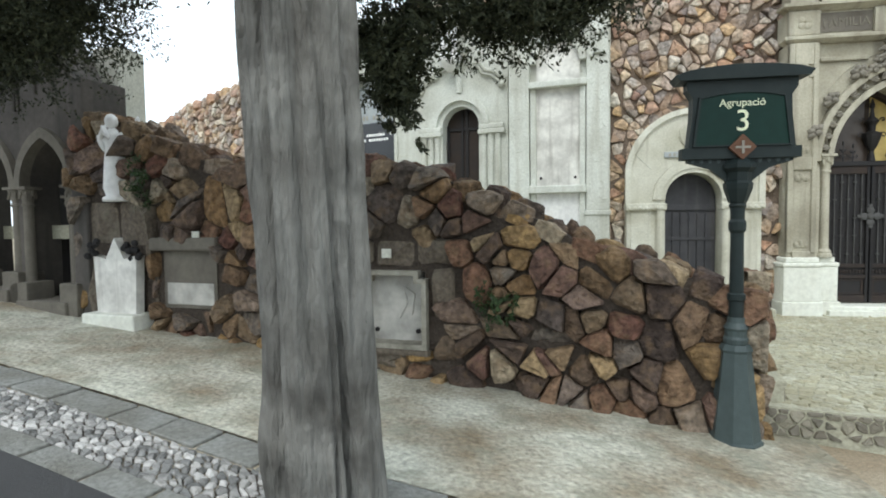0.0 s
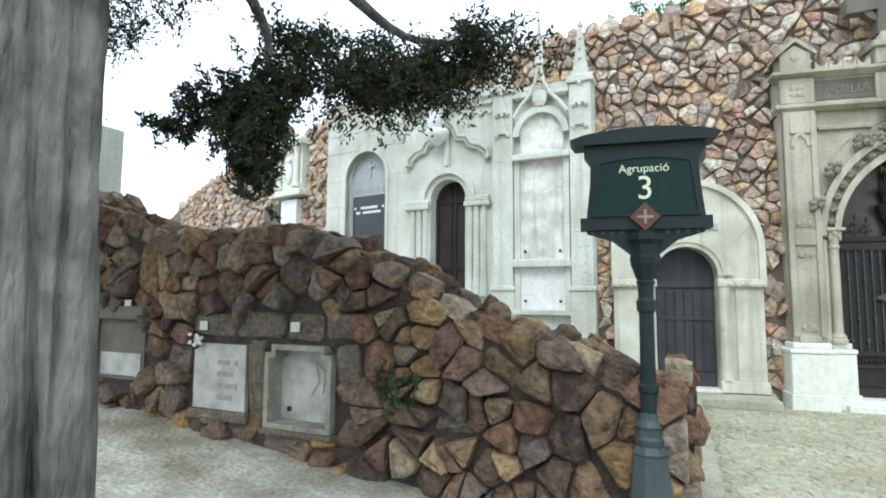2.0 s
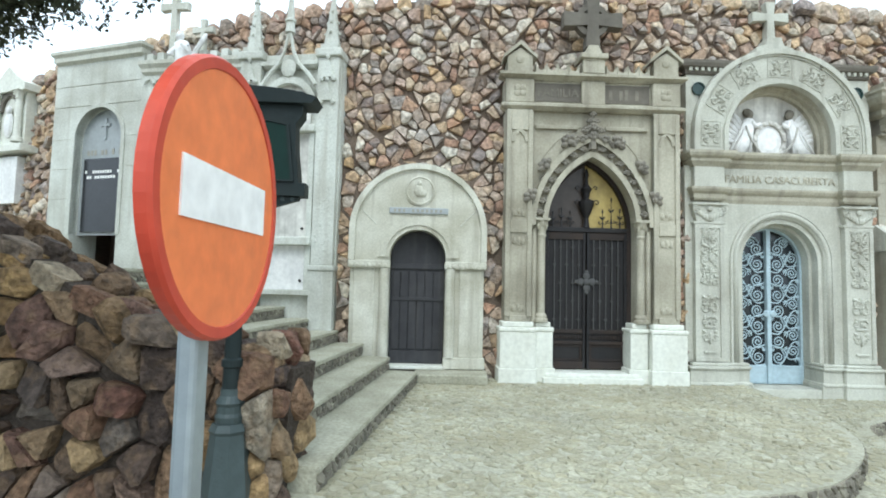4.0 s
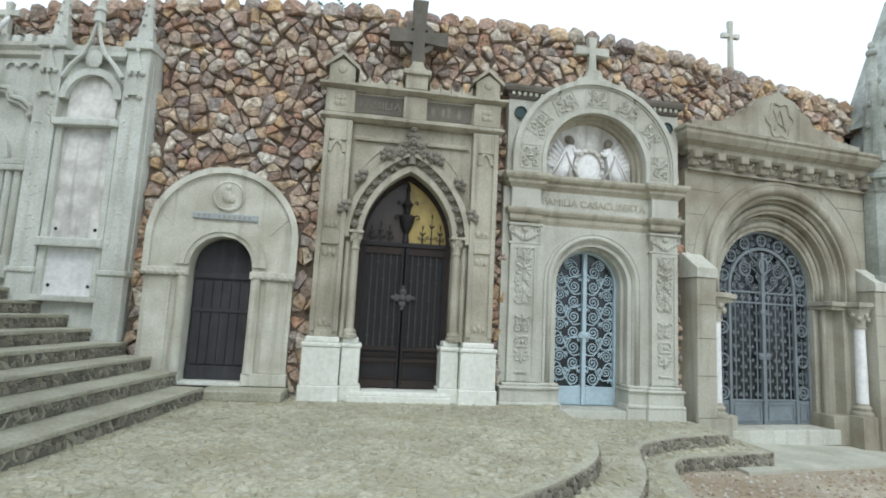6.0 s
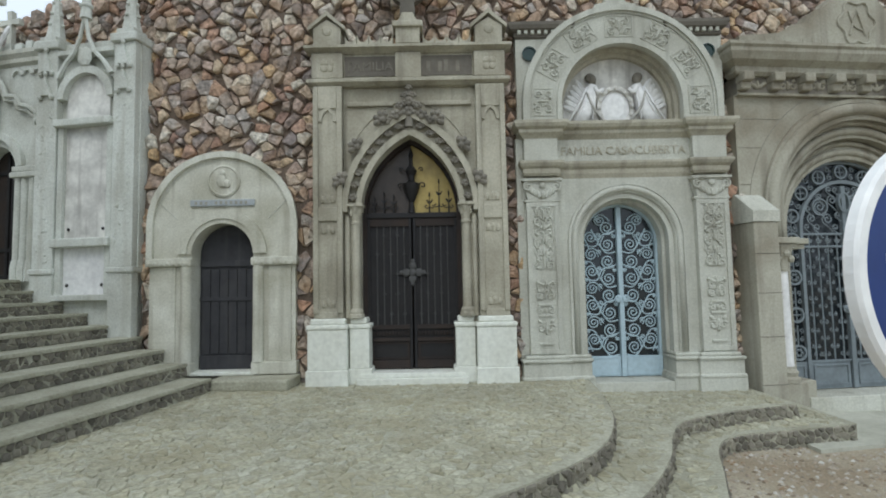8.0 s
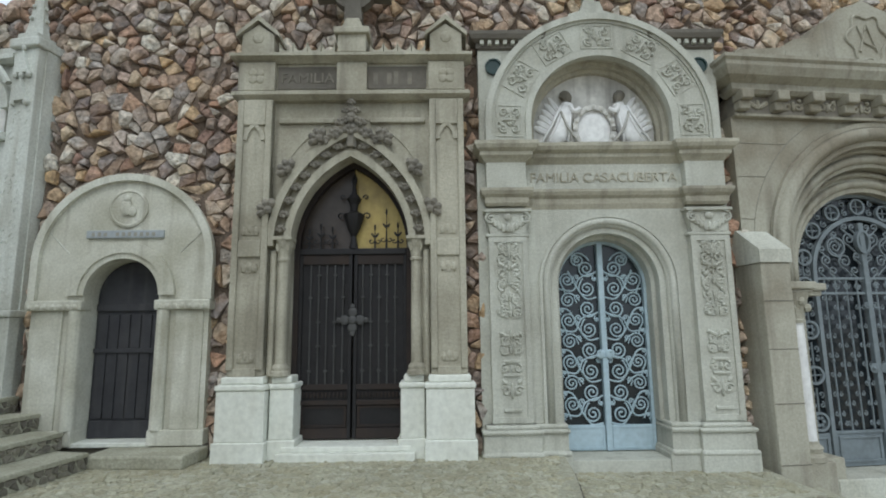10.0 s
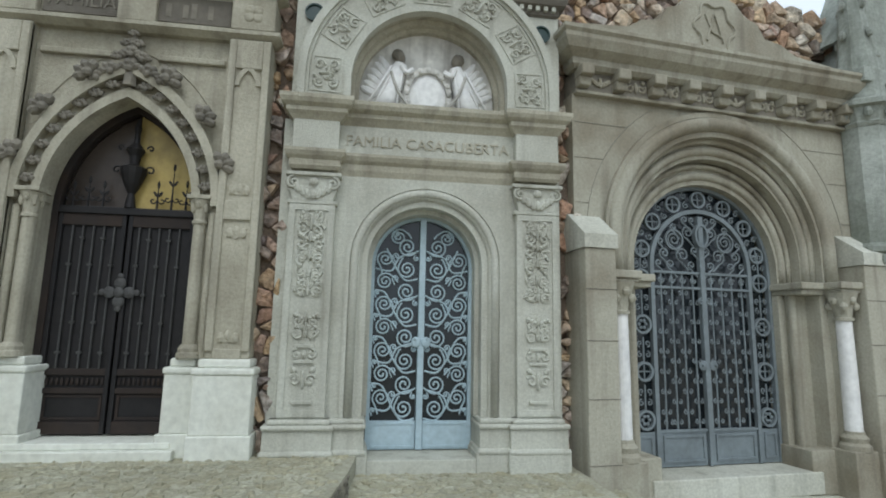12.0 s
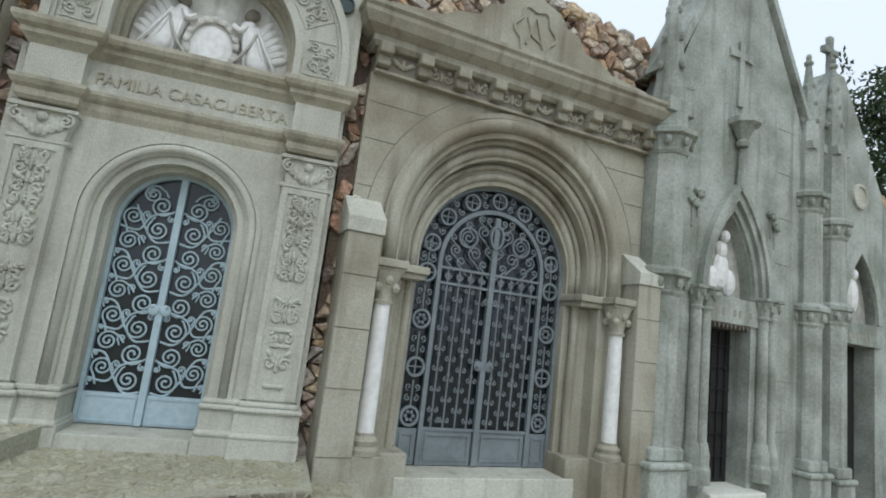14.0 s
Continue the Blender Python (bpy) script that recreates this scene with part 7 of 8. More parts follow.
    stt = tagged_at(part("statue", bm, marble, smooth=True), t.matrix_basis @ pose(c - 0.12, -0.16, 0), "white stone statue on a console", "statue")
    stone_cross(t, c + 0.05, 0.1, 4.78, 5.35, 0.36, pale_stone, 0.7)
    stone_cross(t, 0.3, 0.3, 4.7, 6.1, 0.5, pale_stone, 0.72)


statue_tomb()


# -- plain white tomb with the arched grey slab --
def arched_slab_tomb():
    st = white_stone
    t = thing("tomb_front", pose(-1.55, 9.42, 0, 0, 0, -19.2), "plain white tomb front with an arched grey slab", "tomb", "tombs of the mound")
    L, c = 1.88, 1.02
    line = [(c + 0.50, 1.9), (c + 0.50, 3.50)] + arc(c, 3.50, 0.50, 0, 180, 22)[1:-1] + [(c - 0.50, 3.50), (c - 0.50, 1.9)]
    bm = bmesh.new()
    slab_with_opening(bm, 0, L, 0.9, 4.82, line, 0.0, 0.5)
    part("wall_face", bm, st, t)
    part("arch_border", band(bmesh.new(), [(c + 0.50, 1.9)] + arc(c, 3.50, 0.50, 0, 180, 22) + [(c - 0.5, 1.9)], [(c + 0.57, 1.9)] + arc(c, 3.50, 0.57, 0, 180, 22) + [(c - 0.57, 1.9)], -0.02, 0.1), st, t)
    sl = part("arched_slab", prism(bmesh.new(), line, 0.14, 0.2), label_grey, t, "grey arched burial slab")
    part("plaque", block(c - 0.41, c + 0.43, 0.11, 0.145, 1.95, 3.18, 0.004), plaque_black, sl, "polished black plaque")
    bars(sl, sign_white, c - 0.36, c + 0.38, 2.93, 0.05, 0.108, 14, 2, 0.3)
    bars(sl, sign_white, c - 0.32, c + 0.30, 2.84, 0.05, 0.108, 11, 6, 0.3)
    bars(sl, letter_grey, c - 0.38, c + 0.38, 3.24, 0.1, 0.138, 10, 7, 0.35)
    stone_cross(sl, c, 0.135, 3.5, 3.85, 0.2, label_grey, 0.7, 0, "carved_cross")
    part("cornice", moulding(bmesh.new(), 0.05, L - 0.05, [(0.0, 4.78), (0.06, 4.82), (0.06, 4.90), (0.1, 4.94), (0.1, 4.99), (0.0, 5.0)]), pale_stone, t)
    bm = bmesh.new()
    for z in (2.5, 3.0, 3.5, 4.05, 4.4):
        for a, b in ((0.03, c - 0.6), (c + 0.6, L - 0.03)):
            if z > 4.03:
                a, b = 0.03, L - 0.03
            tube(bm, [(a, -0.002, z), (b, -0.002, z)], 0.005, 4)
    part("masonry_joint", bm, pale_stone, t)


arched_slab_tomb()


# -- small aedicule in the rubble --
def aedicule():
    st = plinth_white
    t = thing("aedicule", pose(-2.85, 10.18, 0, 0, 0, -24), "small white marble aedicule with a relief", "aedicule", "tombs of the mound")
    part("back", block(-0.42, 0.42, 0.0, 0.4, 3.45, 4.6, 0.01), st, t)
    bm = bmesh.new()
    prism(bm, [(-0.50, 4.55), (0.50, 4.55), (0.50, 4.68), (0.25, 4.82), (0, 5.02), (-0.25, 4.82), (-0.50, 4.68)], -0.10, 0.4)
    part("pediment", bm, st, t)
    for s in (-1, 1):
        column(t, s * 0.32, -0.06, 3.6, 4.55, 0.06, st, st, 0.16, 0.1)
    part("pointed_arch", band(bmesh.new(), pointed(0, 4.2, 0.22, 0.3, 8), pointed(0, 4.2, 0.30, 0.4, 8), -0.05, 0.02), slab_dark, t)
    bm = bmesh.new()
    lump(bm, 0, -0.03, 3.95, 0.12, 0.06, 0.25, 0, 8, 6)
    lump(bm, 0.02, -0.05, 4.22, 0.06, 0.05, 0.08, 0, 8, 6)
    part("carved_figure", bm, marble, t)
    part("shelf", block(-0.55, 0.55, -0.14, 0.4, 3.42, 3.56, 0.02), st, t)
    part("lower_slab", block(-0.26, 0.30, -0.02, 0.4, 2.5, 3.36, 0.01), marble, t)
    # no hollow here: a solid slab whose dark colour imitates a shaded recess
    part("painted_recess", block(-0.95, -0.34, 0.0, 0.4, 2.6, 3.3, 0.01), slab_dark, t)


aedicule()


# ---- the dark older tombs along the pavement ----
def rub(x, out=0.0, z=0.0):
    """A place on the low wall's face, at the world x, some metres out of it."""
    return rw @ Matrix.Translation((rub_s(x), -out, z))


def old_tombs():
    L, X0 = 1.95, -4.42
    m = Matrix.Translation((X0, wall_line(X0), 0)) @ Matrix.Rotation(radians(RA), 4, "Z")
    t = tagged_at(new("old_tomb_row"), m, "sooty grey pointed-arch tomb front with colonnettes and painted-in tree shade", "tomb")
    st = dark_stone
    bays = [(0.56, 0.36), (1.43, 0.38)]
    for i, (c, h) in enumerate(bays):
        z0 = gz(X0 + c) - 0.2
        x0, x1 = (0 if i == 0 else (bays[i - 1][0] + c) / 2), (L if i == len(bays) - 1 else (bays[i + 1][0] + c) / 2)
        bm = bmesh.new()
        slab_with_opening(bm, x0, x1, z0, 3.0, [(c + h, z0)] + pointed(c, 1.76, h, 0.54) + [(c - h, z0)], 0.0, 0.4, [(x1, 2.75), (c + 0.1, 3.45), (c, 3.6), (c - 0.1, 3.45), (x0, 2.75)])
        part("bay", bm, st, t)
        part("archivolt", band(bmesh.new(), pointed(c, 1.76, h - 0.02, 0.52, 10), pointed(c, 1.76, h + 0.07, 0.64, 10), -0.07, 0.05), slab_dark, t)
        for s in (-1, 1):
            column(t, c + s * (h - 0.02), 0.02, z0 + 0.35, 1.76, 0.055, slab_dark, slab_dark, 0.22, 0.15)
            part("plinth", block(c + s * h - 0.13, c + s * h + 0.13, -0.12, 0.2, z0, z0 + 0.5, 0.015), slab_dark, t)
        column(t, c + 0.06, 0.22, z0 + 0.3, 1.66, 0.045, slab_dark, slab_dark, 0.2, 0.12)
        # near-black sheet: the porch's inner shade is painted on
        part("gloom_backing", block(c - h - 0.05, c + h + 0.05, 0.9, 0.96, z0, 2.6, 0.005), gloom, t)
        for k in range(4):
            part("roof_rib", tube(bmesh.new(), [(c - 0.4 + 0.27 * k, -0.01, 2.5 + 0.18 * min(k + 0.6, 3.6 - k)), (c - 0.4 + 0.27 * k, -0.01, 2.72 + 0.2 * min(k + 0.6, 3.6 - k))], 0.02, 5), st, t)
        part("step", block(c - h, c + h, -0.16, 0.3, z0, z0 + 0.3, 0.015), slab_dark, t)
    part("buttress", block(L - 0.12, L + 0.1, -0.05, 0.5, 0.0, 2.9, 0.02), st, t)
    t = tagged_at(part("stone_block", block(-0.19, 0.19, 0, 0.38, 0, 2.6, 0.012), pale_stone), rub(-2.70, -0.5, 0.8), "pale squared stone block above the wall", "block")
    m = Matrix.Translation((-7.95, wall_line(-7.95), 0)) @ Matrix.Rotation(radians(RA), 4, "Z")
    t = tagged_at(new("pale_tomb_row"), m, "pale stone tomb front with dark openings", "tomb")
    for i in range(2):
        c, z0 = 0.9 + 1.75 * i, gz(-7.95 + 0.9 + 1.75 * i) - 0.25
        bm = bmesh.new()
        slab_with_opening(bm, c - 0.87, c + 0.87, z0, 3.1, [(c + 0.5, z0)] + pointed(c, 2.0, 0.5, 0.6) + [(c - 0.5, z0)], 0.0, 0.4)
        part("bay", bm, pale_stone, t)
        # painted-black sheet stands in for the unlit room behind the opening
        part("gloom_backing", block(c - 0.55, c + 0.55, 0.36, 0.41, z0, 2.7, 0.005), gloom, t)
        for s in (-1, 1):
            column(t, c + s * 0.55, -0.03, z0 + 0.3, 2.0, 0.07, pale_stone, pale_stone, 0.25, 0.2)


old_tombs()


# ---- slabs and memorials set in the low wall ----
ga = random.Random(77)


def ashlar(s0, s1, z0, z1):
    """A rough squared stone of the low wall."""
    v, f, (cx, cz) = rock([(s0, z0), ((s0 + s1) / 2, z0), (s1, z0), (s1, z1), ((s0 + s1) / 2, z1), (s0, z1)], ga, -0.004, 0.02, 0.055)
    share("dressed_stone", mesh_of("dressed_stone", [(u - cx, -o, w - cz) for u, o, w in v], f, rough_ashlar), low_wall, Matrix.Translation((cx, 0, cz)))


def wall_memorials():
    # framed niche
    t = tagged_at(new("niche_grave"), rub(1.09, 0.0, 0.0), "framed wall niche with a grey marble slab", "grave niche", "graves in the low wall")
    w, z0, z1, n = 0.335, 0.20, 0.885, 0.07
    out = [(-w, z0), (w, z0), (w, z1 - n), (w - n, z1 - n), (w - n, z1), (-w + n, z1), (-w + n, z1 - n), (-w, z1 - n)]
    i = 0.042
    inn = [(-w + i, z0 + i), (w - i, z0 + i), (w - i, z1 - n - i), (w - n - i, z1 - n - i), (w - n - i, z1 - i), (-w + n + i, z1 - i), (-w + n + i, z1 - n - i), (-w + i, z1 - n - i)]
    part("frame", band(bmesh.new(), inn + inn[:1], out + out[:1], -0.075, 0.10), niche_frame, t, "pale notched stone frame")
    sl = part("slab", block(-0.30, 0.30, 0.10, 0.125, 0.228, 0.868, 0.003), niche_slab, t)
    for s in (-1, 1):
        part("bolt", lathe(bmesh.new(), [(0.022, 0), (0.022, 0.014), (0.008, 0.02)], 0, 0, 8), iron, sl, at=pose(s * 0.2, 0.10, 0.33, 90))
    bm = bmesh.new()
    tube(bm, [(0.02, 0.098, 0.45), (0.1, 0.098, 0.58), (0.06, 0.098, 0.74), (0.17, 0.098, 0.66), (0.14, 0.098, 0.48)], 0.012, 5)
    part("carved_monogram", bm, niche_slab, sl)
    part("sill", block(-0.36, 0.36, -0.10, 0.0, 0.15, 0.197, 0.012), rough_ashlar, t)
    # white inscribed panel
    t = tagged_at(new("inscribed_panel"), rub(0.24, 0.0, 0.0), "white marble wall panel with worn inscription", "grave niche", "graves in the low wall")
    part("slab", block(-0.31, 0.30, -0.055, 0.0, 0.29, 0.86, 0.006), niche_slab, t)
    for k in range(4):
        bars(t, letter_grey, -0.02, 0.22 - 0.05 * (k % 2), 0.68 - 0.1 * k, 0.045, -0.056, 5, 50 + k, 0.25)
    part("footing", block(-0.34, 0.34, -0.09, 0.0, 0.2, 0.29, 0.015), rough_ashlar, t)
    fl = tagged_at(new("flower_posy"), rub(0.0, 0.10, 0.86), "small faded white posy at the panel", "flowers")
    g = random.Random(8)
    bm = bmesh.new()
    for k in range(16):
        lump(bm, g.uniform(-0.07, 0.07), g.uniform(-0.04, 0.02), g.uniform(-0.02, 0.08), 0.02, 0.02, 0.016, 0, 6, 4)
    part("petals", bm, plinth_white, fl)
    bm = bmesh.new()
    for k in range(10):
        tube(bm, [(0, 0, -0.05), (g.uniform(-0.09, 0.09), g.uniform(-0.05, 0.0), g.uniform(-0.04, 0.1))], 0.005, 4)
    part("stems", bm, ivy_green, fl)
    # dark course stones
    for x0, x1, z0, z1 in ((-0.1, 0.36, 0.93, 1.13), (0.38, 0.92, 0.93, 1.15), (0.95, 1.30, 0.92, 1.14), (1.33, 1.66, 0.94, 1.16), (0.58, 0.73, 0.25, 0.91), (1.46, 1.66, 0.48, 0.91), (0.72, 1.44, 0.0, 0.145), (-0.1, 0.60, 0.0, 0.19)):
        s0, s1 = rub_s(x0), rub_s(x1)
        ashlar(s0, s1, z0, z1)
    for x, z in ((0.06, 1.02), (1.07, 1.035), (-0.95, 1.2)):
        tagged_at(part("number_plate", block(-0.045, 0.045, -0.012, 0.0, -0.04, 0.04, 0.004), pale_stone), rub(x, 0.075, z), "small square white number plate", "plate", "number plates")
    # dark slab in the wall
    t = tagged_at(new("sunk_grave"), rub(-1.09, 0.0, 0.0), "dark sunk grave slab in the rubble wall", "grave niche", "graves in the low wall")
    part("slab", block(-0.33, 0.33, -0.02, 0.0, 0.46, 1.05, 0.006), slab_dark, t)
    part("lower_slab", block(-0.28, 0.30, -0.035, -0.02, 0.5, 0.72, 0.005), niche_slab, t)
    part("lintel", block(-0.42, 0.40, -0.12, 0.0, 1.05, 1.18, 0.02), slab_dark, t)
    # white headstone with dark flowers
    t = tagged_at(new("headstone"), rub(-1.92, 0.0, 0.0), "white marble headstone on a stepped base", "headstone", "graves in the low wall")
    part("base", block(-0.36, 0.34, -0.26, 0.0, 0.14, 0.40, 0.015), plinth_white, t)
    part("tablet", prism(bmesh.new(), [(-0.26, 0.40), (0.26, 0.40), (0.29, 1.0), (0.12, 0.96), (0, 1.18), (-0.12, 0.96), (-0.29, 1.0)], -0.15, -0.05), marble_stained, t)
    for s in (-1, 1):
        bm = bmesh.new()
        for k in range(9):
            lump(bm, s * 0.24 + g.uniform(-0.1, 0.1), -0.16 + g.uniform(-0.03, 0.03), 1.06 + g.uniform(-0.09, 0.09), 0.04, 0.035, 0.035, 0, 6, 4)
        part("dry_flowers", bm, gloom, t)
    for x0, x1, z0, z1 in ((-2.42, -2.0, 1.12, 1.55), (-1.98, -1.58, 1.1, 1.56), (-2.5, -2.32, 0.2, 1.1), (-1.56, -1.5, 0.3, 1.5)):
        ashlar(rub_s(x0), rub_s(x1), z0, z1)
    # angel
    bm = lathe(bmesh.new(), [(0.13, 1.56), (0.13, 1.60), (0.10, 1.62), (0.12, 1.7), (0.105, 1.95), (0.085, 2.12), (0.11, 2.22), (0.09, 2.28), (0.04, 2.32)], 0, 0, 14)
    lump(bm, 0.0, -0.03, 2.385, 0.062, 0.068, 0.08, 0, 9, 7)
    for s in (-1, 1):
        lump(bm, s * 0.10, -0.05, 2.16, 0.035, 0.05, 0.12, s * 0.5, 7, 5)
        lump(bm, s * 0.02, -0.12, 2.26, 0.03, 0.03, 0.09, -s * 0.5, 7, 5)
        lump(bm, 0.06 + s * 0.13, 0.09, 2.12, 0.07, 0.035, 0.33, s * 0.12, 8, 6)
    tagged_at(part("angel_statue", bm, marble, smooth=True), rub(-1.98, 0.04, 0), "white marble angel statue on the wall", "statue")


wall_memorials()


def foliage(name, clumps, count, size, material, seed, parent=None, droop=0.3):
    """Many small leaves in uneven clumps; clumps: centre, radii, share."""
    rng = np.random.default_rng(seed)
    vs, fs = [], []
    tot = sum(c[6] for c in clumps)
    for cx, cy, cz, rx, ry, rz, sh in clumps:
        n = int(count * sh / tot)
        twigs = max(6, n // 42)
        base = rng.normal(size=(twigs, 3)) * np.array([rx, ry, rz]) * 0.72 + np.array([cx, cy, cz])
        way = rng.normal(size=(twigs, 3)) * 0.6 + np.array([0, 0, -droop])
        way /= np.linalg.norm(way, axis=1)[:, None]
        for i in range(n):
            k = i % twigs
            p = base[k] + way[k] * rng.uniform(-0.5, 0.5) * rx * 0.9 + rng.normal(size=3) * 0.035 * (rx / 0.4)
            d = way[k] + rng.normal(size=3) * 0.6
            d /= np.linalg.norm(d)
            s = np.cross(d, rng.normal(size=3))
            s /= np.linalg.norm(s) + 1e-9
            ln, wd = size * rng.uniform(0.6, 1.4), size * rng.uniform(0.14, 0.28)
            b = len(vs)
            vs += [p - s * wd * 0.5, p + d * ln * 0.5 - s * wd, p + d * ln, p + d * ln * 0.5 + s * wd]
            fs.append((b, b + 1, b + 2, b + 3))
    ob = new(name, mesh_of(name, [tuple(v) for v in vs], fs, material))
    if parent:
        ob.parent = parent
    return ob


def cypress():
    t = thing("cypress_tree", pose(1.41, 1.42, -0.1), "old cypress with a fluted grey trunk and drooping foliage", "tree")
    g = random.Random(4)
    bm = bmesh.new()
    n, rings = 144, 90
    grid = []
    for j in range(rings):
        z = -0.25 + 3.9 * j / (rings - 1)
        flare = 0.06 * max(0, 0.5 - z) + 0.012 * max(0, z - 1.9)
        row = []
        for k in range(n):
            a = 2 * math.pi * k / n
            r = 0.21 + flare + 0.022 * math.sin(3 * a + 0.5 + 0.3 * z) + 0.014 * math.sin(7 * a + 0.8 * math.sin(1.3 * z)) + 0.02 * noise.noise(Vector((math.cos(a) * 3, math.sin(a) * 3, z * 0.7)))
            for ga_, gw, gd in ((-36, 0.12, 0.115), (-152, 0.10, 0.05), (-108, 0.13, 0.055), (-71, 0.16, 0.022), (-128, 0.07, 0.03), (-56, 0.07, 0.03), (-14, 0.06, 0.028), (20, 0.1, 0.04), (100, 0.12, 0.04), (-84, 0.06, 0.02)):
                off = (a - radians(ga_ + 7 * math.sin(1.1 * z + ga_)) + math.pi) % (2 * math.pi) - math.pi
                r -= gd * (0.75 + 0.4 * math.sin(1.7 * z + ga_)) * math.exp(-(off / gw) ** 2)
            r += 0.012 * noise.noise(Vector((math.cos(a) * 5, math.sin(a) * 5, z * 2.6))) + 0.05 * math.exp(-((z - 0.5) / 0.22) ** 2 - ((a - radians(212)) / 0.25) ** 2) + 0.03 * math.exp(-((z - 1.6) / 0.2) ** 2 - ((a - radians(210)) / 0.25) ** 2) - 0.05 * math.exp(-((z - 0.32) / 0.2) ** 2 - ((a - radians(222)) / 0.1) ** 2)
            r += 0.012 * noise.noise(Vector((math.cos(a) * 11, math.sin(a) * 11, z * 1.6))) + 0.006 * noise.noise(Vector((math.cos(a) * 26, math.sin(a) * 26, z * 2.4)))
            row.append(bm.verts.new((r * math.cos(a) - 0.035 * (z - 1) + 0.012 * math.sin(2 * z), r * math.sin(a), z)))
        grid.append(row)
    for a, b in zip(grid, grid[1:]):
        for k in range(n):
            bm.faces.new((a[k], a[(k + 1) % n], b[(k + 1) % n], b[k]))
    trunk = part("trunk", bm, bark, t, smooth=True)
    # the healed wound: a pale lip, its slit's shade painted as a near-black lens
    lens = lathe(bmesh.new(), [(0.001, -0.26), (0.028, -0.16), (0.045, -0.02), (0.036, 0.12), (0.001, 0.22)], 0, 0, 14)
    wound = part("wound_lip", lens, scar, trunk, "pale bare wood round a wound", smooth=True, at=pose(0.180, 0.0, 0.98, 0, -3, 92))
    part("wound_slit", lathe(bmesh.new(), [(0.001, -0.15), (0.014, -0.08), (0.020, 0.03), (0.001, 0.13)], -0.012, -0.040, 8), gloom, wound)
    limbs = [((0.0, 0, 2.6), (0.15, 0.6, 3.1), (0.2, 1.1, 2.9), (0.08, 1.2, 2.45)), ((0.1, 0.1, 2.9), (0.5, 0.9, 3.2), (0.9, 1.5, 3.0), (1.4, 1.7, 3.0)), ((-0.1, 0, 2.7), (-1.2, 0.9, 3.3), (-2.6, 1.5, 3.2), (-3.8, 1.7, 2.9)),
             ((0, 0, 3.1), (0.1, 0.2, 5.0), (0.0, 0.1, 7.6)), ((0.0, 0, 3.2), (-0.8, 0.8, 3.5), (-1.7, 1.2, 3.3))]
    for pts in limbs:
        part("limb", tube(bmesh.new(), smooth3(pts), 0.06, 8, lambda k: 1 - 0.85 * k), bark, t)
    cl = [(0.05, 1.18, 2.42, 0.17, 0.15, 0.19, 1.2), (0.09, 1.18, 2.16, 0.09, 0.09, 0.13, 0.45), (-0.22, 1.18, 2.54, 0.15, 0.12, 0.09, 0.35), (-0.5, 1.2, 2.44, 0.13, 0.12, 0.05, 0.18), (0.3, 1.2, 2.66, 0.16, 0.14, 0.12, 0.4),
          (0.62, 1.5, 2.74, 0.22, 0.18, 0.15, 0.9), (0.98, 1.6, 2.78, 0.25, 0.18, 0.15, 1.0), (1.34, 1.66, 2.94, 0.22, 0.2, 0.11, 0.6), (0.25, 1.45, 3.02, 0.22, 0.18, 0.08, 0.35),
          (-2.6, 1.5, 3.02, 0.38, 0.35, 0.2, 1.7), (-3.1, 1.6, 2.92, 0.4, 0.35, 0.22, 2.0), (-3.6, 1.7, 2.8, 0.35, 0.3, 0.2, 1.7), (-4.1, 1.8, 2.75, 0.3, 0.3, 0.13, 0.9), (-2.0, 1.2, 3.2, 0.35, 0.3, 0.16, 1.0), (-1.2, 1.1, 3.22, 0.3, 0.3, 0.14, 0.6), (-0.85, 1.0, 3.36, 0.3, 0.3, 0.1, 0.35)]
    crown = foliage("crown", cl, 98000, 0.036, leaf, 3, t)
    tagged(crown, "dark green drooping cypress foliage")
    # out of view overhead: clumps added to shade the low wall and pavement
    top = [(-5.2 + 1.05 * (k % 7), -0.5 + 0.95 * (k // 7) + 0.3 * (k % 2), 4.35 + 0.3 * ((k * 5) % 4), 0.62, 0.6, 0.3, 1) for k in range(21)]
    top += [(0.7 * math.cos(2.4 * k), 0.1 + 0.7 * math.sin(2.4 * k), 5.2 + 0.5 * k, 0.8 - 0.06 * k, 0.8 - 0.06 * k, 0.4, 0.6) for k in range(6)]
    tagged(foliage("upper_crown", top, 46000, 0.12, leaf, 5, t), "unseen upper foliage added to shade the wall and pavement")


def smooth3(pts, n=6):
    out = []
    for i in range(len(pts) - 1):
        p = [Vector(pts[max(0, min(len(pts) - 1, i + k))]) for k in (-1, 0, 1, 2)]
        for j in range(n):
            u = j / n
            out.append(0.5 * ((2 * p[1]) + (p[2] - p[0]) * u + (2 * p[0] - 5 * p[1] + 4 * p[2] - p[3]) * u * u + (3 * p[1] - p[0] - 3 * p[2] + p[3]) * u ** 3))
    return out + [Vector(pts[-1])]


cypress()


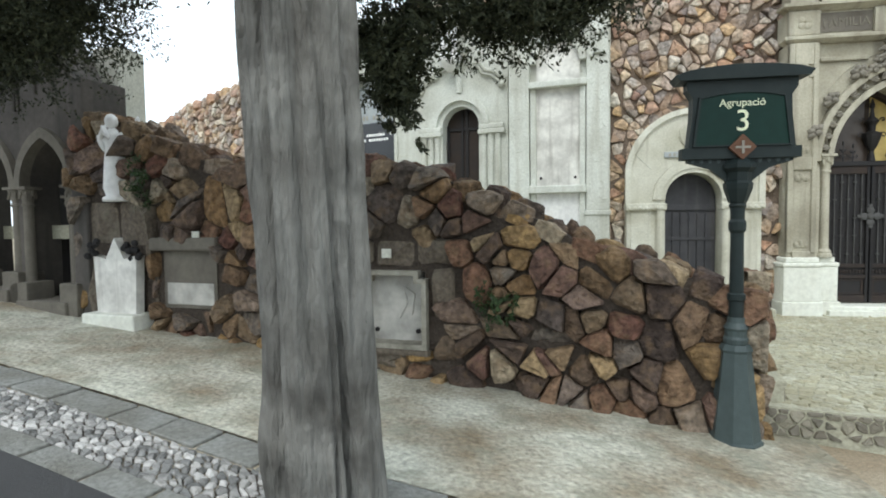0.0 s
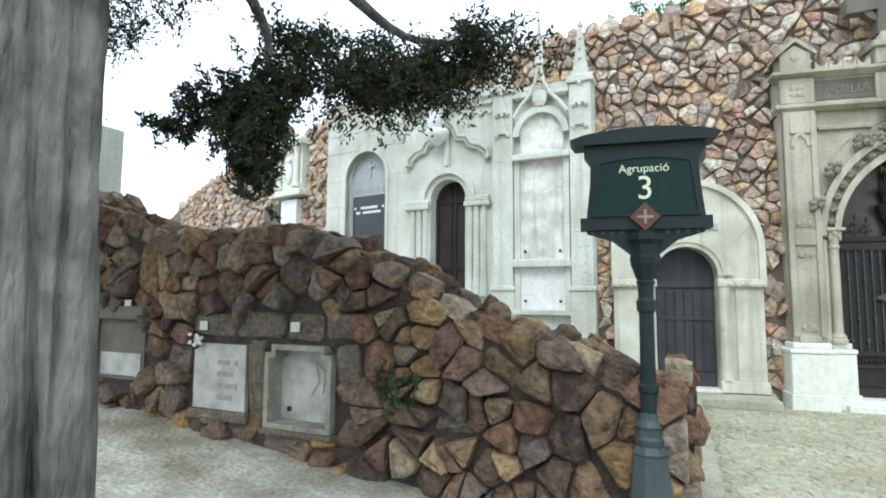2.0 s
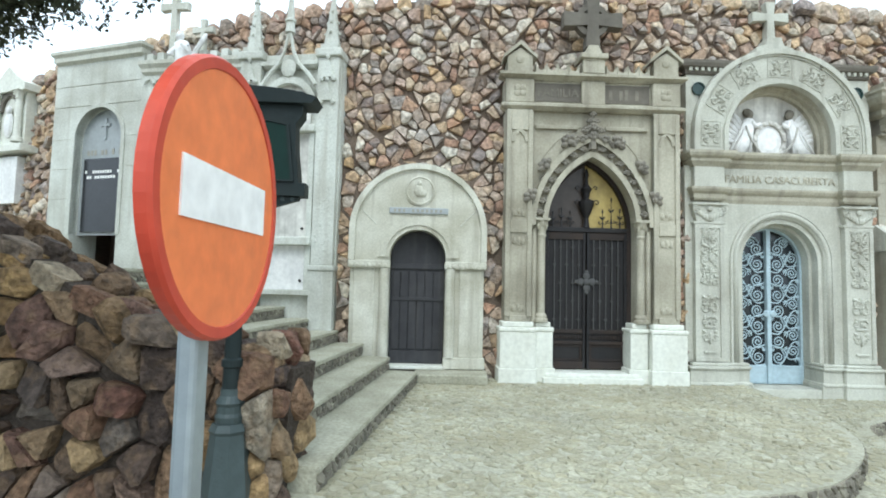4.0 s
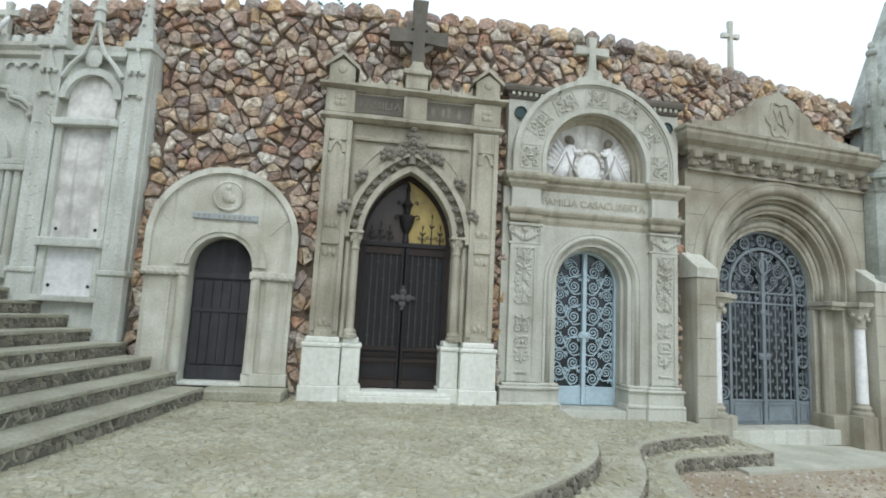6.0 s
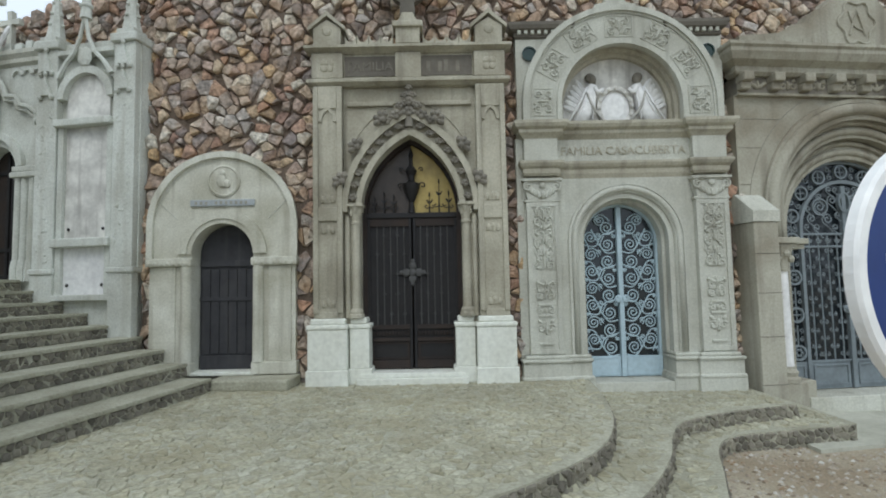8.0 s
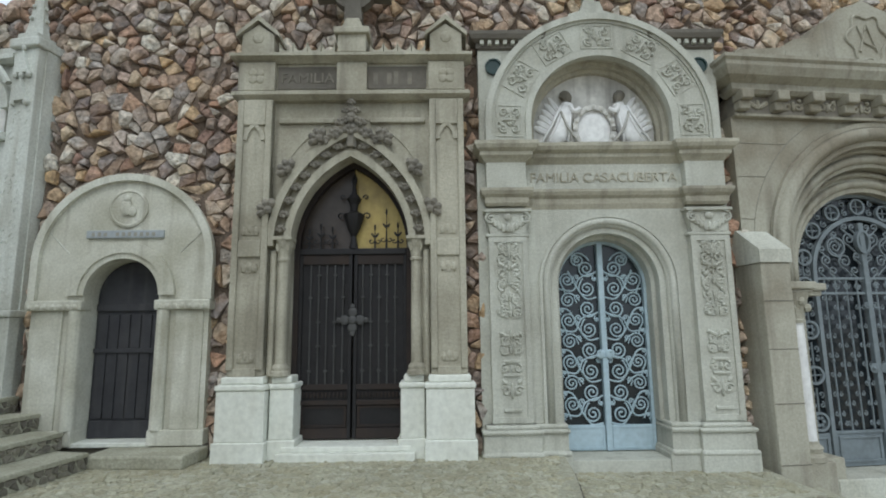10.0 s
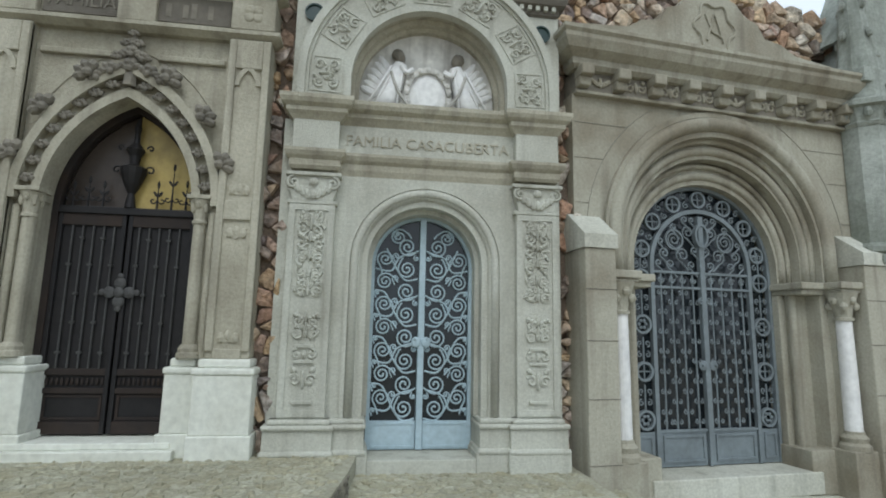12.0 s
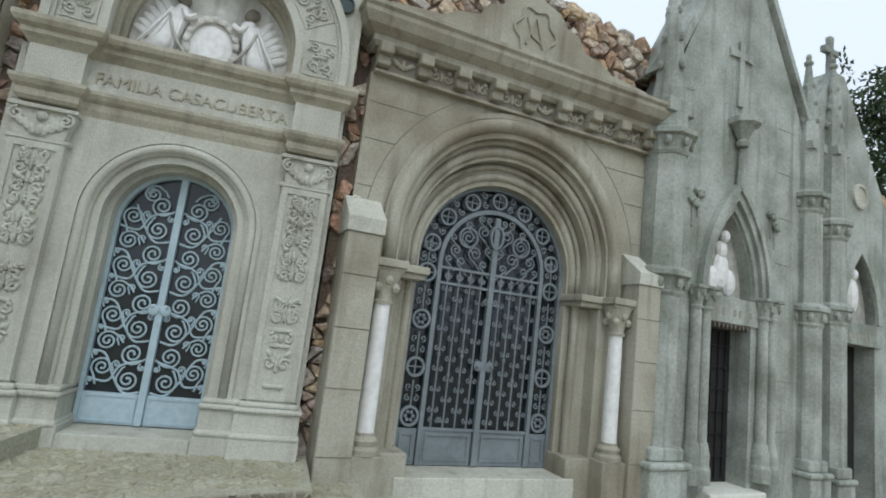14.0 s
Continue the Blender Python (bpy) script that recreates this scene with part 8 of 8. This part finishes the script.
def round_tree(x, y, z, h, r, seed, label, count=9000, clumps=11):
    t = thing("tree", pose(x, y, z), label, "tree")
    g = random.Random(seed)
    part("trunk", tube(bmesh.new(), smooth3([(0, 0, -0.3), (0.1, 0, h * 0.3), (0, 0.1, h * 0.7)]), 0.22, 10, lambda k: 1.1 - 0.6 * k), bark, t)
    cl = []
    for k in range(clumps):
        a, u = g.uniform(0, 6.28), g.uniform(0.3, 0.95)
        px, py, pz = r * u * math.cos(a), r * u * math.sin(a), h * g.uniform(0.45, 0.98)
        cl.append((px, py, pz, r * 0.34, r * 0.34, r * 0.26, 1.0))
        part("limb", tube(bmesh.new(), smooth3([(0, 0, h * 0.35), (px * 0.5, py * 0.5, pz * 0.75), (px, py, pz)]), 0.06, 6, lambda q: 1 - 0.8 * q), bark, t)
    foliage("crown", cl, count, 0.16, leaf_far, seed, t, 0.0)


round_tree(26.4, 10.3, -1.2, 9.6, 2.5, 2, "dark leafy tree past the last chapel", 34000, 22)
round_tree(28.5, 14.5, -1.2, 8.5, 2.8, 6, "tall dark tree behind the chapels")
hd = thing("hedge", pose(23.2, 9.7, -1.2), "low dark clipped hedge beside the path", "hedge")
foliage("leaves", [(-0.6 + 0.6 * k, 0.1 * k, 0.55, 0.45, 0.4, 0.3, 1) for k in range(4)], 4500, 0.08, ivy_green, 9, hd, 0.0)
# solid near-black box: the hedge's inner shade painted as a core
part("stems", block(-0.9, 1.6, -0.1, 0.4, 0, 0.5, 0.05), gloom, hd)
tp = thing("tree", pose(5.4, 13.4, 6.05), "bright green tree top behind the mound", "tree")
part("trunk", tube(bmesh.new(), [(0, 0, -0.6), (0, 0, 2.0)], 0.1, 8), bark, tp)
foliage("crown", [(0, 0, 2.0, 0.55, 0.5, 0.35, 1), (0.4, 0, 2.3, 0.4, 0.4, 0.3, 1), (-0.4, 0, 2.2, 0.4, 0.4, 0.3, 1)], 3000, 0.09, mat("spring_green", (0.1, 0.2, 0.05), rough=0.7, bump=0, rnd=2, ramp=((0.05, 0.13, 0.03), (0.10, 0.22, 0.05))), 12, tp, 0.0)
for x, y, z0, z1, w in ((13.1, 8.9, 5.62, 6.85, 0.36),):
    c = thing("stone_cross", pose(x, y, z0), "pale stone cross on top of the mound", "cross", "crosses on the mound")
    stone_cross(c, 0, 0, 0.2, z1 - z0, w, pale_stone, 0.72)
    part("pedestal", block(-0.14, 0.14, -0.14, 0.14, -0.1, 0.22, 0.02), pale_stone, c)
# ivy on the low wall
for x, z, sc, out in ((2.02, 0.60, 0.16, 0.14), (-1.62, 1.75, 0.22, 0.14)):
    iv = tagged_at(new("ivy_tuft"), rub(x, out, z), "small green creeper growing from the wall", "creeper", "wall plants")
    foliage("leaves", [(0, 0, 0, sc, 0.06, sc * 0.8, 1)], 420, 0.045, ivy_green, int(x * 10 + 50), iv, 0.2)
    part("stem", tube(bmesh.new(), [(0, 0.09, -sc * 0.6), (0.02, 0.03, 0), (-0.03, 0.0, sc * 0.6)], 0.008, 5), bark, iv)


# ---- signs ----
def section_sign():
    t = thing("section_sign_post", pose(3.73, 3.43, -0.32) @ Matrix.Scale(0.96, 4), "dark green cast iron post with a section sign", "sign post")
    part("base", lathe(bmesh.new(), [(0.19, 0), (0.19, 0.05), (0.175, 0.06), (0.17, 0.10), (0.105, 0.70), (0.115, 0.72), (0.095, 0.76)], sq=8), lamp_grey, t)
    part("collar", lathe(bmesh.new(), [(0.08, 0.76), (0.085, 0.80), (0.075, 0.82), (0.075, 0.86), (0.085, 0.88), (0.06, 0.92), (0.058, 0.96)], n=20), lamp_grey, t)
    part("shaft", lathe(bmesh.new(), [(0.052, 0.96), (0.05, 1.08), (0.062, 1.09), (0.062, 1.13), (0.048, 1.14), (0.045, 1.58), (0.058, 1.60), (0.06, 1.66), (0.047, 1.68), (0.05, 1.76), (0.06, 1.78), (0.05, 1.80)], n=20), lamp_paint, t)
    part("capital", lathe(bmesh.new(), [(0.06, 1.80), (0.095, 1.90), (0.10, 1.94), (0.085, 1.96), (0.09, 2.02), (0.12, 2.05), (0.12, 2.08), (0.07, 2.12)], sq=8), lamp_paint, t)
    for s in (-1, 1):
        bm = bmesh.new()
        prism(bm, [(s * 0.06, 1.84), (s * 0.09, 1.96), (s * 0.20, 2.05), (s * 0.36, 2.10), (s * 0.36, 2.13), (s * 0.06, 2.13)][::s], -0.02, 0.02)
        part("bracket", bm, lamp_paint, t)
        for k in range(4):
            part("fret", lathe(bmesh.new(), [(0.014, -0.022), (0.014, 0.022)], 0, 0, 8), lamp_grey, t, at=pose(s * (0.14 + 0.06 * k), 0, 2.105, 90))
    # the box
    top, bot = 2.70, 2.20
    out = [(-0.40, 2.12), (0.40, 2.12), (0.40, 2.20), (0.36, 2.20), (0.335, 2.42), (0.33, 2.56), (0.37, 2.62), (0.37, 2.68), (-0.37, 2.68), (-0.37, 2.62), (-0.33, 2.56), (-0.335, 2.42), (-0.36, 2.20), (-0.40, 2.20)]
    bm = prism(bmesh.new(), out, -0.055, 0.055)
    hd_ = part("sign_box", bm, lamp_paint, t)
    hood = [(-0.43, 2.68), (0.43, 2.68), (0.46, 2.72)] + [(0.46 - 0.092 * k, 2.735 + 0.045 * math.sin(math.pi * k / 10)) for k in range(1, 10)] + [(-0.46, 2.72)]
    part("hood", prism(bmesh.new(), hood, -0.10, 0.10), lamp_paint, t)
    panel = [(-0.315, 2.215), (0.315, 2.215), (0.275, 2.55)] + [(0.275 - 0.11 * k, 2.555 + 0.03 * math.sin(math.pi * k / 5)) for k in range(1, 5)] + [(-0.275, 2.55)]
    part("panel", prism(bmesh.new(), panel, -0.062, -0.05), sign_green, hd_, "dark green enamel panel")
    part("panel_rim", band(bmesh.new(), panel + panel[:1], [(x * 1.06, 2.385 + (z - 2.385) * 1.06) for x, z in panel + panel[:1]], -0.072, -0.05), lamp_paint, hd_)
    lettering("Agrupació", 0.075, 0.001, sign_ink, hd_, pose(0.0, -0.064, 2.49, 90))
    lettering("3", 0.215, 0.001, sign_ink, hd_, pose(0.005, -0.064, 2.315, 90))
    part("emblem", prism(bmesh.new(), [(0, 2.105), (0.092, 2.195), (0, 2.29), (-0.092, 2.195)], -0.085, -0.05), rust_brown, t, "small rust-brown diamond emblem")
    part("emblem_cross", prism(bmesh.new(), [(-0.05, 2.187), (0.05, 2.187), (0.05, 2.203), (-0.05, 2.203)], -0.09, -0.084), scar, t)
    part("emblem_bar", prism(bmesh.new(), [(-0.008, 2.15), (0.008, 2.15), (0.008, 2.24), (-0.008, 2.24)], -0.0925, -0.084), scar, t)


section_sign()


def disc(r0, y0, r1, y1, n=48):
    bm = lathe(bmesh.new(), [(r0, y0), (r1, y0), (r1, y1), (r0, y1)], 0, 0, n)
    return bm


def road_sign(m, label, face, rim, post_x, top, ground):
    """A round sign that faces -y, on a flat-sided steel post behind it."""
    t = tagged_at(new("road_sign"), m, label, "road sign", "round road signs")
    to = Matrix.Rotation(radians(90), 4, "X")
    part("plate", lathe(bmesh.new(), [(0.285, -0.022), (0.30, -0.018), (0.30, 0.004), (0.285, 0.006)], 0, 0, 56), sign_back, t, at=to)
    part("rim", lathe(bmesh.new(), [(0.272, 0.006), (0.276, 0.012), (0.297, 0.012), (0.303, 0.004), (0.303, -0.018), (0.297, -0.02), (0.297, 0.004)], 0, 0, 56), rim, t, at=to)
    part("face", lathe(bmesh.new(), [(0.278, 0.006), (0.276, 0.0085), (0.0001, 0.0085)], 0, 0, 56), face, t, at=to)
    bm = block(post_x - 0.034, post_x + 0.034, 0.03, 0.075, ground, top, 0.012)
    part("post", bm, steel, t)
    return t


no_entry = road_sign(pose(4.34, 1.57, 1.41, 0, 0, 86.5) @ Matrix.Scale(1.1, 4), "faded red no entry sign on a steel post", sign_red, sign_rim, 0.0, 0.29, -1.56)
part("white_bar", prism(bmesh.new(), [(-0.205, -0.058), (0.205, -0.058), (0.205, 0.058), (-0.205, 0.058)], -0.0125, -0.008), sign_white, no_entry)
part("sticker", block(-0.165, -0.125, 0.024, 0.027, -0.07, -0.005, 0.0), sticker, no_entry, "small yellow sticker on the back")
one_way = road_sign(pose(8.47, 1.85, 1.12, 0, 0, 16) @ Matrix.Scale(0.8, 4), "blue one-way sign with white arrow on a post", sign_blue, sign_white, 0.0, 0.20, -2.08)
part("arrow", prism(bmesh.new(), [(-0.215, -0.042), (0.05, -0.042), (0.02, -0.15), (0.075, -0.15), (0.22, 0.0), (0.075, 0.15), (0.02, 0.15), (0.05, 0.042), (-0.215, 0.042)], -0.0125, -0.008), sign_white, one_way)
